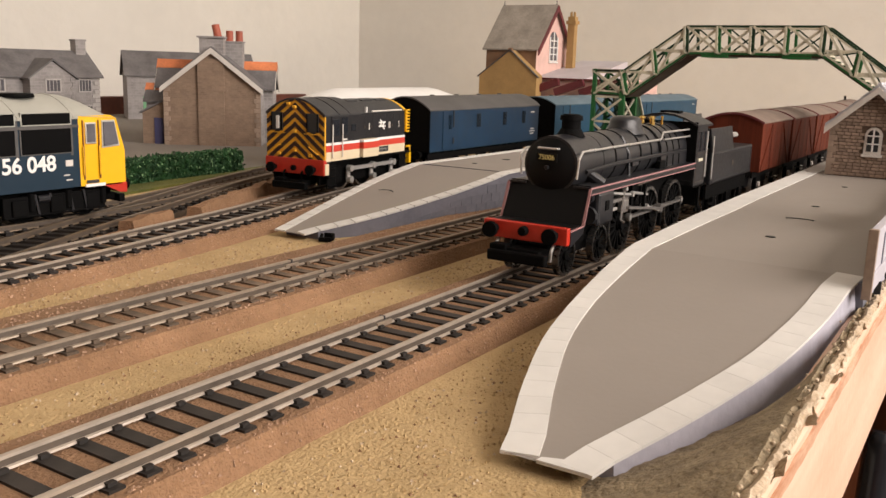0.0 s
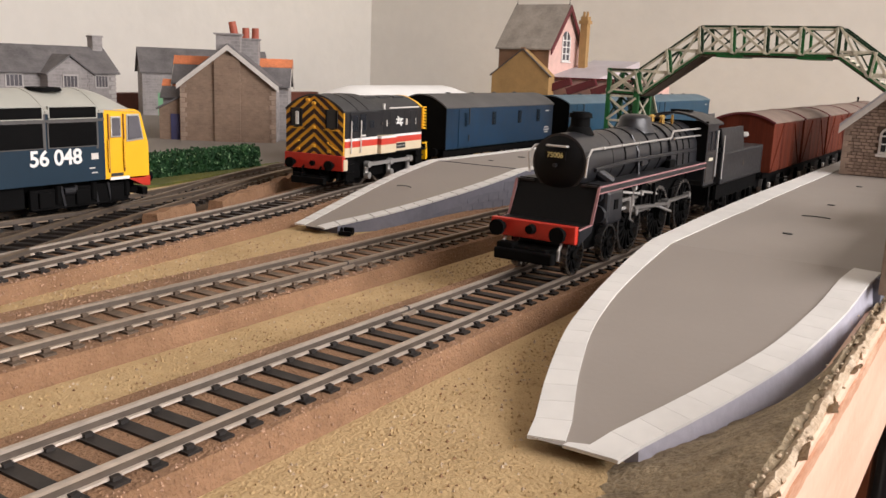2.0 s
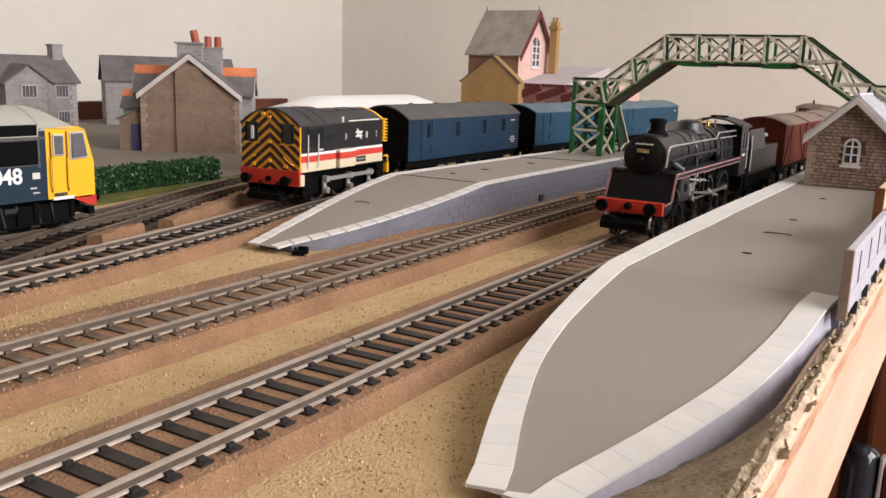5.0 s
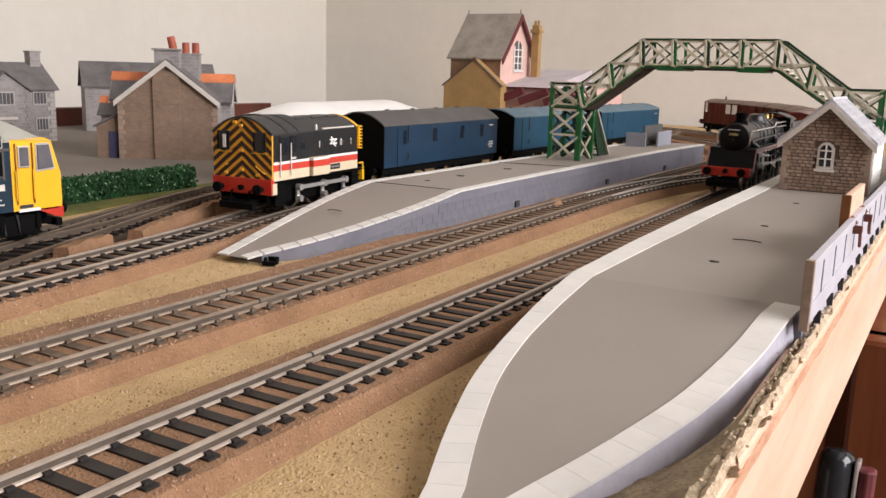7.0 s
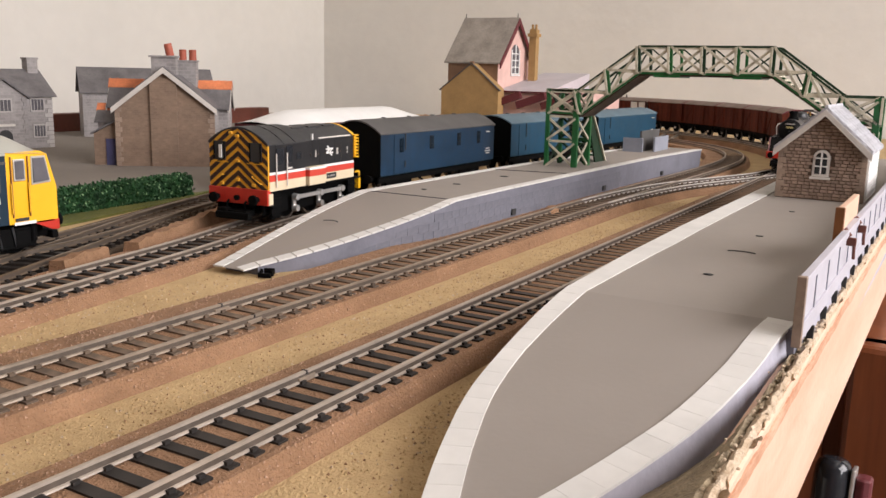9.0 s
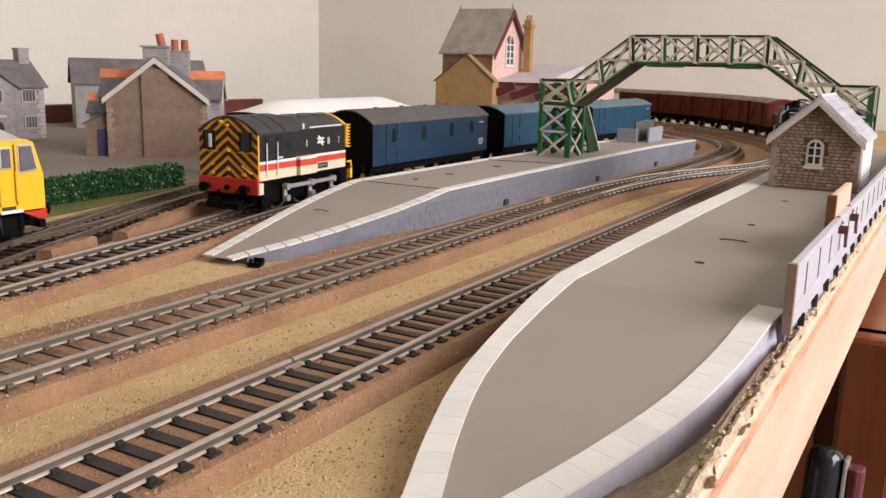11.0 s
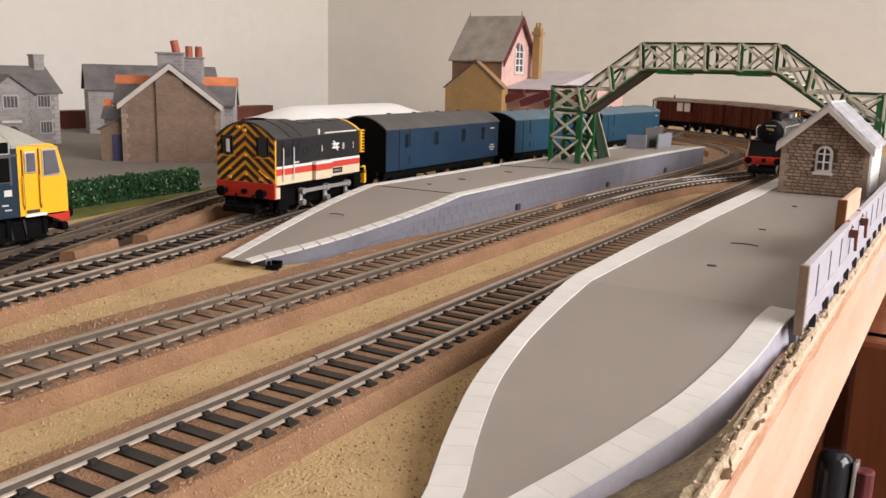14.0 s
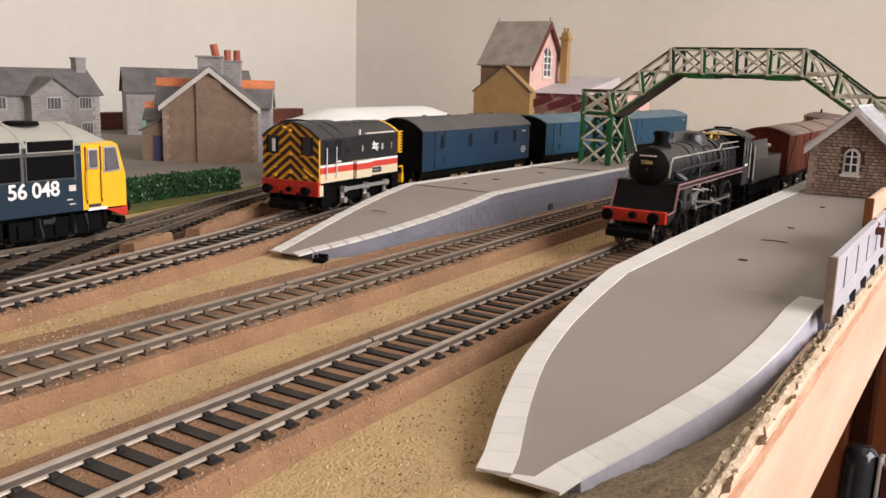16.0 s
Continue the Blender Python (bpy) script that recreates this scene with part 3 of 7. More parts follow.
    prof_bot = [(0.1255, 0.0478), (0.1005, 0.0470), (0.0640, 0.0737), (-0.014, 0.0738), (-0.0475, 0.0515), (-0.0705, 0.049)]
    for x in (xa, xb):
        near = x == xa
        for prof, nm in ((prof_top, "top_rail"), (prof_bot, "bottom_rail")):
            bm = B()
            for a, b in zip(prof, prof[1:]):
                beam(bm, (x, *a), (x, *b), 0.0014, 0.0014, (1, 0, 0))
            part(nm, bm, M["green_dark"] if nm == "top_rail" else M["green"], br)
            if near:
                # weathered cream strip on the face, inside the rail
                sg = -1 if nm == "top_rail" else 1
                bm = B()
                for a, b in zip(prof, prof[1:]):
                    beam(bm, (x - 0.0003, a[0], a[1] + sg * 0.0011), (x - 0.0003, b[0], b[1] + sg * 0.0011), 0.0010, 0.0010, (1, 0, 0))
                part("rail_strip", bm, M["cream"], br, "weathered cream strip")
        bar, bw = (M["cream"], 0.0014) if near else (M["green_dark"], 0.0008)
        for k, ((a, b), (c, d)) in enumerate(zip(zip(prof_top, prof_top[1:]), zip(prof_bot, prof_bot[1:]))):
            n = (1, 2, 4, 2, 1)[k]
            for i in range(n):
                ta = [Vector((x, *a)).lerp(Vector((x, *b)), u / n) for u in (i, i + 1)]
                tb = [Vector((x, *c)).lerp(Vector((x, *d)), u / n) for u in (i, i + 1)]
                fx = Vector((-0.0006 if near else 0.0004, 0, 0))
                part("brace", beam(B(), ta[0] + fx, tb[1] + fx, bw, 0.0012, (1, 0, 0)), bar, br)
                part("brace", beam(B(), tb[0] + fx * 0.3, ta[1] + fx * 0.3, bw, 0.0012, (1, 0, 0)), bar, br)
                if k in (1, 3):
                    zl = (max(ta[0].z, ta[1].z) + min(tb[0].z, tb[1].z)) / 2
                    part("step_rail", beam(B(), Vector((x, ta[0].y, zl)) + fx * 0.5, Vector((x, ta[1].y, zl)) + fx * 0.5, 0.0014, 0.0011, (1, 0, 0)), bar, br)
                part("upright", beam(B(), ta[1] + fx * 0.2, tb[1] + fx * 0.2, 0.0016, 0.0016, (1, 0, 0)), M["green_dark"] if i % 2 else M["green"], br)
                if near:
                    dy = Vector((-0.0014, 0.0016 if k < 3 else -0.0016, 0))
                    part("upright_strip", beam(B(), ta[1] + dy, tb[1] + dy, 0.0013, 0.0009, (1, 0, 0)), M["cream"], br, "weathered cream strip")
    bm = B()
    for a, b in zip(prof_bot, prof_bot[1:]):
        beam(bm, (0.394, a[0], a[1] - 0.0012), (0.394, b[0], b[1] - 0.0012), 0.022, 0.0012, (0, 0, 1))
    part("walkway", bm, M["walk_brown"], br, "dark brown walkway boards")
    # steps inside the two sloping flights
    for (ya, za), (yb, zb) in ((prof_bot[1], prof_bot[2]), (prof_bot[4], prof_bot[3])):
        for i in range(10):
            u = (i + 0.5) / 10
            y, z = ya + (yb - ya) * u, za + (zb - za) * u
            part("stair_tread", abox(xa + 0.001, xb - 0.001, y - 0.0016, y + 0.0016, z + 0.0004, z + 0.0014), M["cream"], br)
    for y in (0.047, 0.0):
        part("bracket", abox(xa - 0.001, xb, y - 0.008, y + 0.008, 0.0712, 0.0728), M["green"], br)
    for y0, y1 in ((0.104, 0.1235), (-0.070, -0.052)):
        for x in (xa, xb):
            for y in (y0, y1):
                w = 0.0018 if y == y0 else 0.0013
                part("post", abox(x - 0.0012, x + 0.0012, y - w, y + w, P, 0.0625), M["green"], br)
        for z0, z1 in ((0.0125, 0.028), (0.0295, 0.044), (0.0465, 0.061)):
            for x in (xa, xb):
                for s in (0, 1):
                    bm = B()
                    beam(bm, (x - 0.0008 + s * 0.0005, y0, z0 if s else z1), (x - 0.0008 + s * 0.0005, y1, z1 if s else z0), 0.0014, 0.0010, (1, 0, 0))
                    part("brace", bm, M["cream"] if x == xa else M["green_dark"], br)
            for y in (y0, y1):
                for s in (0, 1):
                    bm = B()
                    beam(bm, (xa, y - 0.0006 + s * 0.0005, z0 if s else z1), (xb, y - 0.0006 + s * 0.0005, z1 if s else z0), 0.0012, 0.0010, (0, 1, 0))
                    part("brace", bm, M["cream"] if y == y0 else M["green_dark"], br)
            for x in (xa, xb):
                part("crossbar", abox(x - 0.0007, x + 0.0007, y0, y1, z1 + 0.0002, z1 + 0.0016), M["cream"] if x == xa else M["green"], br)
        st = B()
        prism(st, [(xb + 0.002, 0.050), (xb + 0.008, 0.050), (xb + 0.040, P), (xb + 0.022, P)], "y", y0 + 0.002, y0 + 0.003)
        part("stair_string", st, M["green_dark"], br, "solid dark green stair side")
        st = B()
        beam(st, (xb + 0.008, y0 + 0.0018, 0.050), (xb + 0.040, y0 + 0.0018, P), 0.0012, 0.0022, (0, 1, 0))
        part("stair_edge", st, M["cream"], br)
        st = B()
        prism(st, [(xb + 0.002, 0.050), (xb + 0.008, 0.050), (xb + 0.040, P), (xb + 0.022, P)], "y", y1 - 0.003, y1 - 0.002)
        part("stair_string", st, M["green_dark"], br, "solid dark green stair side")
        for i in range(9):
            u = i / 9
            part("stair_tread", abox(xb + 0.002 + 0.034 * u, xb + 0.007 + 0.034 * u, y0 + 0.003, y1 - 0.003, 0.048 - 0.036 * u, 0.049 - 0.036 * u), M["green"], br)
    return br


footbridge()


# ---- rolling stock ----
def wheel(parent, x, y, r, spokes=0, thick=0.0022, tyre="tyre"):
    """A wheel with its axle along y; its centre is its origin, so that it can turn."""
    s = -1 if y < 0 else 1
    bm = B()
    if spokes:
        rod(bm, (0, -thick / 2, 0), (0, thick / 2, 0), r * 0.22, n=12)
    else:
        rod(bm, (0, -thick / 2, 0), (0, thick / 2, 0), r * 0.86, n=20)
        rod(bm, (0, 0, 0), (0, s * thick * 0.8, 0), r * 0.25, n=10)
    w = part("wheel", bm, M["black_matt"], parent)
    w.matrix_basis = pose(x, y, r)
    bm = B()
    n = 28
    rings = []
    for rr, yy in ((r * 0.88, -thick / 2), (r, -thick / 2), (r, thick / 2), (r * 0.88, thick / 2)):
        rings.append([bm.verts.new((rr * math.cos(2 * math.pi * i / n), yy, rr * math.sin(2 * math.pi * i / n))) for i in range(n)])
    for k in range(4):
        for i in range(n):
            bm.faces.new((rings[k][i], rings[k][(i + 1) % n], rings[(k + 1) % 4][(i + 1) % n], rings[(k + 1) % 4][i]))
    part("tyre", bm, M[tyre], w, "worn steel tyre")
    if spokes:
        sp = beam(B(), (r * 0.18, 0, 0), (r * 0.90, 0, 0), thick * 0.5, r * 0.085, (0, 1, 0))
        first = part("spoke", sp, M["black_matt"], w)
        for i in range(1, spokes):
            ob = new("spoke", first.data)
            ob.parent = w
            ob.matrix_basis = pose(0, 0, 0, 0, 360 * i / spokes, 0)
    return w


def buffers(th, x, z, half, d, face=-1, mt="black_matt"):
    for y in (-half, half):
        bm = B()
        rod(bm, (x, y, z), (x - face * -d * 0.75, y, z), 0.0013, n=12)
        rod(bm, (x + face * d * 0.7, y, z), (x + face * d, y, z), 0.0024, n=16)
        part("buffer", bm, M[mt], th)


def coupling(th, x, face=-1, z=0.0075):
    bm = B()
    box(bm, min(x, x + face * 0.007), max(x, x + face * 0.007), -0.0065, 0.0065, z - 0.0018, z + 0.0012, 0.0005)
    box(bm, x + face * 0.008 - 0.0014, x + face * 0.008 + 0.0014, -0.0095, 0.0095, z - 0.0026, z + 0.0006, 0.0005)
    box(bm, x + face * 0.006 - 0.002, x + face * 0.006 + 0.002, 0.004, 0.0095, z - 0.001, z + 0.0022, 0.0005)
    part("coupling", bm, M["black_matt"], th, "chunky black plastic tension coupling")


def ring(bm, x0, x1, z, r, n=28):
    rod(bm, (x0, 0, z), (x1, 0, z), r, n=n)
    return bm


def wire(bm, pts, r, n=6):
    for a, b in zip(pts, pts[1:]):
        rod(bm, a, b, r, n=n)
    for p in pts[1:-1]:
        bmesh.ops.create_icosphere(bm, subdivisions=1, radius=r, matrix=Matrix.Translation(p))
    return bm


CRANK, DRIVER_R, BOGIE_R = 0.0042, 0.0103, 0.0062
DRIVERS, BOGIES = (0.057, 0.085, 0.113), (0.0145, 0.040)


def steam_locomotive():
    th = thing("steam_locomotive", None, "black steam locomotive with red buffer beam and bright handrails", "locomotive")
    W = 0.0138
    zc = 0.0325
    part("smokebox", ring(B(), 0.0195, 0.040, zc, 0.0089, 40), M["black"], th, "dark satin smokebox", True)
    bm = B()
    rings = []
    for i in range(6):
        a = i / 5
        rings.append([bm.verts.new((0.0195 - 0.0022 * (1 - (1 - a) ** 2) if i else 0.0195, 0.0082 * (1 - a * 0.9) * math.cos(k * math.pi / 14), zc + 0.0082 * (1 - a * 0.9) * math.sin(k * math.pi / 14))) for k in range(28)])
    for p, q in zip(rings, rings[1:]):
        for k in range(28):
            bm.faces.new((p[k], p[(k + 1) % 28], q[(k + 1) % 28], q[k]))
    bm.faces.new(rings[-1])
    door = part("smokebox_door", bm, M["shaded_front_black"], th, "domed matt black smokebox door", True)
    bm = B()
    wire(bm, [(0.0183, -0.0032, zc + 0.0052), (0.0168, -0.0032, zc + 0.0052), (0.0168, 0.0032, zc + 0.0052), (0.0183, 0.0032, zc + 0.0052)], 0.00035)
    part("door_handrail", bm, M["bright"], door, "bright wire handrail")
    part("number_plate", abox(0.0164, 0.0168, -0.0034, 0.0034, zc + 0.0013, zc + 0.0037), M["shaded_front_black"], door)
    lettering("number", "75006", 0.0022, pose(0.0163, 0, zc + 0.0025, 90, 0, -90), M["gold"], door, "pale numerals")
    part("door_dart", arod((0.0160, 0, zc - 0.0005), (0.0178, 0, zc - 0.0005), 0.0006), M["black"], door)
    bm = B()
    rod(bm, (0.040, 0, zc), (0.092, 0, zc), 0.0086, 0.0092, n=32)
    part("boiler", bm, M["black"], th, "satin black boiler barrel", True)
    for x in (0.040, 0.0505, 0.0615, 0.073, 0.0835, 0.0915):
        r = 0.0086 + (x - 0.04) / 0.052 * 0.0006 + 0.00022
        part("boiler_band", ring(B(), x, x + 0.0009, zc, r), M["black_matt"], th, "", True)
    fire = arc_pts(0, zc - 0.0005, 0.0102, 0, 180, 16)
    part("firebox", prism(B(), [(-0.0104, 0.024), (0.0104, 0.024)] + fire, "x", 0.092, 0.1225), M["black"], th, "", True)
    for x in (0.098, 0.105, 0.112):
        f2 = arc_pts(0, zc - 0.0005, 0.0104, 0, 180, 16)
        part("firebox_band", prism(B(), [(-0.0106, 0.024), (0.0106, 0.024)] + f2, "x", x, x + 0.0008), M["black_matt"], th)
    # chimney, dome and valves
    bm = B()
    rod(bm, (0.033, 0, zc + 0.008), (0.033, 0, zc + 0.0104), 0.0047, 0.0033, 20)
    rod(bm, (0.033, 0, zc + 0.0100), (0.033, 0, zc + 0.0134), 0.0031, 0.0030, 20)
    rod(bm, (0.033, 0, zc + 0.0132), (0.033, 0, zc + 0.0146), 0.0037, 0.0035, 20)
    rod(bm, (0.033, 0, zc + 0.0146), (0.033, 0, zc + 0.0150), 0.0027, 0.0027, 20)
    part("chimney", bm, M["black_matt"], th, "short capped black chimney", True)
    bm = B()
    dome = [(0.0072, 0.0070), (0.0064, 0.0086), (0.0057, 0.0098), (0.0055, 0.0112), (0.0052, 0.0121), (0.0045, 0.0127), (0.0030, 0.0131), (0.0004, 0.0132)]
    rings = [[bm.verts.new((0.080 + r * math.cos(i * math.pi / 14), r * math.sin(i * math.pi / 14), zc + h)) for i in range(28)] for r, h in dome]
    for u, v in zip(rings, rings[1:]):
        for i in range(28):
            bm.faces.new((u[i], u[(i + 1) % 28], v[(i + 1) % 28], v[i]))
    bm.faces.new(rings[-1])
    bmesh.ops.scale(bm, vec=(1.25, 1, 1), space=Matrix.Translation((-0.080, 0, 0)), verts=bm.verts[:])
    part("dome", bm, M["black"], th, "low rounded dome", True)
    for y in (-0.002, 0.002):
        bm = B()
        rod(bm, (0.1025, y, zc + 0.0088), (0.1025, y, zc + 0.0118), 0.0011, 0.0008)
        rod(bm, (0.1025, y, zc + 0.0116), (0.1025, y, zc + 0.0124), 0.0014, 0.0006)
        part("safety_valve", bm, M["brass"], th, "brass safety valve")
    part("whistle", arod((0.108, -0.004, zc + 0.009), (0.108, -0.004, zc + 0.0125), 0.0005), M["brass"], th)
    # handrails along the boiler
    for s in (-1, 1):
        bm = B()
        wire(bm, [(0.0185, s * 0.0093, zc - 0.0035), (0.0185, s * 0.0098, zc + 0.0025), (0.0215, s * 0.0095, zc + 0.0045), (0.092, s * 0.0096, zc + 0.0047), (0.0935, s * 0.0098, zc + 0.0072), (0.1215, s * 0.0108, zc + 0.0072)], 0.00036)
        wire(bm, [(0.0935, s * 0.0104, zc + 0.0046), (0.1215, s * 0.0112, zc + 0.0046)], 0.00034)
        part("handrail", bm, M["bright"], th, "bright wire handrail")
        for x in (0.03, 0.045, 0.06, 0.075, 0.09):
            part("handrail_knob", arod((x, s * 0.008, zc + 0.0042), (x, s * 0.0100, zc + 0.0047), 0.0005, n=8), M["bright"], th)
        bm = B()
        wire(bm, [(0.026, s * 0.0090, zc - 0.002), (0.05, s * 0.0094, zc - 0.001), (0.118, s * 0.0108, zc - 0.0006)], 0.0007)
        part("pipe", bm, M["black"], th)
        part("feed_pipe", wire(B(), [(0.0615, s * 0.006, zc + 0.0068), (0.0615, s * 0.0089, zc + 0.0015), (0.0615, s * 0.0095, zc - 0.006)], 0.0006), M["black"], th)
        part("steam_pipe", arod((0.031, s * 0.0078, zc - 0.003), (0.033, s * 0.0118, 0.0265), 0.0017, 0.0019), M["black"], th)
        part("clack_valve", abox(0.064, 0.070, s * 0.0092 - 0.0006, s * 0.0092 + 0.0006, zc - 0.0032, zc - 0.0014, 0.0002), M["black"], th)
        part("injector", abox(0.088, 0.094, s * 0.0105 - 0.001, s * 0.0105 + 0.001, 0.0265, 0.0295, 0.0003), M["black_matt"], th)
        # running plate and its valance
        part("running_plate", abox(0.019, 0.1235, s * 0.0138 - (0.0058 if s > 0 else 0), s * 0.0138 + (0.0058 if s < 0 else 0), 0.0262, 0.0268), M["black"], th)
        y0, y1 = sorted((s * W, s * (W - 0.0007)))
        part("valance", abox(0.019, 0.1235, y0, y1, 0.0244, 0.0262), M["black"], th)
        y0, y1 = sorted((s * (W + 0.0002), s * (W - 0.0002)))
        lin = B()
        box(lin, 0.019, 0.1235, y0, y1, 0.0262, 0.0267)
        box(lin, 0.019, 0.1235, y0, y1, 0.0244, 0.0247)
        beam(lin, (0.0150, s * W, 0.0158), (0.0190, s * W, 0.0264), 0.0004, 0.0008, (0, 1, 0))
        beam(lin, (0.0060, s * W, 0.0152), (0.0152, s * W, 0.0157), 0.0004, 0.0005, (0, 1, 0))
        part("lining", lin, M["line_red"], th, "thin dull pink lining along the footplate edge")
        part("front_side", prism(B(), [(0.006, 0.0105), (0.0150, 0.0135), (0.019, 0.0245), (0.019, 0.0262), (0.0148, 0.0158), (0.006, 0.0152)], "y", y0, y1), M["black"], th)
    # sloping front apron and buffer beam
    bm = B()
    beam(bm, (0.0060, 0, 0.0156), (0.0150, 0, 0.0156), 2 * W - 0.001, 0.0006, (0, 0, 1))
    beam(bm, (0.0148, 0, 0.0156), (0.0205, 0, 0.0270), 2 * W - 0.001, 0.0007, (0, 0, 1))
    part("front_apron", bm, M["shaded_front_black"], th, "plain matt black sloping front plate")
    part("saddle", prism(B(), [(-0.0075, 0.0255), (0.0075, 0.0255), (0.0055, 0.030), (-0.0055, 0.030)], "x", 0.020, 0.038), M["black_matt"], th)
    part("buffer_beam", abox(0.0040, 0.0062, -W, W, 0.0112, 0.0164, 0.0003), M["red"], th, "bright red buffer beam")
    part("draw_hook", arod((0.0020, 0, 0.0142), (0.0045, 0, 0.0142), 0.0013, 0.0016), M["black_matt"], th)
    buffers(th, 0.0042, 0.0140, 0.00975, 0.0042)
    coupling(th, 0.008, -1, 0.0078)
    for s in (-1, 1):
        part("vacuum_pipe", wire(B(), [(0.006, s * 0.0092, 0.0115), (0.0035, s * 0.0092, 0.009), (0.004, s * 0.0088, 0.006)], 0.0005), M["bright"], th)
    # frames, cylinders, valve gear
    part("frames", abox(0.022, 0.124, -0.0062, 0.0062, 0.0075, 0.0262), M["black_matt"], th)
    part("bogie_frame", abox(0.009, 0.046, -0.0055, 0.0055, 0.0045, 0.0095, 0.0006), M["black_matt"], th)
    for s in (-1, 1):
        y0, y1 = sorted((s * 0.0072, s * 0.0138))
        cyl = part("cylinder", abox(0.0265, 0.0392, y0, y1, 0.0138, 0.0246, 0.0011), M["black"], th, "satin black cylinder block")
        part("cylinder_cover", arod((0.0254, s * 0.0106, 0.0172), (0.0268, s * 0.0106, 0.0172), 0.0028, 0.003), M["black"], cyl)
        part("valve_chest", arod((0.0246, s * 0.0106, 0.0228), (0.0412, s * 0.0106, 0.0228), 0.0017), M["black"], cyl)
        part("maker_panel", abox(0.0315, 0.0342, s * 0.0139 - 0.0002, s * 0.0139 + 0.0002, 0.0185, 0.0215), M["black_matt"], cyl)
        part("radius_rod", wire(B(), [(0.0590, s * 0.0119, 0.0212), (0.0745, s * 0.0119, 0.0190)], 0.0005), M["bright"], th, "bright radius rod")
        part("combination_lever", wire(B(), [(0.0520, s * 0.0121, 0.0232), (0.0500, s * 0.0121, 0.0130), (0.0530, s * 0.0121, 0.0118)], 0.0004), M["steel"], th, "steel lever")
        part("eccentric_rod", wire(B(), [(0.0735, s * 0.0124, 0.0150), (0.0900, s * 0.0124, 0.0110)], 0.0005), M["bright"], th, "bright eccentric rod")
        for q in ((0.0585, 0.0206), (0.0735, 0.0150), (0.0520, 0.0232)):
            part("pivot", arod((q[0], s * 0.0116, q[1]), (q[0], s * 0.0130, q[1]), 0.0008, n=10), M["bright"], th)
        part("slide_bar", abox(0.0392, 0.0600, s * 0.0102 - 0.0006, s * 0.0102 + 0.0006, 0.0188, 0.0199), M["steel"], th, "dull steel slide bar")
        part("piston_rod", arod((0.0392, s * 0.0102, 0.0165), (0.050, s * 0.0102, 0.0165), 0.0006), M["bright"], th)
        bm = B()
        beam(bm, (0.0412, s * 0.0112, 0.0228), (0.0585, s * 0.0116, 0.0206), 0.0007, 0.0012, (0, 1, 0))
        part("valve_rod", bm, M["bright"], th, "bright valve rod")
        arc_o = [(0.0675 + 0.0066 * math.cos(radians(g)), 0.0185 + 0.0056 * math.sin(radians(g))) for g in range(-70, 75, 16)]
        arc_i = [(0.0675 + 0.0054 * math.cos(radians(g)), 0.0185 + 0.0044 * math.sin(radians(g))) for g in range(-70, 75, 16)]
        part("expansion_link", prism(B(), arc_o + arc_i[::-1], "y", s * 0.0112 - 0.0004, s * 0.0112 + 0.0004), M["steel"], th)
        part("gear_bracket", abox(0.0605, 0.0622, s * 0.0095 - 0.0006, s * 0.0122 + 0.0006, 0.0165, 0.0262), M["black_matt"], th)
        part("gear_hanger", abox(0.0700, 0.0712, s * 0.0122 - 0.0006, s * 0.0122 + 0.0006, 0.0150, 0.0262), M["black_matt"], th)
        part("reversing_rod", wire(B(), [(0.063, s * 0.0124, 0.0235), (0.084, s * 0.0124, 0.0242)], 0.0005), M["rail_side"], th)
        part("sand_pipe", wire(B(), [(0.074, s * 0.0094, 0.0244), (0.0765, s * 0.0094, 0.004)], 0.0004), M["black_matt"], th)
        part("brake_hanger", abox(0.0985, 0.1000, s * 0.0088 - 0.0007, s * 0.0088 + 0.0007, 0.004, 0.018), M["black_matt"], th)
    # cab
    for s in (-1, 1):
        y0, y1 = sorted((s * W, s * (W - 0.0008)))
        bm = B()
        for a, b, c, d in ((0.1225, 0.1365, 0.0170, 0.0308), (0.1225, 0.1240, 0.0308, 0.0385), (0.1292, 0.1304, 0.0308, 0.0385), (0.1352, 0.1365, 0.0308, 0.0385), (0.1225, 0.1365, 0.0385, 0.0418)):
            box(bm, a, b, y0, y1, c, d)
        cab = part("cab_side", bm, M["black"], th, "black cab side with two windows and thin lining")
        part("window", abox(0.1240, 0.1352, (y0 + y1) / 2 - 0.0001, (y0 + y1) / 2 + 0.0001, 0.0308, 0.0385), M["glass"], cab)
        lin = B()
        for a, b, c, d in ((0.1240, 0.1350, 0.0300, 0.0302), (0.1240, 0.1350, 0.0186, 0.0188), (0.1240, 0.1242, 0.0186, 0.0302), (0.1348, 0.1350, 0.0186, 0.0302)):
            box(lin, a, b, s * (W + 0.0001) - 0.0001, s * (W + 0.0001) + 0.0001, c, d)
        part("cab_lining", lin, M["rail_side"], cab, "thin lining")
        part("cab_number", abox(0.1268, 0.1325, s * W - 0.00016, s * W + 0.00016, 0.0268, 0.0280), M["cream"], cab)
        part("cab_handrail", arod((0.1372, s * W, 0.020), (0.1372, s * W, 0.0385), 0.00035), M["bright"], cab)
        part("cab_step", abox(0.1285, 0.1355, y0, y1, 0.0065, 0.0078), M["black_matt"], th)
        part("step_plate", abox(0.1310, 0.1330, y0, y1, 0.0065, 0.0172), M["black_matt"], th)
    part("cab_front", abox(0.1222, 0.1229, -W, W, 0.0262, 0.0425), M["black_matt"], th)
    roof = [(y, 0.0415 + 0.0042 * (1 - (y / 0.0143) ** 2)) for y in (-0.0143, -0.0122, -0.009, -0.0045, 0, 0.0045, 0.009, 0.0122, 0.0143)]
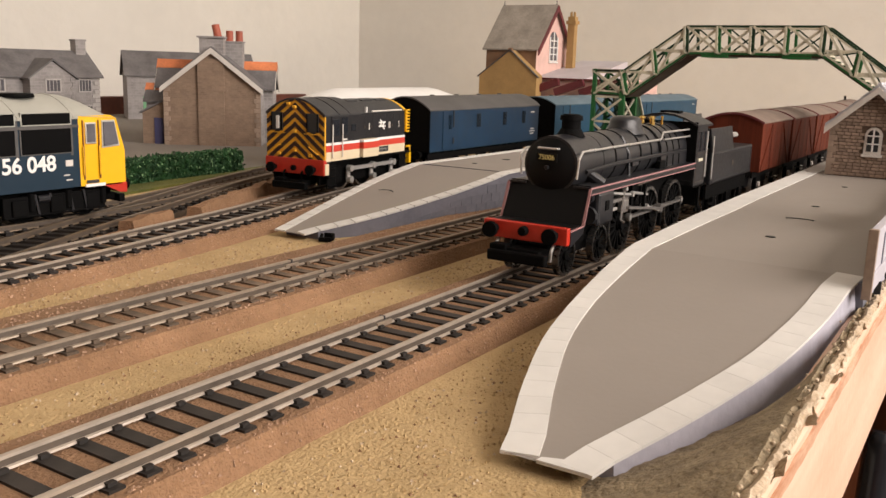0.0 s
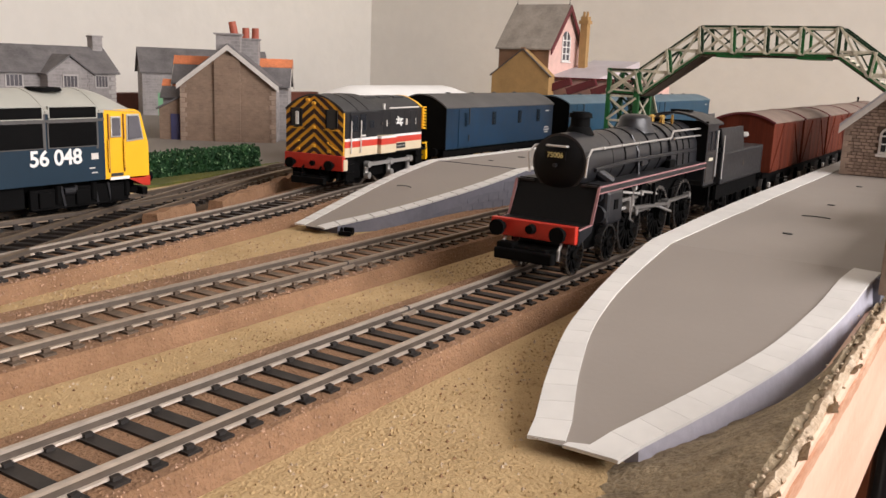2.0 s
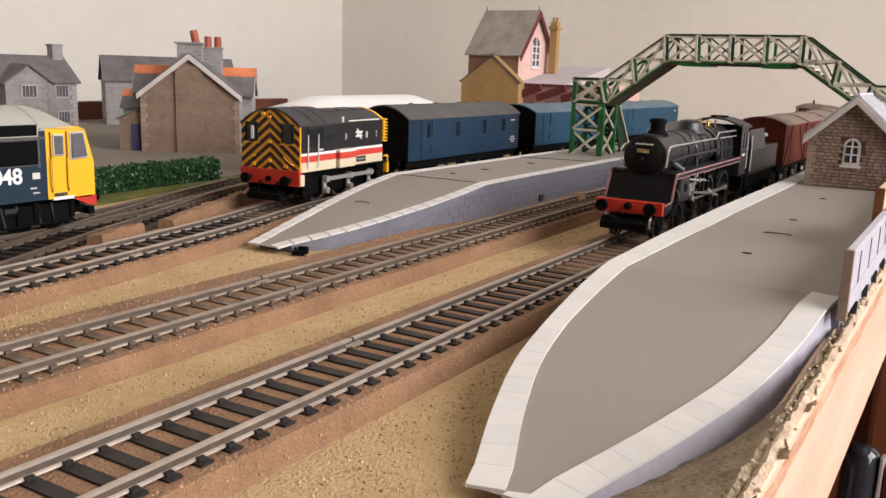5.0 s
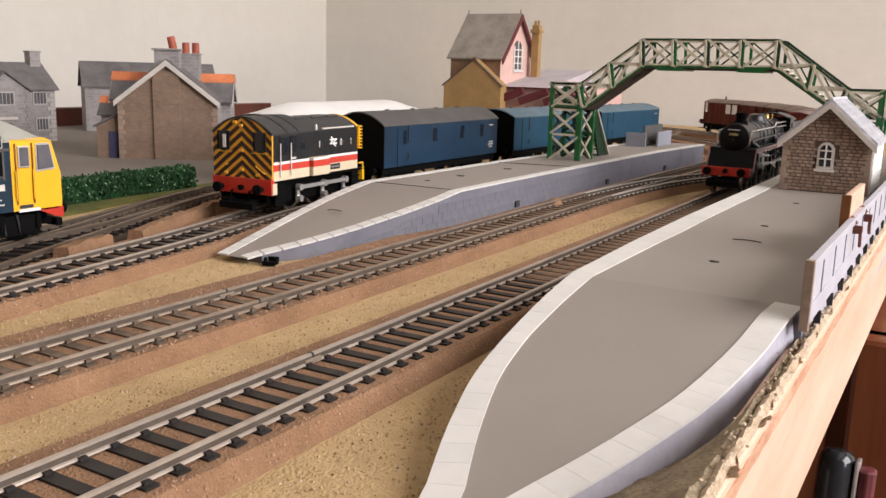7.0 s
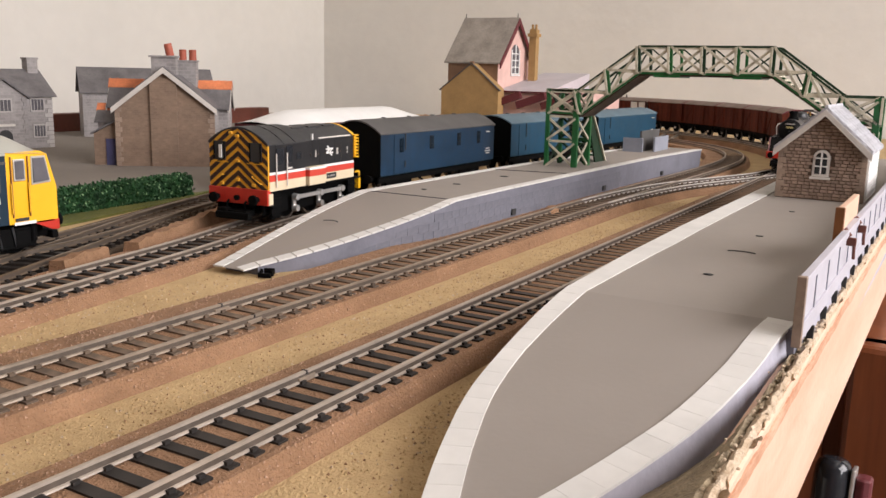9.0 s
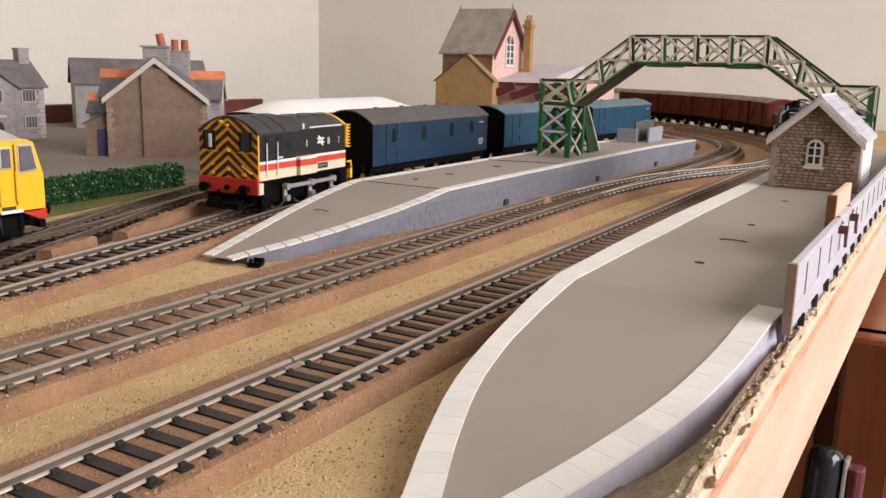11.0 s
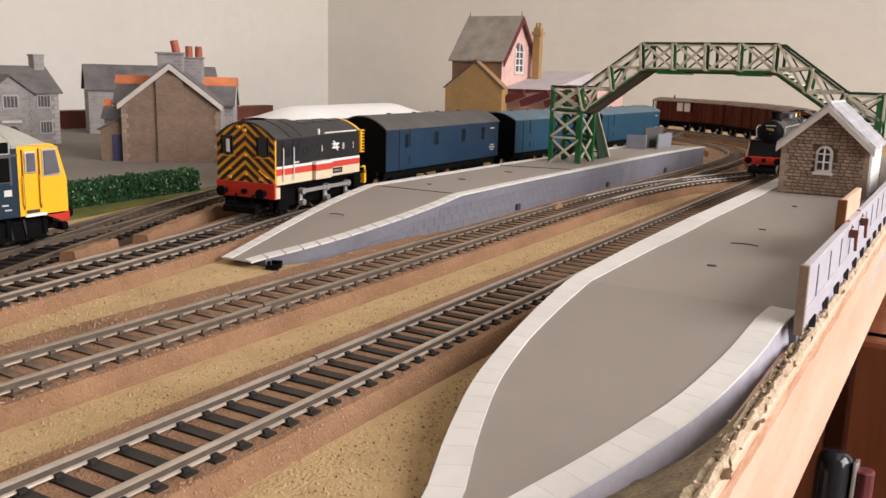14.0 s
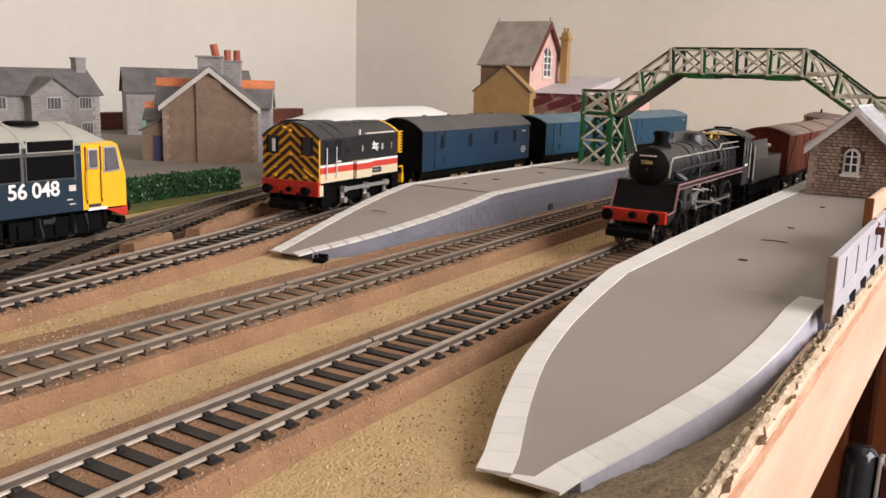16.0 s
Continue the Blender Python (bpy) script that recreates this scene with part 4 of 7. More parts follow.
    part("cab_roof", prism(B(), roof + [(y, z - 0.0008) for y, z in roof[::-1]], "x", 0.1210, 0.1415), M["black"], th, "gently arched black cab roof", True)
    part("roof_vent", abox(0.1285, 0.1335, -0.004, 0.004, 0.0454, 0.0463, 0.0003), M["black_matt"], th)
    part("cab_floor", abox(0.1225, 0.1400, -W, W, 0.0165, 0.0173), M["black_matt"], th)
    drv = []
    for s in (-1, 1):
        for x in DRIVERS:
            w = wheel(th, x, s * 0.0083, DRIVER_R, 15, 0.0022, "tyre")
            part("crank_boss", arod((CRANK * 0, s * 0.0008, 0), (0, s * 0.0022, 0), 0.0019), M["black_matt"], w)
            part("crank_pin", arod((0, s * 0.0008, CRANK), (0, s * 0.0034, CRANK), 0.0009), M["bright"], w)
            drv.append((w, s, x))
    bog = [(wheel(th, x, s * 0.0083, BOGIE_R, 10, 0.0022, "tyre"), s, x) for s in (-1, 1) for x in BOGIES]
    rods = []
    for s in (-1, 1):
        bm = B()
        beam(bm, (DRIVERS[0], s * 0.0108, 0), (DRIVERS[2], s * 0.0108, 0), 0.0008, 0.0016, (0, 1, 0))
        for x in DRIVERS:
            rod(bm, (x, s * 0.0102, 0), (x, s * 0.0116, 0), 0.0014, n=12)
        rods.append(("side", part("coupling_rod", bm, M["steel"], th, "dull steel coupling rod"), s))
        L = DRIVERS[1] - 0.0510
        bm = B()
        beam(bm, (-L, s * 0.0121, 0), (0, s * 0.0121, 0), 0.0009, 0.0020, (0, 1, 0))
        rod(bm, (0, s * 0.0114, 0), (0, s * 0.0130, 0), 0.0017, n=12)
        rods.append(("main", part("connecting_rod", bm, M["steel"], th, "steel connecting rod"), s))
        rods.append(("cross", part("crosshead", abox(-0.0022, 0.0022, s * 0.0108 - 0.0012, s * 0.0108 + 0.0012, -0.0016, 0.0026, 0.0003), M["steel"], th, "steel crosshead"), s))
    return th, drv, bog, rods


def tender():
    th = thing("tender", None, "lined black tender loaded with coal", "tender")
    W = 0.0138
    L = 0.068
    part("tank", abox(0.000, L, -W, W, 0.0155, 0.0290, 0.0006), M["black"], th, "black tank with thin pale lining")
    bm = B()
    for s in (-1, 1):
        prism(bm, [(s * W, 0.0290), (s * (W - 0.0014), 0.0388), (s * (W - 0.0022), 0.0388), (s * (W - 0.0010), 0.0290)], "x", 0.0, 0.033)
    box(bm, 0.0325, 0.0332, -W + 0.0015, W - 0.0015, 0.0290, 0.0370)
    part("coal_bunker", bm, M["black"], th, "raised bunker sides sloping inward")
    rng = random.Random(4)
    bm = B()
    for _ in range(150):
        r = rng.uniform(0.0008, 0.0017)
        bmesh.ops.create_icosphere(bm, subdivisions=1, radius=r, matrix=Matrix.Translation((rng.uniform(0.002, 0.031), rng.uniform(-0.0105, 0.0105), rng.uniform(0.031, 0.0355))) @ Euler((rng.random() * 3, rng.random() * 3, 0)).to_matrix().to_4x4())
    tagged(part("coal", bm, M["black_matt"], th, "heap of black coal lumps"), kind="stuff")
    for s in (-1, 1):
        lin = B()
        y0, y1 = s * W - 0.00015, s * W + 0.00015
        for a, b, c, d in ((0.002, L - 0.002, 0.0278, 0.0281), (0.002, L - 0.002, 0.0166, 0.0169), (0.002, 0.0023, 0.0166, 0.0281), (L - 0.0023, L - 0.002, 0.0166, 0.0281)):
            box(lin, a, b, y0, y1, c, d)
        part("lining", lin, M["loco_grey"], th, "thin dull lining")
        part("emblem", arod((0.034, s * W - 0.0001, 0.0225), (0.034, s * W + 0.0002, 0.0225), 0.0013, n=16), M["rail_side"], th, "small faded round emblem")
        part("solebar", abox(0.001, L - 0.001, s * 0.0115 - 0.0006, s * 0.0115 + 0.0006, 0.009, 0.0155), M["black_matt"], th)
        for x in (0.012, 0.034, 0.056):
            part("axle_box", abox(x - 0.0024, x + 0.0024, s * 0.0122 - 0.0008, s * 0.0122 + 0.0008, 0.0045, 0.0095, 0.0003), M["black_matt"], th)
            wheel(th, x, s * 0.0083, 0.0068, 0, 0.0022, "tyre")
        part("step", abox(0.002, 0.008, s * 0.0130 - 0.0006, s * 0.0130 + 0.0006, 0.0065, 0.0075), M["black_matt"], th)
        part("front_handrail", arod((0.0005, s * W, 0.018), (0.0005, s * W, 0.036), 0.00035), M["bright"], th)
    part("underframe", abox(0.002, L - 0.002, -0.0075, 0.0075, 0.006, 0.0156), M["black_matt"], th)
    bm = B()
    rod(bm, (0.046, -0.004, 0.029), (0.046, -0.004, 0.0325), 0.0016, n=12)
    rod(bm, (0.055, 0.0, 0.029), (0.055, 0.0, 0.0322), 0.0028, n=14)
    part("filler", bm, M["black"], th)
    bm = B()
    wire(bm, [(0.040, -0.0105, 0.0345), (0.044, -0.0115, 0.0345)], 0.0012)
    part("tool_pipe", bm, M["bright"], th, "bright metal fitting")
    buffers(th, L, 0.0140, 0.00975, 0.004, 1)
    return th


def arch(w, z0, rise, n=10):
    return [(y, z0 + rise * (1 - (y / w) ** 2)) for y in (w - 2 * w * i / n for i in range(n + 1))]


def goods_van(brake=False):
    """A planked goods van; the brake van has a veranda and stove pipe."""
    L, W = (0.094, 0.0142) if brake else (0.0700, 0.0142)
    th = thing("brake_van" if brake else "goods_van", None, "brown brake van with an open end veranda" if brake else "bauxite brown planked goods van with a dusty curved roof", "wagon", "" if brake else "vans of the goods train")
    z0, z1 = 0.0140, 0.0385
    b0, b1 = (0.034, L - 0.020) if brake else (0.0010, L - 0.0014)
    ends = prism(B(), [(-W, z0), (W, z0)] + arch(W, z1, 0.0035), "x", b0, b1)
    body = part("body", ends, M["bauxite"], th, "red-brown planked body", True)
    for s in (-1, 1):
        n = 14 if not brake else 9
        for i in range(n):
            a = b0 + (b1 - b0) * i / n
            w = (b1 - b0) / n
            part("plank", abox(a + 0.00008, a + w - 0.00008, s * W - 0.0003, s * W + 0.00014, z0 + 0.0006, z1 - 0.0006), M["bauxite"], body)
        if not brake:
            for a in (0.0012, 0.0225, L - 0.0235, L - 0.0026):
                part("post", abox(a, a + 0.0012, s * W - 0.0004, s * W + 0.0009, z0, z1), M["bauxite"], body)
            for a, b in ((0.0035, 0.0215), (L - 0.0045, L - 0.0225)):
                part("diagonal_strap", beam(B(), (a, s * W + s * 0.0004, z0 + 0.001), (b, s * W + s * 0.0004, z1 - 0.002), 0.0008, 0.0007, (0, 1, 0)), M["bauxite"], body)
            dr = part("door", abox(0.0245, L - 0.0245, s * W - 0.0002, s * W + 0.0006, z0 + 0.0004, z1 - 0.001), M["bauxite"], body, "pair of planked doors")
            for z in (0.019, 0.0255, 0.032):
                part("hinge_bar", abox(0.0245, L - 0.0245, s * W + 0.0005, s * W + 0.0009, z, z + 0.0007), M["bauxite"], dr)
    rf = arch(W + 0.0008, z1 + 0.0002, 0.0042)
    part("roof", prism(B(), rf + [(y, z - 0.0007) for y, z in rf[::-1]], "x", -0.0004 if brake else 0.0006, L - (0.0114 if brake else 0.0010)), M["wagon_roof"], th, "dusty curved roof", True)
    if not brake:
        for x in (0.0002, L - 0.0014):
            rr = arch(W + 0.0010, z1 + 0.0003, 0.0043)
            part("roof_rim", prism(B(), rr + [(y, z - 0.0011) for y, z in rr[::-1]], "x", x, x + 0.0008), M["maroon"], th, "dark brown roof end", True)
    if brake:
        part("floor", abox(0.0, L, -W, W, z0 - 0.0012, z0), M["bauxite"], th)
        for x in (0.0004, L - 0.0136):
            for s in (-1, 1):
                part("veranda_post", abox(x, x + 0.0012, s * W - 0.0006, s * W + 0.0006, z0, z1), M["bauxite"], th)
            part("end_panel", abox(x, x + 0.001, -W, W, z0, 0.025), M["bauxite"], th)
        for s in (-1, 1):
            part("side_panel", abox(0.0016, 0.034, s * W - 0.0004, s * W + 0.0002, z0, 0.0262), M["bauxite"], th)
            part("side_panel", abox(L - 0.020, L - 0.0136, s * W - 0.0004, s * W + 0.0002, z0, 0.0262), M["bauxite"], th)
            part("veranda_light", abox(0.006, 0.0325, s * (W - 0.0006) - 0.0003, s * (W - 0.0006) + 0.0003, 0.0262, 0.0372), M["white"], th, "pale veranda side")
            part("veranda_light", abox(L - 0.019, L - 0.0145, s * (W - 0.0006) - 0.0003, s * (W - 0.0006) + 0.0003, 0.0285, 0.0372), M["white"], th, "pale veranda side")
            for x in (0.0045, 0.0185, 0.0325):
                part("veranda_post", abox(x, x + 0.0015, s * W - 0.0006, s * W + 0.0006, 0.0262, z1), M["bauxite"], th)
        part("end_step", abox(L - 0.014, L, -0.0125, 0.0125, 0.0125, 0.0165), M["black_matt"], th, "black end platform")
        part("stove_pipe", arod((0.05, 0.004, 0.041), (0.05, 0.004, 0.0465), 0.0009), M["black_matt"], th)
        for s in (-1, 1):
            part("footboard", abox(0.002, L - 0.002, s * 0.0135 - 0.0008, s * 0.0135 + 0.0008, 0.0055, 0.0062), M["black_matt"], th)
    for s in (-1, 1):
        part("solebar", abox(0.0, L, s * 0.0112 - 0.0005, s * 0.0112 + 0.0005, 0.0108, 0.0140), M["black_matt"], th)
        for x in (0.016, L - 0.016):
            wheel(th, x, s * 0.0083, 0.0062, 0, 0.0022, "steel")
            part("axle_guard", abox(x - 0.0042, x + 0.0042, s * 0.0105 - 0.0006, s * 0.0105 + 0.0006, 0.0045, 0.0110), M["black_matt"], th)
            part("axle_box", abox(x - 0.0014, x + 0.0014, *sorted((s * 0.0108, s * 0.0122)), 0.0052, 0.0078, 0.0003), M["offwhite"], th, "whitened axle box")
        part("brake_lever", wire(B(), [(0.030, s * 0.0122, 0.009), (0.055, s * 0.0125, 0.0068)], 0.0004), M["black_matt"], th)
    part("underframe", abox(0.002, L - 0.002, -0.0078, 0.0078, 0.0055, 0.0141), M["black_matt"], th)
    buffers(th, 0.0, 0.0138, 0.009, 0.0035, -1)
    buffers(th, L, 0.0138, 0.009, 0.0035, 1)
    return th


def diesel_shunter():
    th = thing("diesel_shunter", pose(0.1466, 0.1718, 0, 0, 0, 5), "small diesel shunter with striped cab end and banded sides", "locomotive")
    W = 0.0166
    z0, ze = 0.0160, 0.0373
    ca, cb = 0.0012, 0.0295
    cab_out = [(-W, z0), (W, z0)] + arch(W, ze, 0.0070, 14)
    part("cab", prism(B(), cab_out, "x", ca, cb), M["charcoal"], th, "dark cab with arched roof", True)
    face = part("cab_end", prism(B(), cab_out, "x", 0.0004, ca + 0.0001), M["stripe_yellow"], th, "orange-yellow end with dark chevrons")
    # chevrons that rise to the middle
    pitch, wid, k = 0.0044, 0.0023, 0.78
    for i in range(-1, 10):
        c = z0 + 0.0022 + i * pitch
        for s in (-1, 1):
            n = 6
            up, lo = [], []
            for j in range(n + 1):
                y = (W - 0.0002) * j / n
                roof_z = ze - 0.0002 + 0.0068 * (1 - (y / W) ** 2)
                a, b = c - k * y, c - k * y + wid
                lo.append((y, min(max(a, z0 + 0.0003), roof_z)))
                up.append((y, min(max(b, z0 + 0.0003), roof_z)))
            bm = B()
            for j in range(n):
                q = [lo[j], lo[j + 1], up[j + 1], up[j]]
                if max(q[3][1] - q[0][1], q[2][1] - q[1][1]) < 0.0002:
                    continue
                vs = [[bm.verts.new((x, s * y, z)) for y, z in q] for x in (0.00005, 0.00045)]
                bm.faces.new(vs[0])
                for e in range(4):
                    bm.faces.new((vs[0][e], vs[0][(e + 1) % 4], vs[1][(e + 1) % 4], vs[1][e]))
            if bm.verts:
                bmesh.ops.remove_doubles(bm, verts=bm.verts[:], dist=0.00001)
                part("chevron", bm, M["stripe_black"], face, "dark brown-black stripe")
            else:
                bm.free()
    for s in (-1, 1):
        y0, y1 = sorted((s * 0.0070, s * 0.0134))
        w = part("end_window", abox(-0.0004, 0.0004, y0, y1, 0.0292, 0.0378, 0.0001), M["ink"], face, "dark cab window")
        for q in (y0, y1 - 0.0005):
            part("window_frame", abox(-0.0007, -0.0003, q, q + 0.0005, 0.0292, 0.0378), M["black_matt"], w)
    part("light_strip", abox(-0.0009, -0.0003, 0.0086, 0.0102, 0.0302, 0.0362), M["white"], face, "pale vertical strip")
    for y, z in ((-0.009, 0.0178), (0.0, 0.0198), (0.009, 0.0178), (0.0, 0.0398), (0.0035, 0.0412), (0.0, 0.0285)):
        part("lamp_bracket", abox(-0.0009, 0.0003, y - 0.0010, y + 0.0010, z, z + 0.0014, 0.0003), M["stripe_yellow"], face)
    for s in (-1, 1):
        part("end_handrail", wire(B(), [(0.0002, s * 0.0135, 0.0195), (-0.0010, s * 0.0132, 0.0195), (-0.0010, s * 0.0085, 0.0225), (0.0002, s * 0.0082, 0.0225)], 0.0003), M["stripe_yellow"], face)
        part("window_rail", wire(B(), [(0.0002, s * 0.0148, 0.0284), (-0.0008, s * 0.0146, 0.0284), (-0.0008, s * 0.0058, 0.0284), (0.0002, s * 0.0056, 0.0284)], 0.00018), M["stripe_yellow"], face)
    part("buffer_beam", abox(-0.0006, 0.0020, -W - 0.0002, W + 0.0002, 0.0096, 0.0168, 0.0003), M["red"], th, "red buffer beam")
    part("beam_end", abox(0.0001, 0.0032, -W - 0.0006, -W - 0.0001, 0.0098, 0.0150, 0.0001), M["cream_body"], th, "ivory beam end")
    buffers(th, -0.0004, 0.0122, 0.0112, 0.0042)
    coupling(th, 0.004, -1, 0.0055)
    part("draw_hook", arod((-0.002, 0, 0.0124), (0, 0, 0.0124), 0.0013), M["black_matt"], th)
    for y in (-0.005, 0.005):
        part("brake_pipe", wire(B(), [(-0.0008, y, 0.0110), (-0.0022, y, 0.0096), (-0.0016, y, 0.0062)], 0.0005), M["black_matt"], th)
    rf = arch(W + 0.0004, ze + 0.0002, 0.0072, 14)
    part("cab_roof", prism(B(), rf + [(y, z - 0.0008) for y, z in rf[::-1]], "x", 0.0, cb + 0.0006), M["loco_grey"], th, "dark grey curved cab roof", True)
    for x in (0.0115, 0.0205):
        rb = arch(W + 0.0006, ze + 0.0003, 0.0073, 14)
        part("roof_seam", prism(B(), rb + [(y, z - 0.0005) for y, z in rb[::-1]], "x", x, x + 0.0004), M["charcoal"], th)
    # bonnet
    Wb, bb = 0.0152, 0.0760
    bon = [(-Wb, z0), (Wb, z0)] + arch(Wb, 0.0370, 0.0060, 14)
    part("bonnet", prism(B(), bon, "x", cb, bb), M["charcoal"], th, "long dark engine bonnet", True)
    ar = arch(Wb, 0.0370, 0.0060, 14)
    part("bonnet_roof", prism(B(), [(y, z + 0.0003) for y, z in ar] + [(y, z - 0.0004) for y, z in ar[::-1]], "x", cb + 0.0008, bb), M["loco_grey"], th, "dark grey bonnet top", True)
    for x in (0.034, 0.048, 0.062):
        part("roof_hatch", abox(x, x + 0.010, -0.0060, 0.0060, 0.0418, 0.0432, 0.0003), M["loco_grey"], th)
        rb = arch(Wb + 0.0002, 0.0371, 0.0062, 14)
        part("roof_seam", prism(B(), rb + [(y, z - 0.0005) for y, z in rb[::-1]], "x", x - 0.0022, x - 0.0018), M["charcoal"], th)
    part("lamp_iron", abox(0.0375, 0.0383, -Wb - 0.0003, -Wb + 0.0006, 0.0375, 0.0402), M["white"], th, "small white mark on the roof edge")
    part("radiator", prism(B(), [(-Wb - 0.0004, z0 + 0.011), (Wb + 0.0004, z0 + 0.011)] + arch(Wb + 0.0004, 0.0372, 0.0062, 14), "x", bb, bb + 0.0022), M["yellow"], th, "yellow radiator surround", True)
    for i in range(8):
        z = 0.0262 + 0.0016 * i
        for s in (-1, 1):
            part("ladder_rung", abox(bb - 0.0006, bb + 0.0030, s * Wb - 0.0014, s * Wb + 0.0014, z, z + 0.0006), M["yellow"], th)
    bands = (("ivory_band", z0, 0.0204, "cream_body"), ("red_band", 0.0204, 0.0234, "band_red"), ("white_band", 0.0234, 0.0246, "white_band"))
    for s in (-1, 1):
        for x0, x1, w in ((ca, cb, W), (cb, bb, Wb)):
            for nm, za, zb, mt in bands:
                part(nm, abox(x0, x1, s * w - 0.00025, s * w + 0.00025, za, zb), M[mt], th)
        d = part("cab_door", abox(0.0058, 0.0128, s * W - 0.0002, s * W + 0.0004, 0.0175, 0.0368), M["charcoal"], th, "dark cab door with window")
        part("door_window", abox(0.0064, 0.0118, s * W + s * 0.0002 - 0.0003, s * W + s * 0.0002 + 0.0003, 0.0278, 0.0352), M["glass"], d)
        part("side_window", abox(0.0143, 0.0190, s * W - 0.0003, s * W + 0.0004, 0.0278, 0.0358), M["glass"], th)
        for nm, za, zb, mt in (("ivory_band", 0.0175, 0.0204, "cream_body"),) + bands[1:]:
            part(nm, abox(0.0059, 0.0127, s * W + s * 0.0004 - 0.0002, s * W + s * 0.0004 + 0.0002, za, zb), M[mt], d)
        for x in (0.0052, 0.0134):
            part("door_handrail", arod((x, s * (W + 0.0012), 0.0178), (x, s * (W + 0.0012), 0.0330), 0.0003), M["offwhite"], th, "pale handrail")
        part("cab_vent", abox(0.0225, 0.0262, s * W - 0.0002, s * W + 0.0004, 0.0292, 0.0325, 0.0001), M["glass"], th)
        part("data_bar", abox(0.0150, 0.0190, s * W - 0.0001, s * W + 0.0003, 0.0252, 0.0260), M["offwhite"], th)
        # locker on the footplate, banded like the side
        y0, y1 = sorted((s * Wb, s * (Wb + 0.0034)))
        tb = part("tool_box", abox(0.0305, 0.0445, y0, y1, z0, 0.0248, 0.0003), M["cream_body"], th, "locker banded like the side")
        ya, yb = sorted((s * Wb, s * (Wb + 0.0036)))
        part("box_red_band", abox(0.0303, 0.0447, ya, yb, 0.0204, 0.0234), M["band_red"], tb)
        part("box_white_band", abox(0.0303, 0.0447, ya, yb, 0.0236, 0.0247), M["white_band"], tb)
        part("name_plate", abox(0.0500, 0.0590, s * Wb - 0.0003, s * Wb + 0.0006, 0.0172, 0.0200), M["ink"], th, "small dark plate")
        part("plate_bar", abox(0.0508, 0.0582, s * Wb - 0.0003, s * Wb + 0.0008, 0.0182, 0.0190), M["offwhite"], th)
        # emblem of two level bars joined by slanting strokes
        bm = B()
        y = s * (Wb + 0.0005)
        for z in (0.0302, 0.0322):
            beam(bm, (0.0490, y, z), (0.0554, y, z), 0.0007, 0.0004, (0, 1, 0))
        for c, d_, e, f in ((0.0502, 0.0336, 0.0522, 0.0322), (0.0522, 0.0322, 0.0498, 0.0302), (0.0545, 0.0322, 0.0522, 0.0302), (0.0522, 0.0302, 0.0544, 0.0288)):
            beam(bm, (c, y, d_), (e, y, f), 0.0007, 0.0004, (0, 1, 0))
        part("emblem", bm, M["white"], th, "white emblem of crossing bars")
        part("bonnet_rail", arod((0.0435, s * (Wb - 0.0002), 0.0379), (0.0725, s * (Wb - 0.0002), 0.0379), 0.0004), M["offwhite"], th, "pale bonnet handrail")
        for x in (0.0310, 0.0375, 0.0440, 0.0505, 0.0575, 0.0640, 0.0700):
            part("bonnet_door", abox(x, x + 0.0056, s * Wb - 0.0001, s * Wb + 0.0003, 0.0250, 0.0362, 0.0001), M["charcoal"], th)
            part("door_catch", abox(x + 0.0046, x + 0.0051, s * Wb, s * Wb + s * 0.0006, 0.0300, 0.0308), M["rail_side"], th)
        for x in (0.0400, 0.0590, 0.0600, 0.0690):
            part("number_bar", abox(x, x + 0.0005, s * Wb, s * (Wb + 0.0005), 0.0290, 0.0322), M["offwhite"], th)
        part("running_plate", abox(0.0, 0.0810, *sorted((s * 0.0118, s * W)), 0.0150, 0.0160), M["black_matt"], th)
        part("frame_side", abox(0.003, 0.078, s * 0.0112 - 0.0006, s * 0.0112 + 0.0006, 0.0045, 0.0150), M["black_matt"], th)
        for x in (0.0040, 0.0700):
            st = part("step", abox(x, x + 0.0068, s * 0.0152 - 0.0005, s * 0.0152 + 0.0005, 0.003, 0.0150, 0.0002), M["black_matt"], th)
            for z in (0.004, 0.008, 0.0120):
                part("step_tread", abox(x, x + 0.0068, *sorted((s * 0.0140, s * 0.0165)), z, z + 0.0006), M["black_matt"], st)
        for x in (0.0235, 0.0445, 0.064):
            wheel(th, x, s * 0.0083, 0.0088, 0, 0.0022, "rail_side")
            ck = part("crank", abox(x - 0.0012, x + 0.0012, *sorted((s * 0.0135, s * 0.0150)), 0.0052, 0.0122, 0.0005), M["bright"], th, "bright crank")
            for z in (0.0058, 0.0112):
                part("crank_pin", arod((x, s * 0.0140, z), (x, s * 0.0166, z), 0.0016), M["bright"], ck)
        bm = B()
        beam(bm, (0.0235, s * 0.0158, 0.0112), (0.064, s * 0.0158, 0.0112), 0.0018, 0.0008, (0, 1, 0))
        part("coupling_rod", bm, M["bright"], th, "bright steel coupling rod")
    part("chassis", abox(0.003, 0.078, -0.0065, 0.0065, 0.005, 0.0150), M["black_matt"], th)
    part("front_beam", abox(0.0790, 0.0810, -W, W, 0.0096, 0.0160), M["yellow"], th, "yellow beam end")
    for s in (-1, 1):
        part("front_handrail", wire(B(), [(0.0805, s * 0.0160, 0.0100), (0.0805, s * 0.0160, 0.0185), (0.0765, s * 0.0160, 0.0185)], 0.0005), M["yellow"], th)
    return th


def diesel_locomotive():
    """The nose is at x = 0 and the body runs back along -x."""
    th = thing("diesel_locomotive", pose(0.0605, 0.2005, 0), "blue diesel locomotive with a yellow cab and pale roof", "locomotive")
    W, L = 0.0172, 0.245
    zb, zs = 0.0125, 0.0388
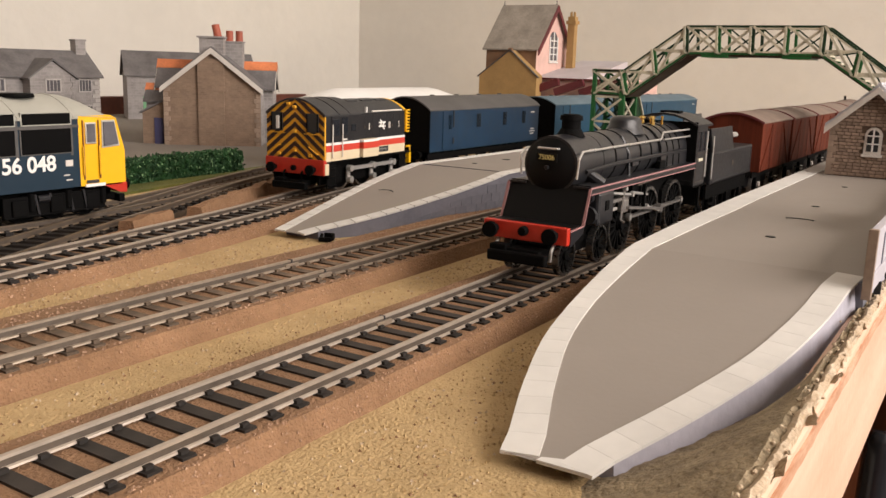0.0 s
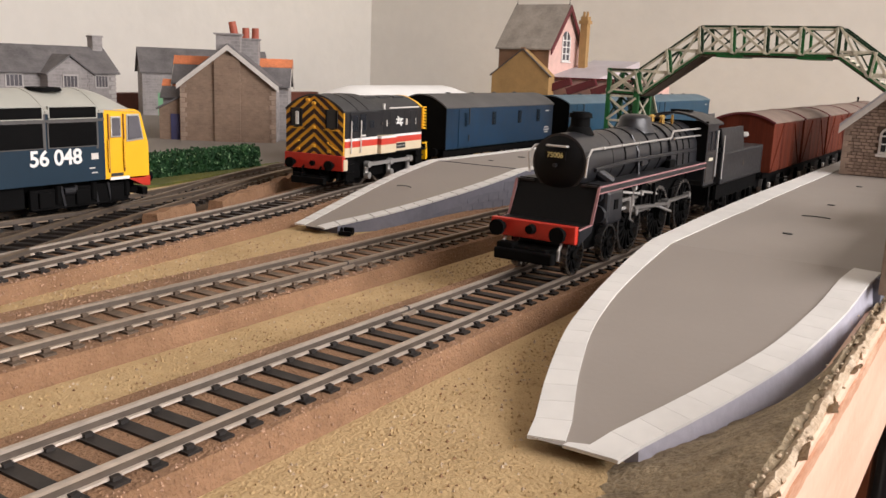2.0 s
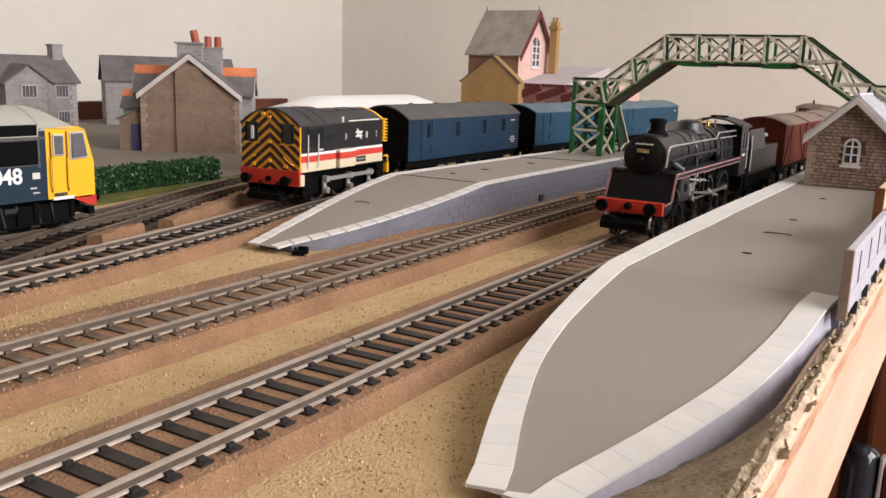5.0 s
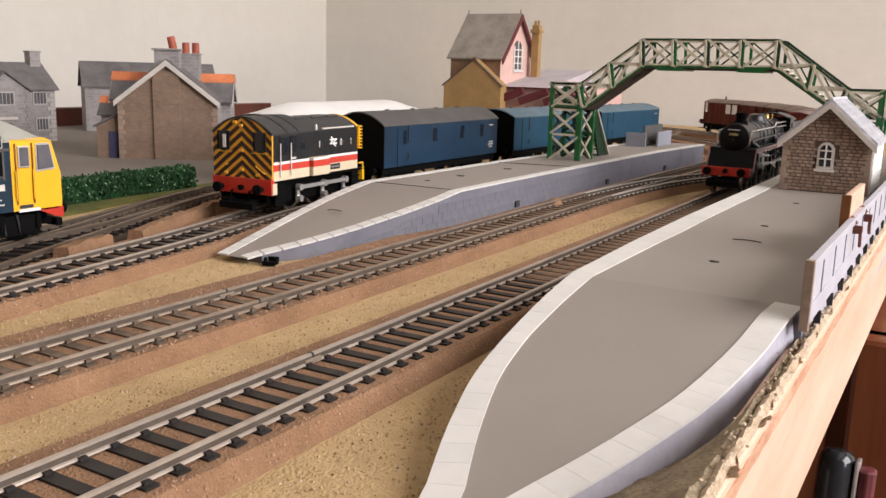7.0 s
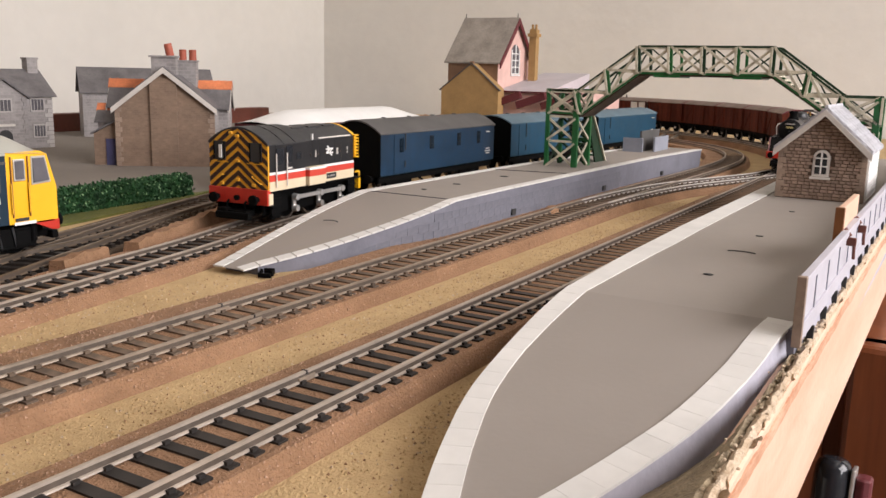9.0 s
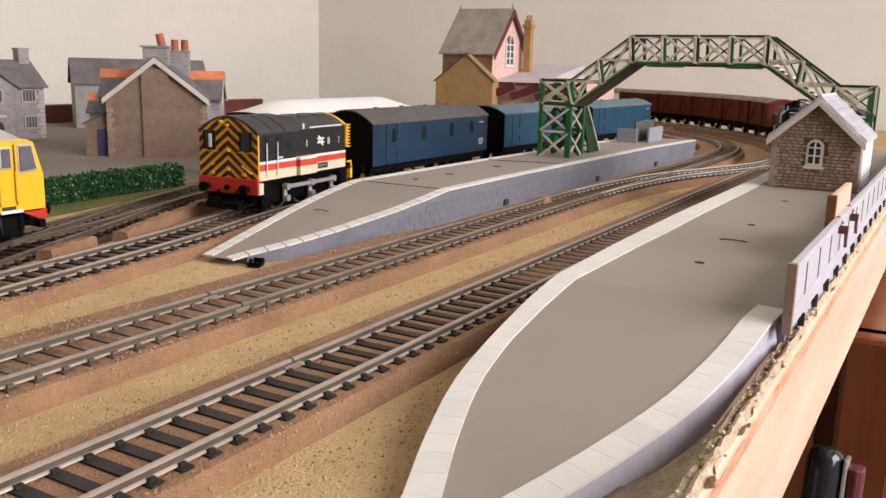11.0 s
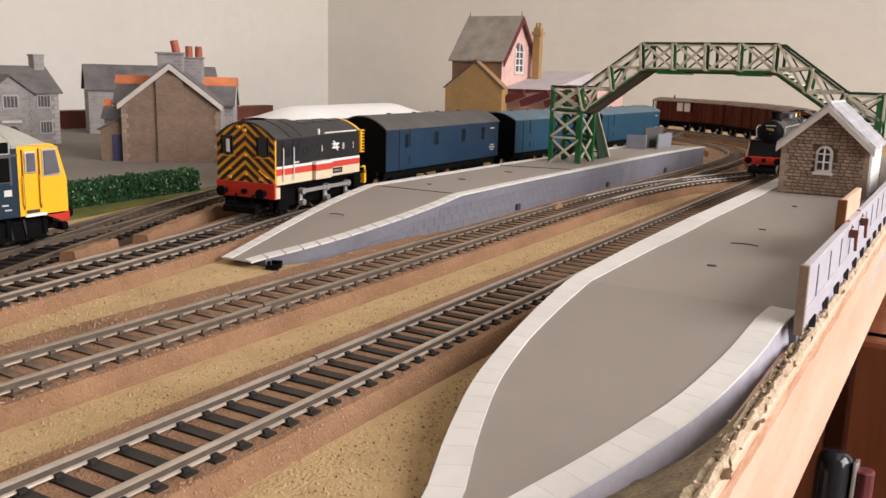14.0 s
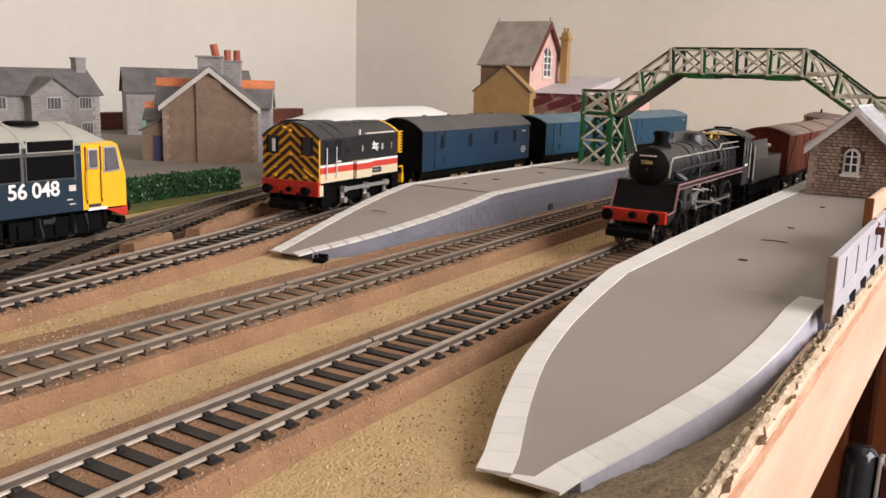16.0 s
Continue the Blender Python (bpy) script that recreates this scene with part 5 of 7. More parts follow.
    prof = [(-W, zb), (W, zb), (W, zs)] + arch(W, zs, 0.0072, 14)[1:-1] + [(-W, zs)]
    part("body", prism(B(), prof, "x", -L, -0.0202), M["rail_blue"], th, "rail blue body side", True)
    cabp = [(-0.0202, zb), (0.0, zb), (0.0, 0.0252), (-0.0034, 0.0375), (-0.006, zs), (-0.0202, zs)]
    part("cab", prism(B(), cabp, "y", -W, W), M["yellow"], th, "bright yellow driving cab")
    rf = arch(W + 0.0003, zs, 0.0074, 14)
    part("roof", prism(B(), rf + [(y, z - 0.001) for y, z in rf[::-1]], "x", -L, -0.0202), M["roof_pale"], th, "smooth pale grey roof", True)
    bm = B()
    rows = []
    for i in range(7):
        u = i / 6
        x = -0.0202 + 0.0172 * u
        k = 1 - u ** 2.2
        rows.append([bm.verts.new((x, y, zs - 0.0012 * u + (z - zs) * k)) for y, z in rf])
    for a, b in zip(rows, rows[1:]):
        for i in range(len(rf) - 1):
            bm.faces.new((a[i], a[i + 1], b[i + 1], b[i]))
    part("cab_roof", bm, M["roof_pale"], th, "pale roof curving down over the cab", True)
    for x in (-0.0225, -0.0445, -0.0665):
        r2 = arch(W + 0.0006, zs, 0.0076, 14)
        part("roof_rib", prism(B(), r2 + [(y, z - 0.001) for y, z in r2[::-1]], "x", x, x + 0.0014), M["roof_pale"], th, "", True)
    for x in (-0.060, -0.036):
        bm = B()
        bmesh.ops.create_cone(bm, cap_ends=True, segments=20, radius1=0.0065, radius2=0.006, depth=0.0012, matrix=pose(x, -0.004, 0.0461))
        part("roof_fan", bm, M["black_matt"], th, "dark round roof fan")
    for s in (-1, 1):
        for x0, x1 in ((-0.0438, -0.0232), (-0.0658, -0.0452), (-0.0878, -0.0672), (-0.1098, -0.0892)):
            for nm, za, zb, q in (("side_grille", 0.0257, 0.0346, 0.0), ("cantrail_grille", 0.0361, 0.0402, 0.0006)):
                gr = part(nm, abox(x0 + 0.0004 + q, x1 - 0.0004, s * W - 0.0006, s * W + 0.0002, za, zb, 0.0004), M["black_matt"], th, "dark recessed grille")
                for c, d_, e, f in ((x0 + q, x0 + q + 0.0005, za, zb), (x1 - 0.0005, x1, za, zb), (x0 + q, x1, za - 0.0003, za + 0.0002), (x0 + q, x1, zb - 0.0002, zb + 0.0003)):
                    part("grille_frame", abox(c, d_, s * W - 0.0004, s * W + 0.0005, e, f), M["roof_grey" if q == 0 else "roof_pale"], gr)
                for i in range(6):
                    z = za + 0.0006 + (zb - za - 0.0012) * i / 5
                    part("louvre", abox(x0 + 0.0008 + q, x1 - 0.0008, s * W, s * W + s * 0.0003, z - 0.0002, z + 0.0002), M["charcoal"], gr)
        part("cantrail", abox(-L, -0.0202, s * W - 0.0003, s * W + 0.0004, 0.0347, 0.0357), M["roof_grey"], th, "thin grey rail above the grilles")
        for x in (-0.0232, -0.0448, -0.0668):
            part("body_rib", abox(x - 0.0006, x + 0.0004, s * W - 0.0002, s * W + 0.0005, 0.0245, 0.0388), M["roof_grey"], th)
        d = part("cab_door", abox(-0.0180, -0.0122, s * W - 0.0001, s * W + 0.0004, 0.0150, 0.0372, 0.0002), M["yellow"], th, "yellow cab door with small window")
        part("door_window_frame", abox(-0.0176, -0.0130, s * W, s * W + s * 0.0007, 0.0283, 0.0363, 0.0002), M["bright"], d)
        part("door_window", abox(-0.0171, -0.0135, s * W, s * W + s * 0.0009, 0.0289, 0.0357, 0.0002), M["cab_glass"], d)
        wf = part("cab_window_frame", prism(B(), [(-0.0104, 0.0264), (-0.0024, 0.0270), (-0.0044, 0.0370), (-0.0102, 0.0370)], "y", s * W - 0.0003, s * W + 0.0005), M["bright"], th, "bright window frame")
        part("cab_window", prism(B(), [(-0.0097, 0.0272), (-0.0033, 0.0277), (-0.0050, 0.0363), (-0.0096, 0.0363)], "y", s * W - 0.0002, s * W + s * 0.0008), M["cab_glass"], wf, "cab side window with a painted pale reflection")
        part("door_frame_line", abox(-0.0119, -0.0115, s * W, s * W + s * 0.0006, 0.0150, 0.0372), M["wood"], th)
        part("door_frame_line", abox(-0.0187, -0.0183, s * W, s * W + s * 0.0006, 0.0150, 0.0372), M["wood"], th)
        part("door_step", abox(-0.0178, -0.0125, s * W - 0.0003, s * W + s * 0.0005, 0.0134, 0.0146), M["ink"], th)
        part("sill", abox(-0.0182, -0.0095, s * W - 0.0003, s * W + 0.0005, 0.0120, 0.0131), M["white"], th, "white patch below the door")
        for x in (-0.0120, -0.0190):
            part("handrail", arod((x, s * (W + 0.0008), 0.0165), (x, s * (W + 0.0008), 0.0275), 0.0002), M["yellow"], th)
        part("builder_plate", abox(-0.0262, -0.0232, s * W - 0.0002, s * W + 0.0003, 0.0205, 0.0228), M["offwhite"], th, "small pale grey panel")
        for x, z in ((-0.0262, 0.0152), (-0.0272, 0.0170)):
            part("data_bar", abox(x, x + 0.0025, s * W - 0.0001, s * W + 0.0002, z, z + 0.0005), M["offwhite"], th)
        if s < 0:
            lettering("running_number", "56 048", 0.0078, pose(-0.0408, -W - 0.0003, 0.0218, 90, 0, 0), M["white"], th, "large white numerals", 0.022)
        for x in (-0.014, -0.027, -0.040, -0.075, -0.088):
            wheel(th, x, s * 0.0083, 0.0068, 0, 0.0022, "black_matt")
        for x0, x1 in ((-0.050, -0.008), (-0.100, -0.066)):
            bg = part("bogie_side", abox(x0, x1, s * 0.0138 - 0.0009, s * 0.0138 + 0.0009, 0.0028, 0.0105, 0.0004), M["black_matt"], th, "dirty black bogie side")
            for i in range(3):
                x = x0 + 0.006 + i * (x1 - x0 - 0.012) / 2
                part("axle_box", abox(x - 0.003, x + 0.003, s * 0.0148 - 0.001, s * 0.0148 + 0.001, 0.0035, 0.0095, 0.0005), M["black_matt"], bg)
                part("spring", arod((x + 0.005, s * 0.0146, 0.005), (x + 0.005, s * 0.0146, 0.0115), 0.0013), M["black_matt"], bg)
            for x in (x0 + 0.012, x0 + 0.018, x1 - 0.016, x1 - 0.010):
                part("brake_hanger", beam(B(), (x, s * 0.0150, 0.0110), (x + 0.0015, s * 0.0150, 0.0030), 0.0009, 0.0009, (0, 1, 0)), M["charcoal"], bg)
            part("brake_cylinder", arod((x0 + 0.013, s * 0.0150, 0.0092), (x0 + 0.0175, s * 0.0150, 0.0092), 0.0014), M["charcoal"], bg)
            part("brake_rod", arod((x0, s * 0.0152, 0.0034), (x1, s * 0.0152, 0.0034), 0.0004), M["black_matt"], bg)
        part("fuel_tank", abox(-0.064, -0.052, *sorted((s * 0.004, s * 0.015)), 0.004, 0.0122, 0.0008), M["black_matt"], th)
        part("skirt", prism(B(), [(-0.010, 0.0120), (0.0, 0.0120), (0.0, 0.0088), (-0.003, 0.0088)], "y", s * W - 0.0006, s * W), M["red"], th, "red lower valance")
    part("front_beam", abox(-0.0016, 0.0004, -W, W, 0.0085, 0.0124), M["red"], th, "red buffer beam")
    part("windscreen", prism(B(), [(0.0002, 0.0262), (-0.0032, 0.0368), (-0.0036, 0.0368), (-0.0002, 0.0262)], "y", -0.0145, 0.0145), M["glass"], th)
    buffers(th, 0.0, 0.0112, 0.0115, 0.0045, 1)
    coupling(th, -0.004, 1, 0.006)
    part("underframe", abox(-L, -0.002, -0.010, 0.010, 0.0075, 0.0126), M["black_matt"], th)
    return th


def blue_van(x, L, label, y=0.182, rz=0.0, paint="van_blue", roof="roof_grey", windows=(), rise=0.0068):
    th = thing("parcels_van", pose(x, y, 0, 0, 0, rz), label, "van", "blue vans in the siding")
    W = 0.0168
    z0, z1 = 0.0126, 0.0365
    prof = [(-W, z0), (W, z0)] + arch(W, z1, rise, 14)
    part("body", prism(B(), prof, "x", 0.0006, L - 0.0006), M[paint], th, "weathered blue sides", True)
    for a, b in ((0.0, 0.0007), (L - 0.0007, L)):
        part("end", prism(B(), prof, "x", a, b), M["black_matt"], th, "plain black end")
    rf = arch(W + 0.0004, z1 + 0.0002, rise + 0.0002, 14)
    part("roof", prism(B(), rf + [(y2, z - 0.0008) for y2, z in rf[::-1]], "x", -0.0004, L + 0.0004), M[roof], th, "curved roof", True)
    for s in (-1, 1):
        for f in windows:
            xx = f * L - 0.0022
            wd = part("window", abox(xx, xx + 0.0044, s * W - 0.0003, s * W + 0.0003, 0.0252, 0.0332), M["glass"], th, "small dark barred window")
            for q in (0.0014, 0.0028):
                part("window_bar", abox(xx + q, xx + q + 0.0003, s * W, s * W + s * 0.0006, 0.0252, 0.0332), M["rail_blue"], wd)
        for z, h in ((0.0262, 0.0095), (0.0165, 0.0035)):
            part("door_handle", abox(0.153 * L + 0.0034, 0.153 * L + 0.0042, s * W, s * W + s * 0.0008, z, z + h), M["ink"], th)
        for f in (0.10,):
            xx = f * L
            dr = part("door", abox(xx, xx + 0.017, s * W - 0.0003, s * W + 0.00018, 0.0135, 0.0352), M[paint], th)
            for e in (0.0, 0.017):
                part("door_seam", abox(xx + e - 0.00015, xx + e + 0.00015, s * W - 0.0003, s * W + 0.0004, 0.0135, 0.0352), M["rail_blue"], dr)
        for z in (0.0126,):
            part("waist_strip", abox(0.001, L - 0.001, s * W - 0.0002, s * W + 0.0003, z, z + 0.0005), M["rail_blue"], th)
        part("solebar", abox(0.001, L - 0.001, s * 0.0148 - 0.0005, s * 0.0148 + 0.0005, 0.0085, 0.0118), M["black_matt"], th)
        bm = B()
        for k, w in enumerate((0.006, 0.008, 0.005)):
            box(bm, L * 0.93 - w / 2, L * 0.93 + w / 2, s * (W + 0.0001) - 0.0001, s * (W + 0.0001) + 0.0001, 0.0205 - 0.0016 * k, 0.0212 - 0.0016 * k)
        box(bm, L * 0.91, L * 0.95, s * (W + 0.0001) - 0.0001, s * (W + 0.0001) + 0.0001, 0.0318, 0.0325)
        part("lettering_block", bm, M["offwhite"], th, "rows of small pale lettering bars")
        for x0 in (0.018, L - 0.036):
            for dx in (0.0, 0.018):
                wheel(th, x0 + dx, s * 0.0083, 0.0065, 0, 0.0022, "rail_side")
            part("bogie_side", abox(x0 - 0.005, x0 + 0.023, s * 0.0118 - 0.0008, s * 0.0118 + 0.0008, 0.0045, 0.0085, 0.0005), M["black_matt"], th)
        part("truss_rod", wire(B(), [(0.045, s * 0.0140, 0.009), (0.055, s * 0.0140, 0.005), (L - 0.055, s * 0.0140, 0.005), (L - 0.045, s * 0.0140, 0.009)], 0.0006), M["black_matt"], th)
    part("underframe", abox(0.002, L - 0.002, -0.0080, 0.0080, 0.0080, 0.0119), M["black_matt"], th)
    for f in (0.2, 0.4, 0.6, 0.8):
        part("roof_vent", arod((f * L, 0, z1 + rise - 0.001), (f * L, 0, z1 + rise + 0.0010), 0.0014), M["roof_grey"], th)
    buffers(th, 0.0, 0.0110, 0.0112, 0.0042)
    return th


loco, drivers, bogie_wheels, rods = steam_locomotive()
tend = tender()
goods = [goods_van()]
goods += [copy_thing(goods[0], Matrix()) for _ in range(4)]
brake = goods_van(True)
diesel_shunter()
diesel_locomotive()
blue_van(0.2535, 0.1425, "weathered blue parcels van coupled behind the shunter", 0.1838, 1.0, windows=(0.153, 0.397, 0.640, 0.833))
blue_van(0.4180, 0.128, "faded plain blue parcels van with pale lettering", 0.1840, -1.5, "van_teal", "blue_roof", rise=0.0050)
blue_van(0.5720, 0.150, "faded plain blue parcels van at the far end of the rake", 0.1770, -1.5, "van_teal", "blue_roof", rise=0.0045)


# ---- buildings ----
def gable_block(th, x0, x1, y0, y1, ze, zr, along, wall, roof, over=0.003, thick=0.0014, names=("wall", "roof_slope")):
    """Four walls with two gables and two roof slopes. along: the ridge's axis."""
    if along == "y":
        xm = (x0 + x1) / 2
        part(names[0], prism(B(), [(x0, 0), (x1, 0), (x1, ze), (xm, zr), (x0, ze)], "y", y0, y1), wall, th)
        k = (zr - ze) / (xm - x0)
        for s, xe in ((-1, x0), (1, x1)):
            pts = [(xm, zr + 0.0003), (xe + s * over, ze - k * over + 0.0003), (xe + s * over, ze - k * over + thick), (xm, zr + thick * 1.3)]
            part(names[1], prism(B(), pts, "y", y0 - over, y1 + over), roof, th)
    else:
        ym = (y0 + y1) / 2
        part(names[0], prism(B(), [(y0, 0), (y1, 0), (y1, ze), (ym, zr), (y0, ze)], "x", x0, x1), wall, th)
        k = (zr - ze) / (ym - y0)
        for s, ye in ((-1, y0), (1, y1)):
            pts = [(ym, zr + 0.0003), (ye + s * over, ze - k * over + 0.0003), (ye + s * over, ze - k * over + thick), (ym, zr + thick * 1.3)]
            part(names[1], prism(B(), pts, "x", x0 - over, x1 + over), roof, th)


def window_unit(th, x, z, w, h, y, cols, rows_, frame="white", depth=0.0008, glass="glass"):
    """A framed window with panes on a wall that faces -y."""
    wn_ = part("window", abox(x, x + w, y - depth * 0.4, y + 0.0003, z, z + h), M[glass], th, "small-paned window")
    bm = B()
    b = min(w, h) * 0.055
    for a0, a1, c0, c1 in ((x - b, x + b, z - b, z + h + b), (x + w - b, x + w + b, z - b, z + h + b), (x, x + w, z - b, z + b), (x, x + w, z + h - b, z + h + b)):
        box(bm, a0, a1, y - depth, y, c0, c1)
    part("frame", bm, M[frame], wn_)
    for i in range(1, cols):
        xx = x + w * i / cols
        part("glazing_bar", abox(xx - b * 0.4, xx + b * 0.4, y - depth * 0.8, y, z, z + h), M[frame], wn_)
    for i in range(1, rows_):
        zz = z + h * i / rows_
        part("glazing_bar", abox(x, x + w, y - depth * 0.75, y, zz - b * 0.35, zz + b * 0.35), M[frame], wn_)


def platform_hut():
    """Faces -x; local y runs across the front."""
    th = thing("platform_hut", pose(0.322, -0.0525, P + 0.0006), "small stone-built platform hut with slate roof and arched window", "hut")
    W, D, ze, zr = 0.0205, 0.052, 0.0262, 0.0448
    body = part("stonework", prism(B(), [(-W, 0), (W, 0), (W, ze), (0, zr), (-W, ze)], "x", 0.0008, D), M["mortar"], th, "brown stone walls with pale joints")
    me = {}
    rng = random.Random(11)
    ch = 0.00168
    z = 0.0004
    row = 0
    while z < zr - 0.002:
        lim = W if z + ch < ze else W * (zr - z - ch) / (zr - ze) - 0.0004
        y = -lim
        first = True
        while y < lim - 0.0004:
            w = rng.choice((0.0026, 0.0032, 0.0038))
            if first and row % 2:
                w = 0.0018
            first = False
            w = min(w, lim - y)
            if w > 0.0007:
                inwin = (y + w / 2) ** 2 < 0.0046 ** 2 and 0.0112 < z + ch / 2 < 0.0262
                if not inwin:
                    key = round(w, 5)
                    if key not in me:
                        bm = B()
                        box(bm, -0.0004, 0.0006, 0.00015, w - 0.00015, 0.00017, ch - 0.00017)
                        m_ = bpy.data.meshes.new("stone")
                        bm.to_mesh(m_)
                        bm.free()
                        m_.materials.append(M["stone"])
                        me[key] = m_
                    ob = new("stone", me[key])
                    ob.parent = body
                    ob.matrix_basis = pose(0.0006 - rng.uniform(0, 0.0002), y, z)
            y += w
        z += ch
        row += 1
    # quoins in paler blocks at both corners
    for s in (-1, 1):
        for i in range(9):
            w = 0.0024 if i % 2 else 0.0038
            y0, y1 = sorted((s * (W + 0.0002), s * (W - w)))
            part("quoin", abox(-0.0002, 0.002, y0, y1, 0.0003 + i * 0.0029, 0.0030 + i * 0.0029), M["quoin"], body)
    # arched window
    wn_ = part("window_surround", prism(B(), [(-0.0040, 0.0115), (0.0040, 0.0115)] + arc_pts(0, 0.0212, 0.0040, 0, 180, 10), "x", -0.0001, 0.001), M["offwhite"], th, "pale arched stone surround")
    part("glass_pane", prism(B(), [(-0.0026, 0.0132), (0.0028, 0.0132)] + arc_pts(0.0001, 0.0212, 0.0027, 0, 180, 10), "x", -0.0004, 0.0009), M["glass"], wn_)
    part("glazing_bar", abox(-0.0007, 0.0, -0.0004, 0.0004, 0.0132, 0.0244), M["white"], wn_)
    for zz in (0.0170, 0.0210):
        part("glazing_bar", abox(-0.0007, 0.0, -0.0030, 0.0030, zz - 0.0003, zz + 0.0003), M["white"], wn_)
    part("sill", abox(-0.0010, 0.001, -0.0048, 0.0048, 0.0105, 0.0118), M["offwhite"], wn_)
    k = (zr - ze) / W
    for s in (-1, 1):
        ov = 0.0024
        sl = part("roof_slope", prism(B(), [(0, zr + 0.0002), (s * (W + ov), ze - k * ov + 0.0002), (s * (W + ov), ze - k * ov + 0.0014), (0, zr + 0.0016)], "x", -0.0026, D + 0.002), M["slate_light"], th, "pale grey slated slope")
        part("bargeboard", prism(B(), [(0, zr - 0.0030), (s * (W + ov), ze - k * ov - 0.0030), (s * (W + ov), ze - k * ov + 0.0004), (0, zr + 0.0004)], "x", -0.0034, -0.0024), M["offwhite"], th, "pale bargeboard")
        for j in range(9):
            u0 = j / 9
            for i in range(13):
                xx = -0.0026 + (D + 0.0046) / 13 * (i + (0.5 if j % 2 else 0))
                if xx > D:
                    continue
                key = ("sl", s)
                if key not in me:
                    bm = B()
                    beam(bm, (0.0021, 0, 0), (0.0021, -s * (W + ov) / 9 * 1.2, (k * (W + ov)) / 9 * 1.2), 0.0039, 0.0005, (0, 0, 1))
                    m_ = bpy.data.meshes.new("slate")
                    bm.to_mesh(m_)
                    bm.free()
                    m_.materials.append(M["slate_light"])
                    me[key] = m_
                ob = new("slate", me[key])
                ob.parent = sl
                ob.matrix_basis = pose(xx, s * (W + ov) * (1 - u0), ze - k * ov + 0.0014 + k * (W + ov) * u0 + 0.0003)
    part("ridge", arod((-0.0026, 0, zr + 0.0016), (D + 0.002, 0, zr + 0.0016), 0.0009), M["slate_light"], th)
    # white on this side only: the window's glare is put into its colour
    part("side_cladding", abox(0.0035, D, -W - 0.0007, -W + 0.0002, 0.0004, ze - 0.0006), M["white"], th, "boarded side wall whitened for the window light on it")
    for i in range(11):
        part("side_board", abox(0.0038, D, -W - 0.0011, -W - 0.0006, 0.0010 + i * 0.0022, 0.0029 + i * 0.0022), M["white"], th)
    return th


def brick_house():
    th = thing("brick_house", pose(0.3148, 0.460, G, 0, 0, -52.8), "brown card cottage with orange ridge tiles and tall chimneys", "house")
    Wd, D, ze, zr = 0.0755, 0.060, 0.0475, 0.0770
    gable_block(th, 0, Wd, 0, D, ze, zr, "y", M["brick_card"], M["slate"], 0.0025)
    # chimney breast up the gable, quoins and bargeboards
    part("chimney_breast", abox(0.0270, 0.0475, -0.0018, 0.0002, 0.0, 0.0690), M["brick_card"], th, "shallow brick chimney breast")
    bm = B()
    prism(bm, [(0.0270, 0.0440), (0.0505, 0.0440), (0.0475, 0.0500), (0.0475, 0.0690), (0.0270, 0.0690)], "y", -0.0021, -0.0017)
    part("breast_shoulder", bm, M["brick_card"], th)
    k = (zr - ze) / (Wd / 2)
    for s in (-1, 1):
        xm, xe = Wd / 2, Wd / 2 + s * (Wd / 2 + 0.0025)
        zz = ze - k * 0.0025
        part("bargeboard", prism(B(), [(xm, zr - 0.0036), (xe, zz - 0.0036), (xe, zz + 0.0006), (xm, zr + 0.0008)], "y", -0.0034, -0.0022), M["offwhite"], th, "pale grey bargeboard")
    rng = random.Random(5)
    for xq, s in ((0.0, 1), (Wd, -1)):
        for i in range(12):
            w = 0.0046 if i % 2 else 0.003
            x0, x1 = sorted((xq, xq + s * w))
            part("quoin", abox(x0 - 0.0003, x1 + 0.0003, -0.0005, 0.0002, i * 0.0039 + 0.0002, i * 0.0039 + 0.0036), M["quoin"], th)
    # cross wing behind with its ridge across
    ym = D * 0.62
    for s, nm in ((-1, 0), (1, 1)):
        x0, x1 = (-0.0115, Wd * 0.34) if s < 0 else (Wd * 0.7, Wd + 0.0095)
        part("dormer_wall", prism(B(), [(ym - 0.014, 0), (ym + 0.014, 0), (ym + 0.014, 0.048), (ym, 0.065), (ym - 0.014, 0.048)], "x", min(x0, x1) + 0.002, max(x0, x1) - 0.002), M["stone_card"], th)
        for q in (-1, 1):
            part("dormer_roof", prism(B(), [(ym, 0.0655), (ym + q * 0.0175, 0.0448), (ym + q * 0.0175, 0.0460), (ym, 0.0672)], "x", x0, x1), M["slate"], th)
        rt = [(ym, 0.0664), (ym - 0.0052, 0.0602), (ym - 0.0052, 0.0615), (ym, 0.0680), (ym + 0.0052, 0.0615), (ym + 0.0052, 0.0602)]
        ridge = part("ridge_tiles", prism(B(), rt, "x", x0 - 0.0006, x1 + 0.0006), M["terracotta"], th, "bright orange ridge tiles")
        n = 6
        for i in range(n + 1):
            x = x0 - 0.0004 + (x1 - x0 + 0.0008) * i / n
            part("tile_lip", prism(B(), [(y, z + 0.0003) for y, z in rt], "x", x - 0.0003, x + 0.0003), M["terracotta"], ridge)
        xe = x0 if s < 0 else x1
        for q in (-1, 1):
            part("dormer_board", prism(B(), [(ym, 0.0635), (ym + q * 0.0175, 0.0428), (ym + q * 0.0175, 0.0452), (ym, 0.0662)], "x", xe - 0.0004, xe + 0.0004), M["offwhite"], th, "pale grey bargeboard")
    # chimneys
    st = part("chimney", abox(0.0275, 0.0462, 0.006, 0.018, 0.060, 0.0858), M["stone_card"], th, "grey stone chimney stack")
    part("chimney_cap", abox(0.0258, 0.0474, 0.0048, 0.0192, 0.0854, 0.0868), M["stone_card"], st)
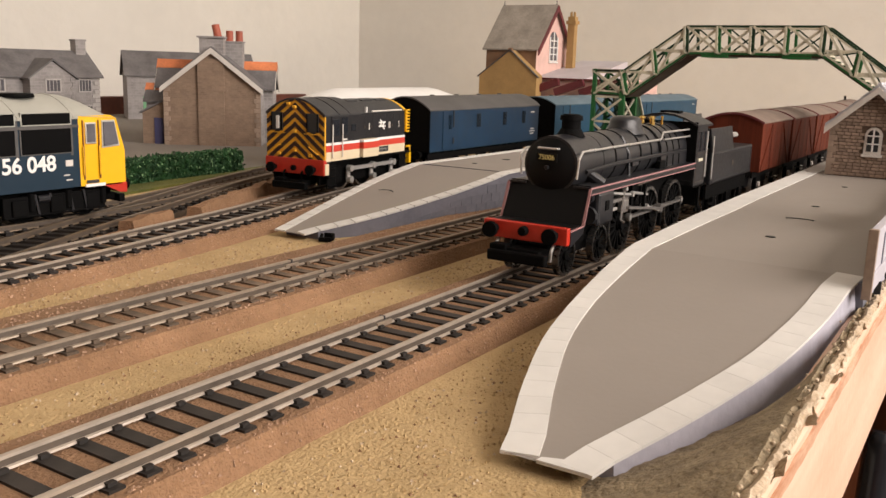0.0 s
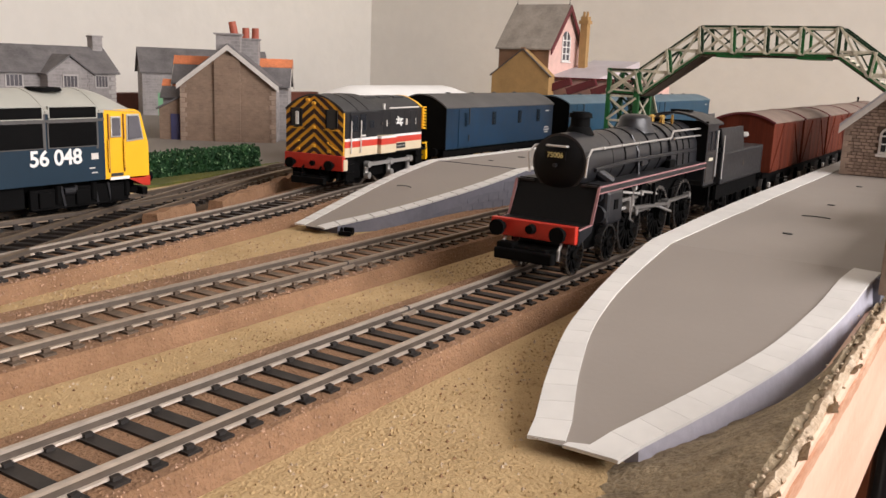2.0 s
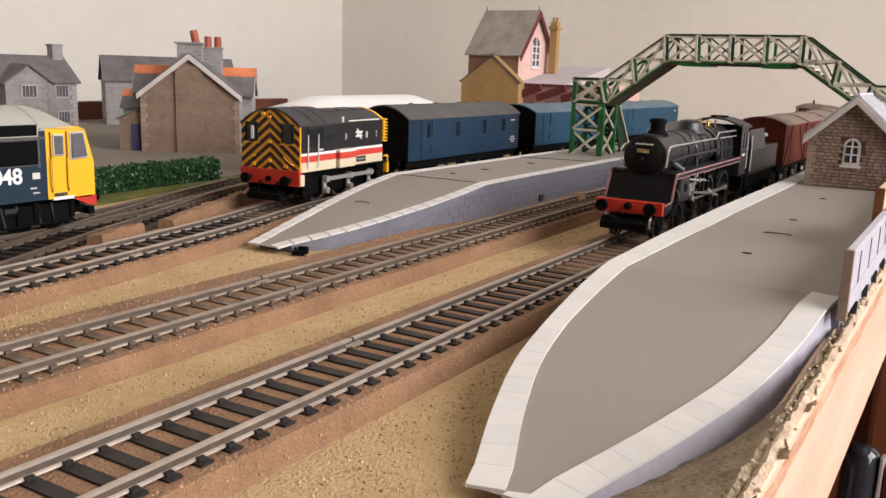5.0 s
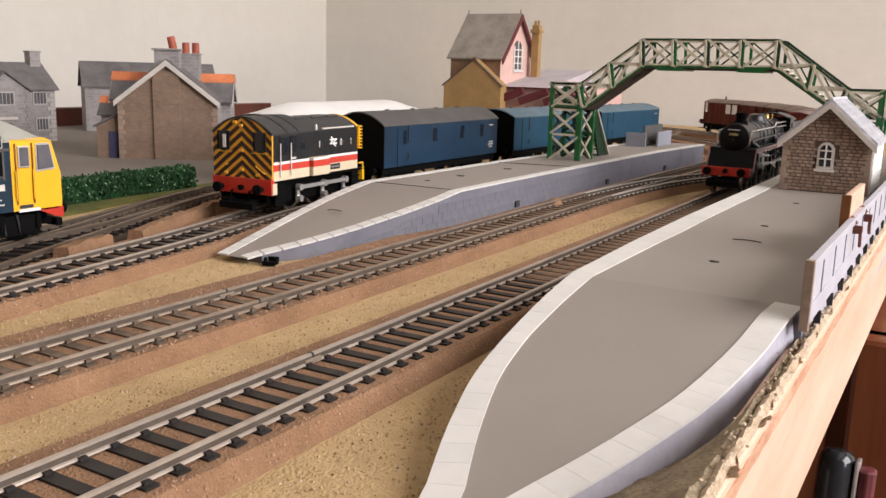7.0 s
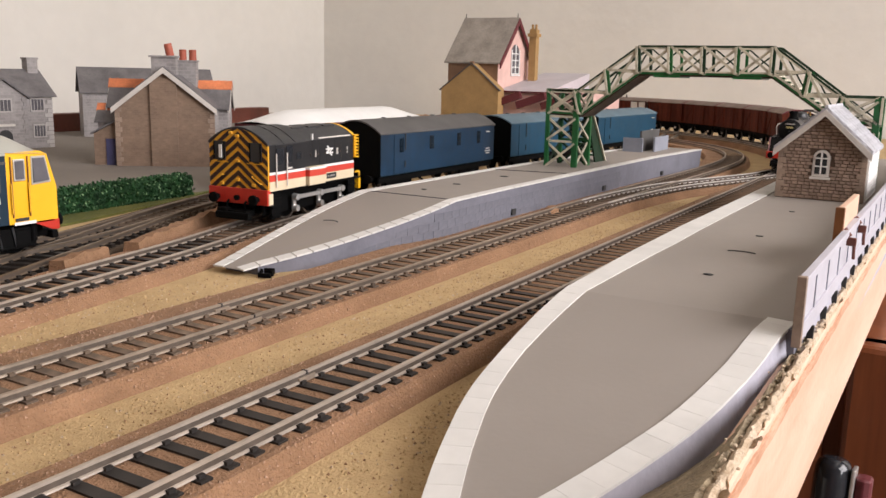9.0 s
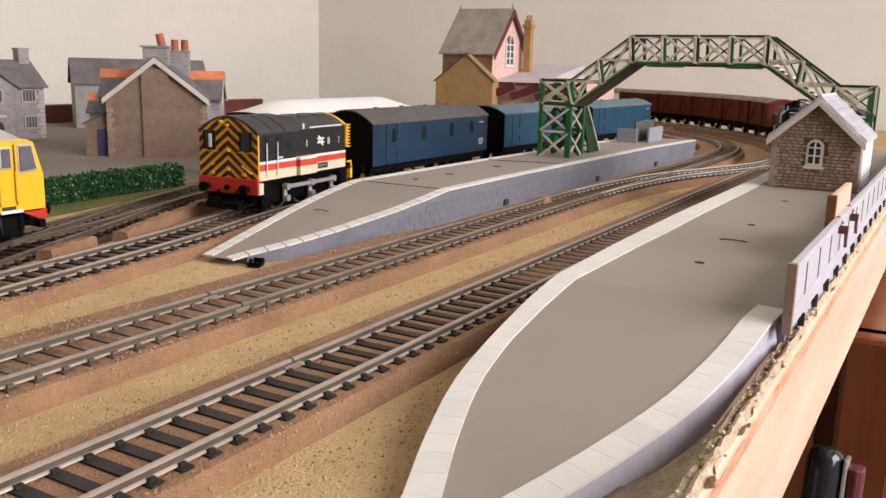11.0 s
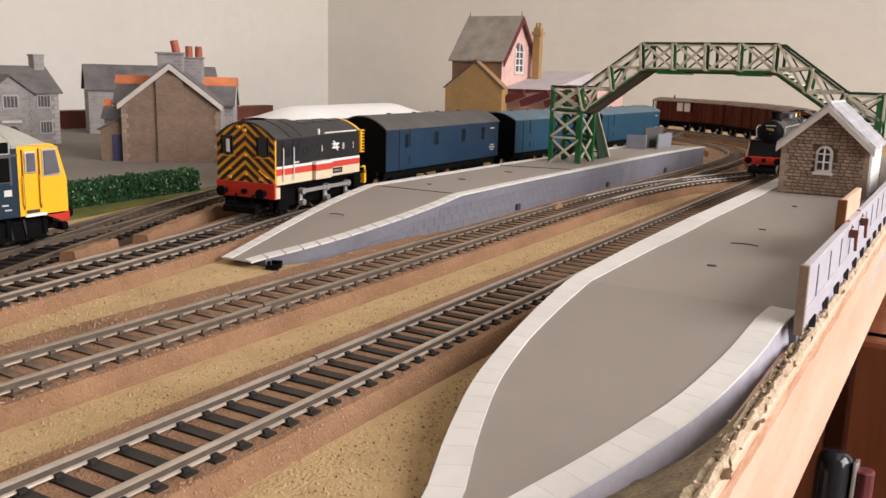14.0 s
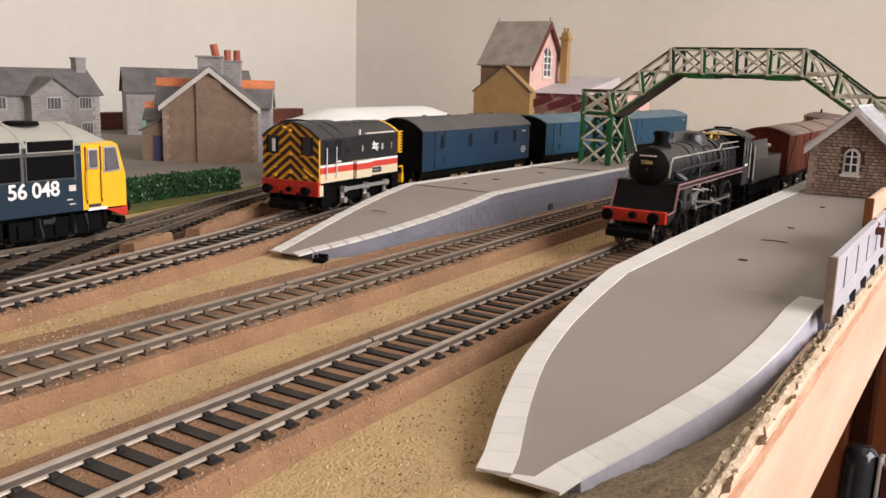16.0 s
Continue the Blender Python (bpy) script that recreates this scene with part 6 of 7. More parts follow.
    part("chimney_pot", arod((0.0412, 0.012, 0.0866), (0.0394, 0.012, 0.0960), 0.0032, 0.0030, n=14), M["chimney_red"], st, "red chimney pot")
    st = part("chimney", abox(0.0445, 0.0585, 0.026, 0.038, 0.060, 0.0832), M["stone_card"], th, "grey stone chimney stack")
    part("chimney_cap", abox(0.0438, 0.0592, 0.0253, 0.0387, 0.0826, 0.0838), M["stone_card"], st)
    for x in (0.0475, 0.0553):
        part("chimney_pot", arod((x, 0.032, 0.0835), (x, 0.032, 0.0922), 0.0030, 0.0028, n=14), M["chimney_red"], st, "red chimney pot")
    # lean-to with a blue door
    part("lean_to", prism(B(), [(-0.0185, 0), (0.0, 0), (0.0, 0.0355), (-0.0185, 0.0255)], "y", 0.006, 0.0138), M["brick_card"], th, "small lean-to")
    part("lean_to_roof", prism(B(), [(-0.0205, 0.0248), (0.0, 0.0358), (0.0, 0.0372), (-0.0205, 0.0262)], "y", 0.004, 0.0145), M["slate"], th)
    # low back wing with its own ridge, beyond the lean-to
    yl = 0.026
    part("wing_wall", prism(B(), [(yl - 0.012, 0), (yl + 0.012, 0), (yl + 0.012, 0.036), (yl, 0.0455), (yl - 0.012, 0.036)], "x", -0.0170, -0.0005), M["stone_card"], th, "low stone wing")
    for q in (-1, 1):
        part("wing_roof", prism(B(), [(yl, 0.0458), (yl + q * 0.0150, 0.0335), (yl + q * 0.0150, 0.0347), (yl, 0.0472)], "x", -0.0190, -0.0005), M["slate"], th)
    part("lean_to_ridge", prism(B(), [(yl, 0.0468), (yl - 0.0050, 0.0422), (yl - 0.0050, 0.0436), (yl, 0.0486), (yl + 0.0050, 0.0436), (yl + 0.0050, 0.0422)], "x", -0.0194, -0.0005), M["terracotta"], th, "orange ridge tiles")
    part("blue_door", abox(-0.0092, -0.0022, 0.0052, 0.0062, 0.0, 0.0215), M["door_blue"], th, "dull blue plank door")
    part("side_wall_pale", abox(Wd - 0.0001, Wd + 0.0004, 0.002, D, 0.0, ze), M["stone_card"], th)


def grey_house():
    th = thing("grey_barn", pose(0.482, 0.716, G, 0, 0, -33), "long grey stone-papered building with a slate roof", "house")
    gable_block(th, 0, 0.140, 0, 0.055, 0.050, 0.074, "x", M["stone_card"], M["slate"], 0.003)
    part("green_door", abox(0.016, 0.032, -0.0006, 0.0004, 0, 0.026), M["door_green"], th, "pale green door")
    for i in range(12):
        w = 0.0065 if i % 2 else 0.0042
        part("quoin", abox(-0.0004, w, -0.0006, 0.0003, 0.0004 + i * 0.0041, 0.0038 + i * 0.0041), M["stone_card"], th)


def stone_cottage():
    th = thing("stone_cottage", pose(0.2673, 0.6456, G, 0, 0, -7), "two-storey grey stone cottage with mullioned windows", "house")
    Wd, D, ze, zr = 0.1165, 0.055, 0.050, 0.071
    x0 = -0.045
    gable_block(th, x0, Wd, 0, D, ze, zr, "x", M["stone_card"], M["slate"], 0.0035)
    # projecting gabled bay
    bx0, bx1, bm_ = 0.0430, 0.0850, 0.0640
    part("bay_wall", prism(B(), [(bx0, 0), (bx1, 0), (bx1, 0.0485), (bm_, 0.063), (bx0, 0.0485)], "y", -0.014, 0.03), M["stone_card"], th, "gabled stone bay")
    for s in (-1, 1):
        part("bay_roof", prism(B(), [(bm_, 0.0635), (bm_ + s * 0.0235, 0.0465), (bm_ + s * 0.0235, 0.0478), (bm_, 0.0652)], "y", -0.0165, 0.030), M["slate"], th)
    window_unit(th, 0.0572, 0.0355, 0.0136, 0.0110, -0.014, 4, 1, "quoin_grey", 0.0008, "cab_glass")
    window_unit(th, 0.0960, 0.0350, 0.0125, 0.0112, 0.0, 4, 1, "quoin_grey", 0.0008, "cab_glass")
    window_unit(th, 0.0975, 0.0110, 0.0115, 0.0112, 0.0, 4, 1, "quoin_grey", 0.0008, "cab_glass")
    window_unit(th, 0.0120, 0.0355, 0.0150, 0.0110, 0.0, 4, 1, "quoin_grey", 0.0008, "cab_glass")
    window_unit(th, 0.0120, 0.0110, 0.0150, 0.0110, 0.0, 4, 1, "quoin_grey", 0.0008, "cab_glass")
    part("doorway", prism(B(), [(0.0575, 0), (0.0705, 0), (0.0705, 0.013)] + arc_pts(0.064, 0.013, 0.0065, 0, 180, 8) + [(0.0575, 0.013)], "y", -0.0146, -0.0138), M["ink"], th, "dark arched doorway")
    part("door_hood", abox(0.0550, 0.0730, -0.0152, -0.0138, 0.0225, 0.0245), M["offwhite"], th)
    for i in range(12):
        w = 0.0075 if i % 2 else 0.0048
        part("quoin", abox(Wd - w, Wd + 0.0004, -0.0006, 0.0003, 0.0004 + i * 0.0041, 0.0038 + i * 0.0041), M["quoin_grey"], th)
        part("quoin", abox(bx1 - w * 0.6, bx1 + 0.0004, -0.0146, -0.0138, 0.0004 + i * 0.0040, 0.0037 + i * 0.0040), M["stone_card"], th)
    st = part("chimney", abox(Wd - 0.0095, Wd + 0.0005, D / 2 - 0.005, D / 2 + 0.005, zr - 0.008, zr + 0.0115), M["stone_card"], th, "square stone chimney")
    part("chimney_cap", abox(Wd - 0.0102, Wd + 0.0012, D / 2 - 0.0057, D / 2 + 0.0057, zr + 0.0108, zr + 0.0126), M["stone_card"], st)


def station_house():
    """The tall pink and tan building beyond the vans; its long roof runs along y."""
    th = thing("station_house", None, "tall pink card station house with slate roof and tan annexe", "house")
    x0, x1, y0, y1 = 0.80, 0.889, 0.376, 0.444
    ze, zr, xm = 0.0865, 0.136, 0.8445
    part("wall", prism(B(), [(x0, G), (x1, G), (x1, ze), (xm, zr), (x0, ze)], "y", y0, y1), M["pink"], th, "pale pink papered wall")
    part("front_wall", abox(x0 - 0.0008, x0, y0, y1, 0.045, ze), M["brown_card"], th, "brown front wall")
    k = (zr - ze) / (xm - x0)
    for s, xe in ((-1, x0), (1, x1)):
        part("roof_slope", prism(B(), [(xm, zr + 0.0004), (xe + s * 0.004, ze - k * 0.004 + 0.0004), (xe + s * 0.004, ze - k * 0.004 + 0.0022), (xm, zr + 0.0028)], "y", y0 - 0.004, y1 + 0.004), M["roof_card"], th, "weathered brown-grey roof")
        part("bargeboard", prism(B(), [(xm, zr - 0.0052), (xe + s * 0.004, ze - k * 0.004 - 0.0052), (xe + s * 0.004, ze - k * 0.004 + 0.0016), (xm, zr + 0.0020)], "y", y0 - 0.0056, y0 - 0.0040), M["maroon"], th, "maroon bargeboard")
    for y in (y0 - 0.002, y1 + 0.002):
        part("finial", arod((xm, y, zr), (xm, y, zr + 0.0075), 0.0007, 0.0004), M["ink"], th)
    wf = part("window", prism(B(), [(xm - 0.0105, 0.072), (xm + 0.0105, 0.072), (xm + 0.0105, 0.096)] + arc_pts(xm, 0.096, 0.0105, 0, 180, 8)[1:-1] + [(xm - 0.0105, 0.096)], "y", y0 - 0.0006, y0 + 0.0004), M["cab_glass"], th, "grey arched window with white bars")
    for a in (-0.0105, 0.0, 0.0105):
        part("glazing_bar", abox(xm + a - 0.0008, xm + a + 0.0008, y0 - 0.0014, y0 - 0.0004, 0.0712, 0.100 if a else 0.106), M["white"], wf)
    for z in (0.0715, 0.0795, 0.0875, 0.0955):
        part("glazing_bar", abox(xm - 0.0112, xm + 0.0112, y0 - 0.0012, y0 - 0.0004, z - 0.0006, z + 0.0006), M["white"], wf)
    part("window_ledge", abox(xm - 0.0125, xm + 0.0125, y0 - 0.0022, y0 - 0.0002, 0.0690, 0.0706), M["white"], wf)
    # tan annexe with its gable to the tracks
    part("annexe", prism(B(), [(0.3665, G), (0.4440, G), (0.4440, 0.0520), (0.4028, 0.0825), (0.3665, 0.0530)], "x", 0.784, x0 - 0.0008), M["tan"], th, "plain tan card annexe")
    for a, b in (((0.4028, 0.0828), (0.4465, 0.0505)), ((0.4028, 0.0828), (0.3640, 0.0513))):
        part("annexe_roof", beam(B(), (0.7842, *a), (0.7842, *b), 0.0010, 0.0030, (1, 0, 0)), M["roof_grey"], th, "thin dark roof edge")
    part("annexe_finial", abox(0.7832, 0.7862, 0.4000, 0.4056, 0.0800, 0.0850, 0.0006), M["brown_card"], th)
    # low pink range with a pale roof and maroon awning boards
    part("low_range", abox(x0 + 0.004, 0.93, 0.270, y0 - 0.0002, G, 0.0515), M["pink"], th, "low pink range")
    part("low_roof", prism(B(), [(x0 + 0.001, 0.0517), (0.932, 0.0740), (0.932, 0.0517)], "y", 0.312, y0 - 0.0004), M["lavender"], th, "pale lavender sloping roof")
    part("low_eave", abox(x0, x0 + 0.004, 0.269, y0 - 0.0006, 0.0500, 0.0516), M["maroon"], th)
    for i in range(3):
        y = 0.379 - i * 0.0315
        part("canopy_slat", beam(B(), (x0 - 0.004, y, 0.0352), (x0 - 0.004, y - 0.036, 0.0475), 0.0085, 0.0050, (1, 0, 0)), M["maroon"], th, "maroon awning board")
    st = part("chimney", abox(0.869, 0.878, 0.3600, 0.3692, 0.052, 0.126), M["tan"], th, "tall tan chimney")
    part("chimney_cap", abox(0.8675, 0.8795, 0.3582, 0.3710, 0.117, 0.121), M["tan"], st)
    for y in (0.3615, 0.3660):
        part("chimney_pot", arod((0.8735, y + 0.001, 0.126), (0.8735, y + 0.001, 0.132), 0.0018, 0.0015), M["tan"], st)


platform_hut()
brick_house()
grey_house()
stone_cottage()
station_house()


# ---- coaches and wagons in the far siding ----
def far_coach():
    th = thing("coach", pose(0.262, 0.268, -0.0006, 0, 0, 1.5), "dark coach with a plain white roof in the far siding", "coach")
    W, L = 0.0165, 0.182
    part("body", abox(0.001, L, -W, W, 0.011, 0.037), M["maroon"], th, "dark red side")
    rows = []
    bm = B()
    for i in range(21):
        x = L * i / 20
        k = min(1.0, 0.25 + i * 0.22, 0.25 + (20 - i) * 0.22)
        rows.append([bm.verts.new((x, y, 0.0365 + (z - 0.0365) * k)) for y, z in arch(W + 0.0006, 0.0370, 0.0085, 12)])
    for a, b in zip(rows, rows[1:]):
        for i in range(len(a) - 1):
            bm.faces.new((a[i], a[i + 1], b[i + 1], b[i]))
    part("roof", bm, M["coach_white"], th, "smooth white domed roof", True)
    for i in range(8):
        part("window", abox(0.012 + i * 0.02, 0.025 + i * 0.02, -W - 0.0003, -W + 0.0002, 0.024, 0.033), M["glass"], th)
    part("underframe", abox(0.004, L - 0.004, -0.012, 0.012, 0.004, 0.011), M["black_matt"], th)
    for x in (0.02, 0.038, L - 0.038, L - 0.02):
        for s in (-1, 1):
            wheel(th, x, s * 0.0083, 0.0065)


def far_wagon():
    th = thing("open_wagon", pose(0.447, 0.273, 0.0), "open wagon heaped with brown load", "wagon")
    part("body", abox(0, 0.075, -0.0155, 0.0155, 0.011, 0.030, 0.0005), M["wood"], th, "brown sides")
    bm = B()
    rng = random.Random(9)
    for _ in range(170):
        bmesh.ops.create_icosphere(bm, subdivisions=1, radius=rng.uniform(0.0015, 0.0035), matrix=Matrix.Translation((rng.uniform(0.004, 0.071), rng.uniform(-0.012, 0.012), rng.uniform(0.026, 0.0335))) @ Euler((rng.random() * 3, rng.random() * 3, 0)).to_matrix().to_4x4())
    tagged(part("load", bm, M["cork"], th, "heap of brown lumps"), kind="stuff")
    part("underframe", abox(0.003, 0.072, -0.011, 0.011, 0.005, 0.011), M["black_matt"], th)
    for x in (0.017, 0.058):
        for s in (-1, 1):
            wheel(th, x, s * 0.0083, 0.0062)


far_coach()
far_wagon()


# ---- scenery and fittings ----
def hedge():
    th = thing("hedge", None, "clipped dark green hedge flecked with pale leaves", "hedge")
    rng = random.Random(21)
    a, b = Vector((0.085, 0.2905, G)), Vector((0.2335, 0.300, G))
    for nm, mt, n in (("foliage", M["leaf"], 5200), ("pale_leaves", M["leaf_light"], 620)):
        verts, faces = [], []
        for _ in range(n):
            u = rng.random()
            h = 0.0132 + 0.0012 * noise.noise((u * 30, 1, 0))
            w = 0.0062 + 0.0012 * noise.noise((u * 30, 5, 0))
            face = rng.random()
            if face < 0.45:
                off, z = -w, rng.uniform(0, h)
            elif face < 0.75:
                off, z = rng.uniform(-w, w), h
            elif face < 0.85:
                off, z = w, rng.uniform(0, h)
            else:
                off, z = rng.uniform(-w, w), rng.uniform(0, h)
                u = 1.0 if rng.random() < 0.7 else u
            c = a.lerp(b, u) + Vector((0, off, z)) + Vector((rng.gauss(0, 0.0006), rng.gauss(0, 0.0006), rng.gauss(0, 0.0006)))
            r = rng.uniform(0.0007, 0.0015) * (0.7 if nm == "pale_leaves" else 1)
            e = Euler((rng.uniform(0, 6), rng.uniform(0, 6), rng.uniform(0, 6))).to_matrix()
            k = len(verts)
            if nm == "pale_leaves":
                c += Vector((0, -0.0006, 0.0003))
            verts += [c + e @ Vector(q) * r for q in ((-1, 0, 0), (0, -0.6, 0.25), (1, 0, 0), (0, 0.6, 0.25))]
            faces.append((k, k + 1, k + 2, k + 3))
        me = bpy.data.meshes.new(nm)
        me.from_pydata(verts, [], faces)
        me.materials.append(mt)
        ob = new(nm, me)
        ob.parent = th
        tagged(ob, kind="stuff")
    bm = B()
    core = [a.lerp(b, i / 30) for i in range(31)]
    sweep(bm, core, [(-0.0055, -0.001), (0.0055, -0.001), (0.0050, 0.0120), (-0.0050, 0.0120)])
    part("core", bm, M["leaf"], th, "dense dark inner growth")


hedge()


def fence():
    """A white panelled fence along the platform's back edge."""
    th = thing("platform_fence", None, "white panelled platform fence along the back edge", "fence")
    y, x0, x1 = -0.0848, 0.0635, 0.56
    zb, zt = 0.0100, 0.0260
    part("panel", abox(x0, x1, y - 0.0004, y + 0.0004, zb, zt - 0.001), M["fence_white"], th, "white painted panel")
    part("top_rail", abox(x0, x1, y - 0.0010, y + 0.0010, zt - 0.0022, zt, 0.0002), M["fence_white"], th)
    part("lower_rail", abox(x0, x1, y - 0.0009, y + 0.0010, 0.0104, 0.0148, 0.0002), M["fence_white"], th)
    # brown on the end post stands in for shade on its west face
    part("end_post", abox(x0 - 0.0009, x0 + 0.0009, y - 0.0010, y + 0.0012, zb - 0.001, zt + 0.0003, 0.0002), M["quoin"], th, "end post in the brown of its shaded face")
    x = x0 + 0.019
    while x < x1:
        part("batten", abox(x - 0.0003, x + 0.0003, y - 0.0007, y + 0.0010, 0.0146, zt - 0.002), M["grey_card"], th, "grey dividing strip")
        part("foot", abox(x - 0.0006, x + 0.0006, y - 0.0012, y + 0.0004, -0.004, zb), M["ink"], th)
        x += 0.0225
    part("base_strip", abox(x0 + 0.004, x1, -0.0838, -0.0795, G, zb + 0.002), M["wall_card"], th, "lavender grey card base")


fence()


def bench_board(x):
    th = thing("wooden_bench", pose(x, -0.0850, -0.0026), "tan wooden bench back on brown brackets against the fence", "bench", "benches along the fence")
    part("back_board", abox(0, 0.042, 0.0012, 0.0032, 0.0245, 0.0355, 0.0003), M["pine"], th, "tan wooden board")
    part("board_end", abox(-0.0012, 0.0002, 0.0008, 0.0036, 0.0240, 0.0358, 0.0003), M["wood"], th, "brown end grain")
    for a in (0.003, 0.032):
        bm = B()
        rod(bm, (a, -0.0006, 0.0262), (a, 0.0012, 0.0285), 0.0013)
        box(bm, a - 0.0007, a + 0.0007, -0.0030, 0.0008, 0.0236, 0.0262, 0.0003)
        rod(bm, (a, -0.0026, 0.0195), (a, -0.0024, 0.0240), 0.0005)
        part("bracket", bm, M["skirting"], th, "dark brown bracket")


bench_board(0.142)


def platform_mark(x, y, r, arc, rz):
    """A shallow pressed mark in the platform surface."""
    bm = B()
    if arc:
        sweep(bm, [Vector((*p, 0)) for p in arc_pts(0, 0, r, -38, 38, 10)], [(-0.00028, -0.0001), (0.00028, -0.0001), (0.00028, 0.00015), (-0.00028, 0.00015)])
    else:
        rod(bm, (0, 0, -0.0001), (0, 0, 0.00012), r, n=18)
        bmesh.ops.scale(bm, vec=(0.7, 1, 1), verts=bm.verts[:])
    ob = solo("surface_mark", bm, M["ink"], "small dark pressed mark in the platform surface", "mark", "marks on the platforms")
    ob.matrix_basis = pose(x, y, P + 0.0008, 0, 0, rz)


for x, y, r, arc, rz in ((0.114, -0.051, 0.0015, False, 0), (0.1505, -0.0515, 0.0075, True, 0), (0.194, -0.050, 0.0014, False, 0), (0.270, -0.049, 0.0013, False, 0), (0.255, 0.118, 0.0022, False, 0), (0.305, 0.115, 0.0025, False, 0), (0.225, 0.120, 0.0014, False, 0)):
    platform_mark(x, y, r, arc, rz)
bm = B()
sweep(bm, [Vector((*p, 0)) for p in arc_pts(0, 0, 0.006, -40, 40, 8)], [(-0.00025, -0.0001), (0.00025, -0.0001), (0.00025, 0.00015), (-0.00025, 0.00015)])
ob = solo("surface_mark", bm, M["ink"], "curved dark mark on the ramp surface", "mark", "marks on the platforms")
ob.matrix_basis = pose(0.147, 0.1225, z2(0.153) + 0.0009, 0, -9.5, 0)
bm = B()
beam(bm, (0.345, 0.0930, P + 0.0008), (0.335, 0.1360, P + 0.0008), 0.0006, 0.0003)
solo("platform_joint", bm, M["ink"], "dark joint across the island platform", "joint", kind="structure")
bm = B()
beam(bm, (0.2025, 0.0930, P + 0.0008), (0.202, 0.1365, P + 0.0008), 0.0003, 0.0003)
solo("platform_joint_two", bm, M["edge_grey"], "faint joint across the top of the ramp", "joint", kind="structure")


def platform_screen():
    th = thing("grey_shelter", pose(0.5470, 0.1070, P + 0.0006) @ Matrix.Diagonal((1.15, 1.15, 1.1, 1)), "bare grey card shelter screens on the island platform", "shelter")
    part("screen", abox(-0.0135, -0.0122, 0.0002, 0.0142, 0, 0.0100), M["grey_card"], th)
    part("screen", abox(-0.0015, 0.0300, -0.0048, -0.0036, 0, 0.0105), M["grey_card"], th)
    # darker grey than the other screens paints the shade inside the shelter
    part("tall_screen", abox(-0.0075, 0.0330, 0.0030, 0.0042, 0, 0.0148), M["roof_grey"], th, "taller inner screen, its grey darkened for shade")
    part("link_screen", abox(-0.0122, -0.0075, 0.0018, 0.0028, 0, 0.0100), M["grey_card"], th)


platform_screen()


def loose_coupling():
    th = thing("loose_coupling", pose(0.0985, 0.112, G + 0.0004, 0, 0, 20) @ Matrix.Diagonal((0.72, 0.72, 0.72, 1)), "small black plastic fitting lying on the sand", "fitting")
    bm = B()
    box(bm, -0.0042, 0.0042, -0.0022, 0.0022, 0.0, 0.0014, 0.0003)
    box(bm, -0.0044, -0.0028, -0.0036, 0.0036, 0.0, 0.0024, 0.0003)
    box(bm, 0.0028, 0.0042, -0.003, 0.003, 0.0008, 0.0036, 0.0003)
    part("frame", bm, M["black_matt"], th)
    for y in (-0.0032, 0.0032):
        part("wheel", arod((0.0, y - 0.0004, 0.0020), (0.0, y + 0.0004, 0.0020), 0.0019, n=12), M["black_matt"], th)


loose_coupling()
# square drain holes along the island platform's wall
for x in (0.262, 0.392, 0.51):
    y = p2_right(x)
    solo("wall_socket", abox(x, x + 0.0045, y - 0.0006, y + 0.0018, -0.002, 0.0012), M["ink"], "small dark square opening in the platform wall", "opening", "openings in the platform wall")
bm = B()
bmesh.ops.create_icosphere(bm, subdivisions=2, radius=0.0075, matrix=pose(0.292, 0.0790, G + 0.0035) @ Matrix.Diagonal((1.2, 0.6, 0.7, 1)))
for v in bm.verts:
    v.co += v.normal * 0.0014 * noise.noise(v.co * 260)
solo("cork_lump", bm, M["cork"], "rough brown cork lump against the platform", "lump", smooth=True)

# rough loose cork strips beside the yard tracks
for nm, pts in (("cork_strip", ((0.085, 0.172), (0.12, 0.187), (0.16, 0.204), (0.205, 0.219))), ("cork_strip", ((0.046, 0.1655), (0.058, 0.1695), (0.072, 0.1735)))):
    pth = spline(pts, 0.003)
    bm = B()
    sweep(bm, pth, [(-0.0045, G - 0.001), (0.0045, G - 0.001), (0.0032, 0.0005), (-0.0030, 0.0012)])
    for v in bm.verts:
        v.co += Vector((0, 0.0007 * noise.noise(v.co * 340), 0.0015 * noise.noise(v.co * 220)))
    solo(nm, bm, M["cork"], "ragged strip of brown cork beside the siding", "cork strip", "loose cork strips")


# ---- paved yard, grass and edges of the board ----
bm = B()
prism(bm, [(0.02, 0.302), (0.25, 0.302), (0.33, 0.318), (0.60, 0.318), (0.98, 0.33), (0.98, 0.795), (-0.2, 0.795), (-0.2, 0.302)], "z", G - 0.0005, G + 0.0008)
solo("yard_paving", bm, M["tarmac"], "smooth grey-brown yard surface", "paving", kind="structure")
bm = B()
pg = [(-0.12, 0.236)] + [(0.02 + 0.02 * i, 0.240 + 0.0047 * i + 0.002 * noise.noise((i * 0.7, 0, 0))) for i in range(11)] + [(0.26, 0.301), (-0.12, 0.301)]
prism(bm, pg, "z", G - 0.0004, G + 0.0012)
solo("grass_verge", bm, M["grass"], "yellow-green flock verge below the hedge", "grass", kind="structure")
bm = B()
box(bm, -0.62, 0.87, 0.796, 0.812, G - 0.03, 0.0135, 0.001)
solo("back_rail", bm, M["skirting"], "dark red-brown wooden rail along the board's back", "rail", kind="structure")
n = 120
xs_f = [-0.62 + 1.9 * i / n for i in range(n + 1)]
bm = B()
rows = []
for x in xs_f:
    e, zt = front_edge(x), lip_z(x) - 0.0012
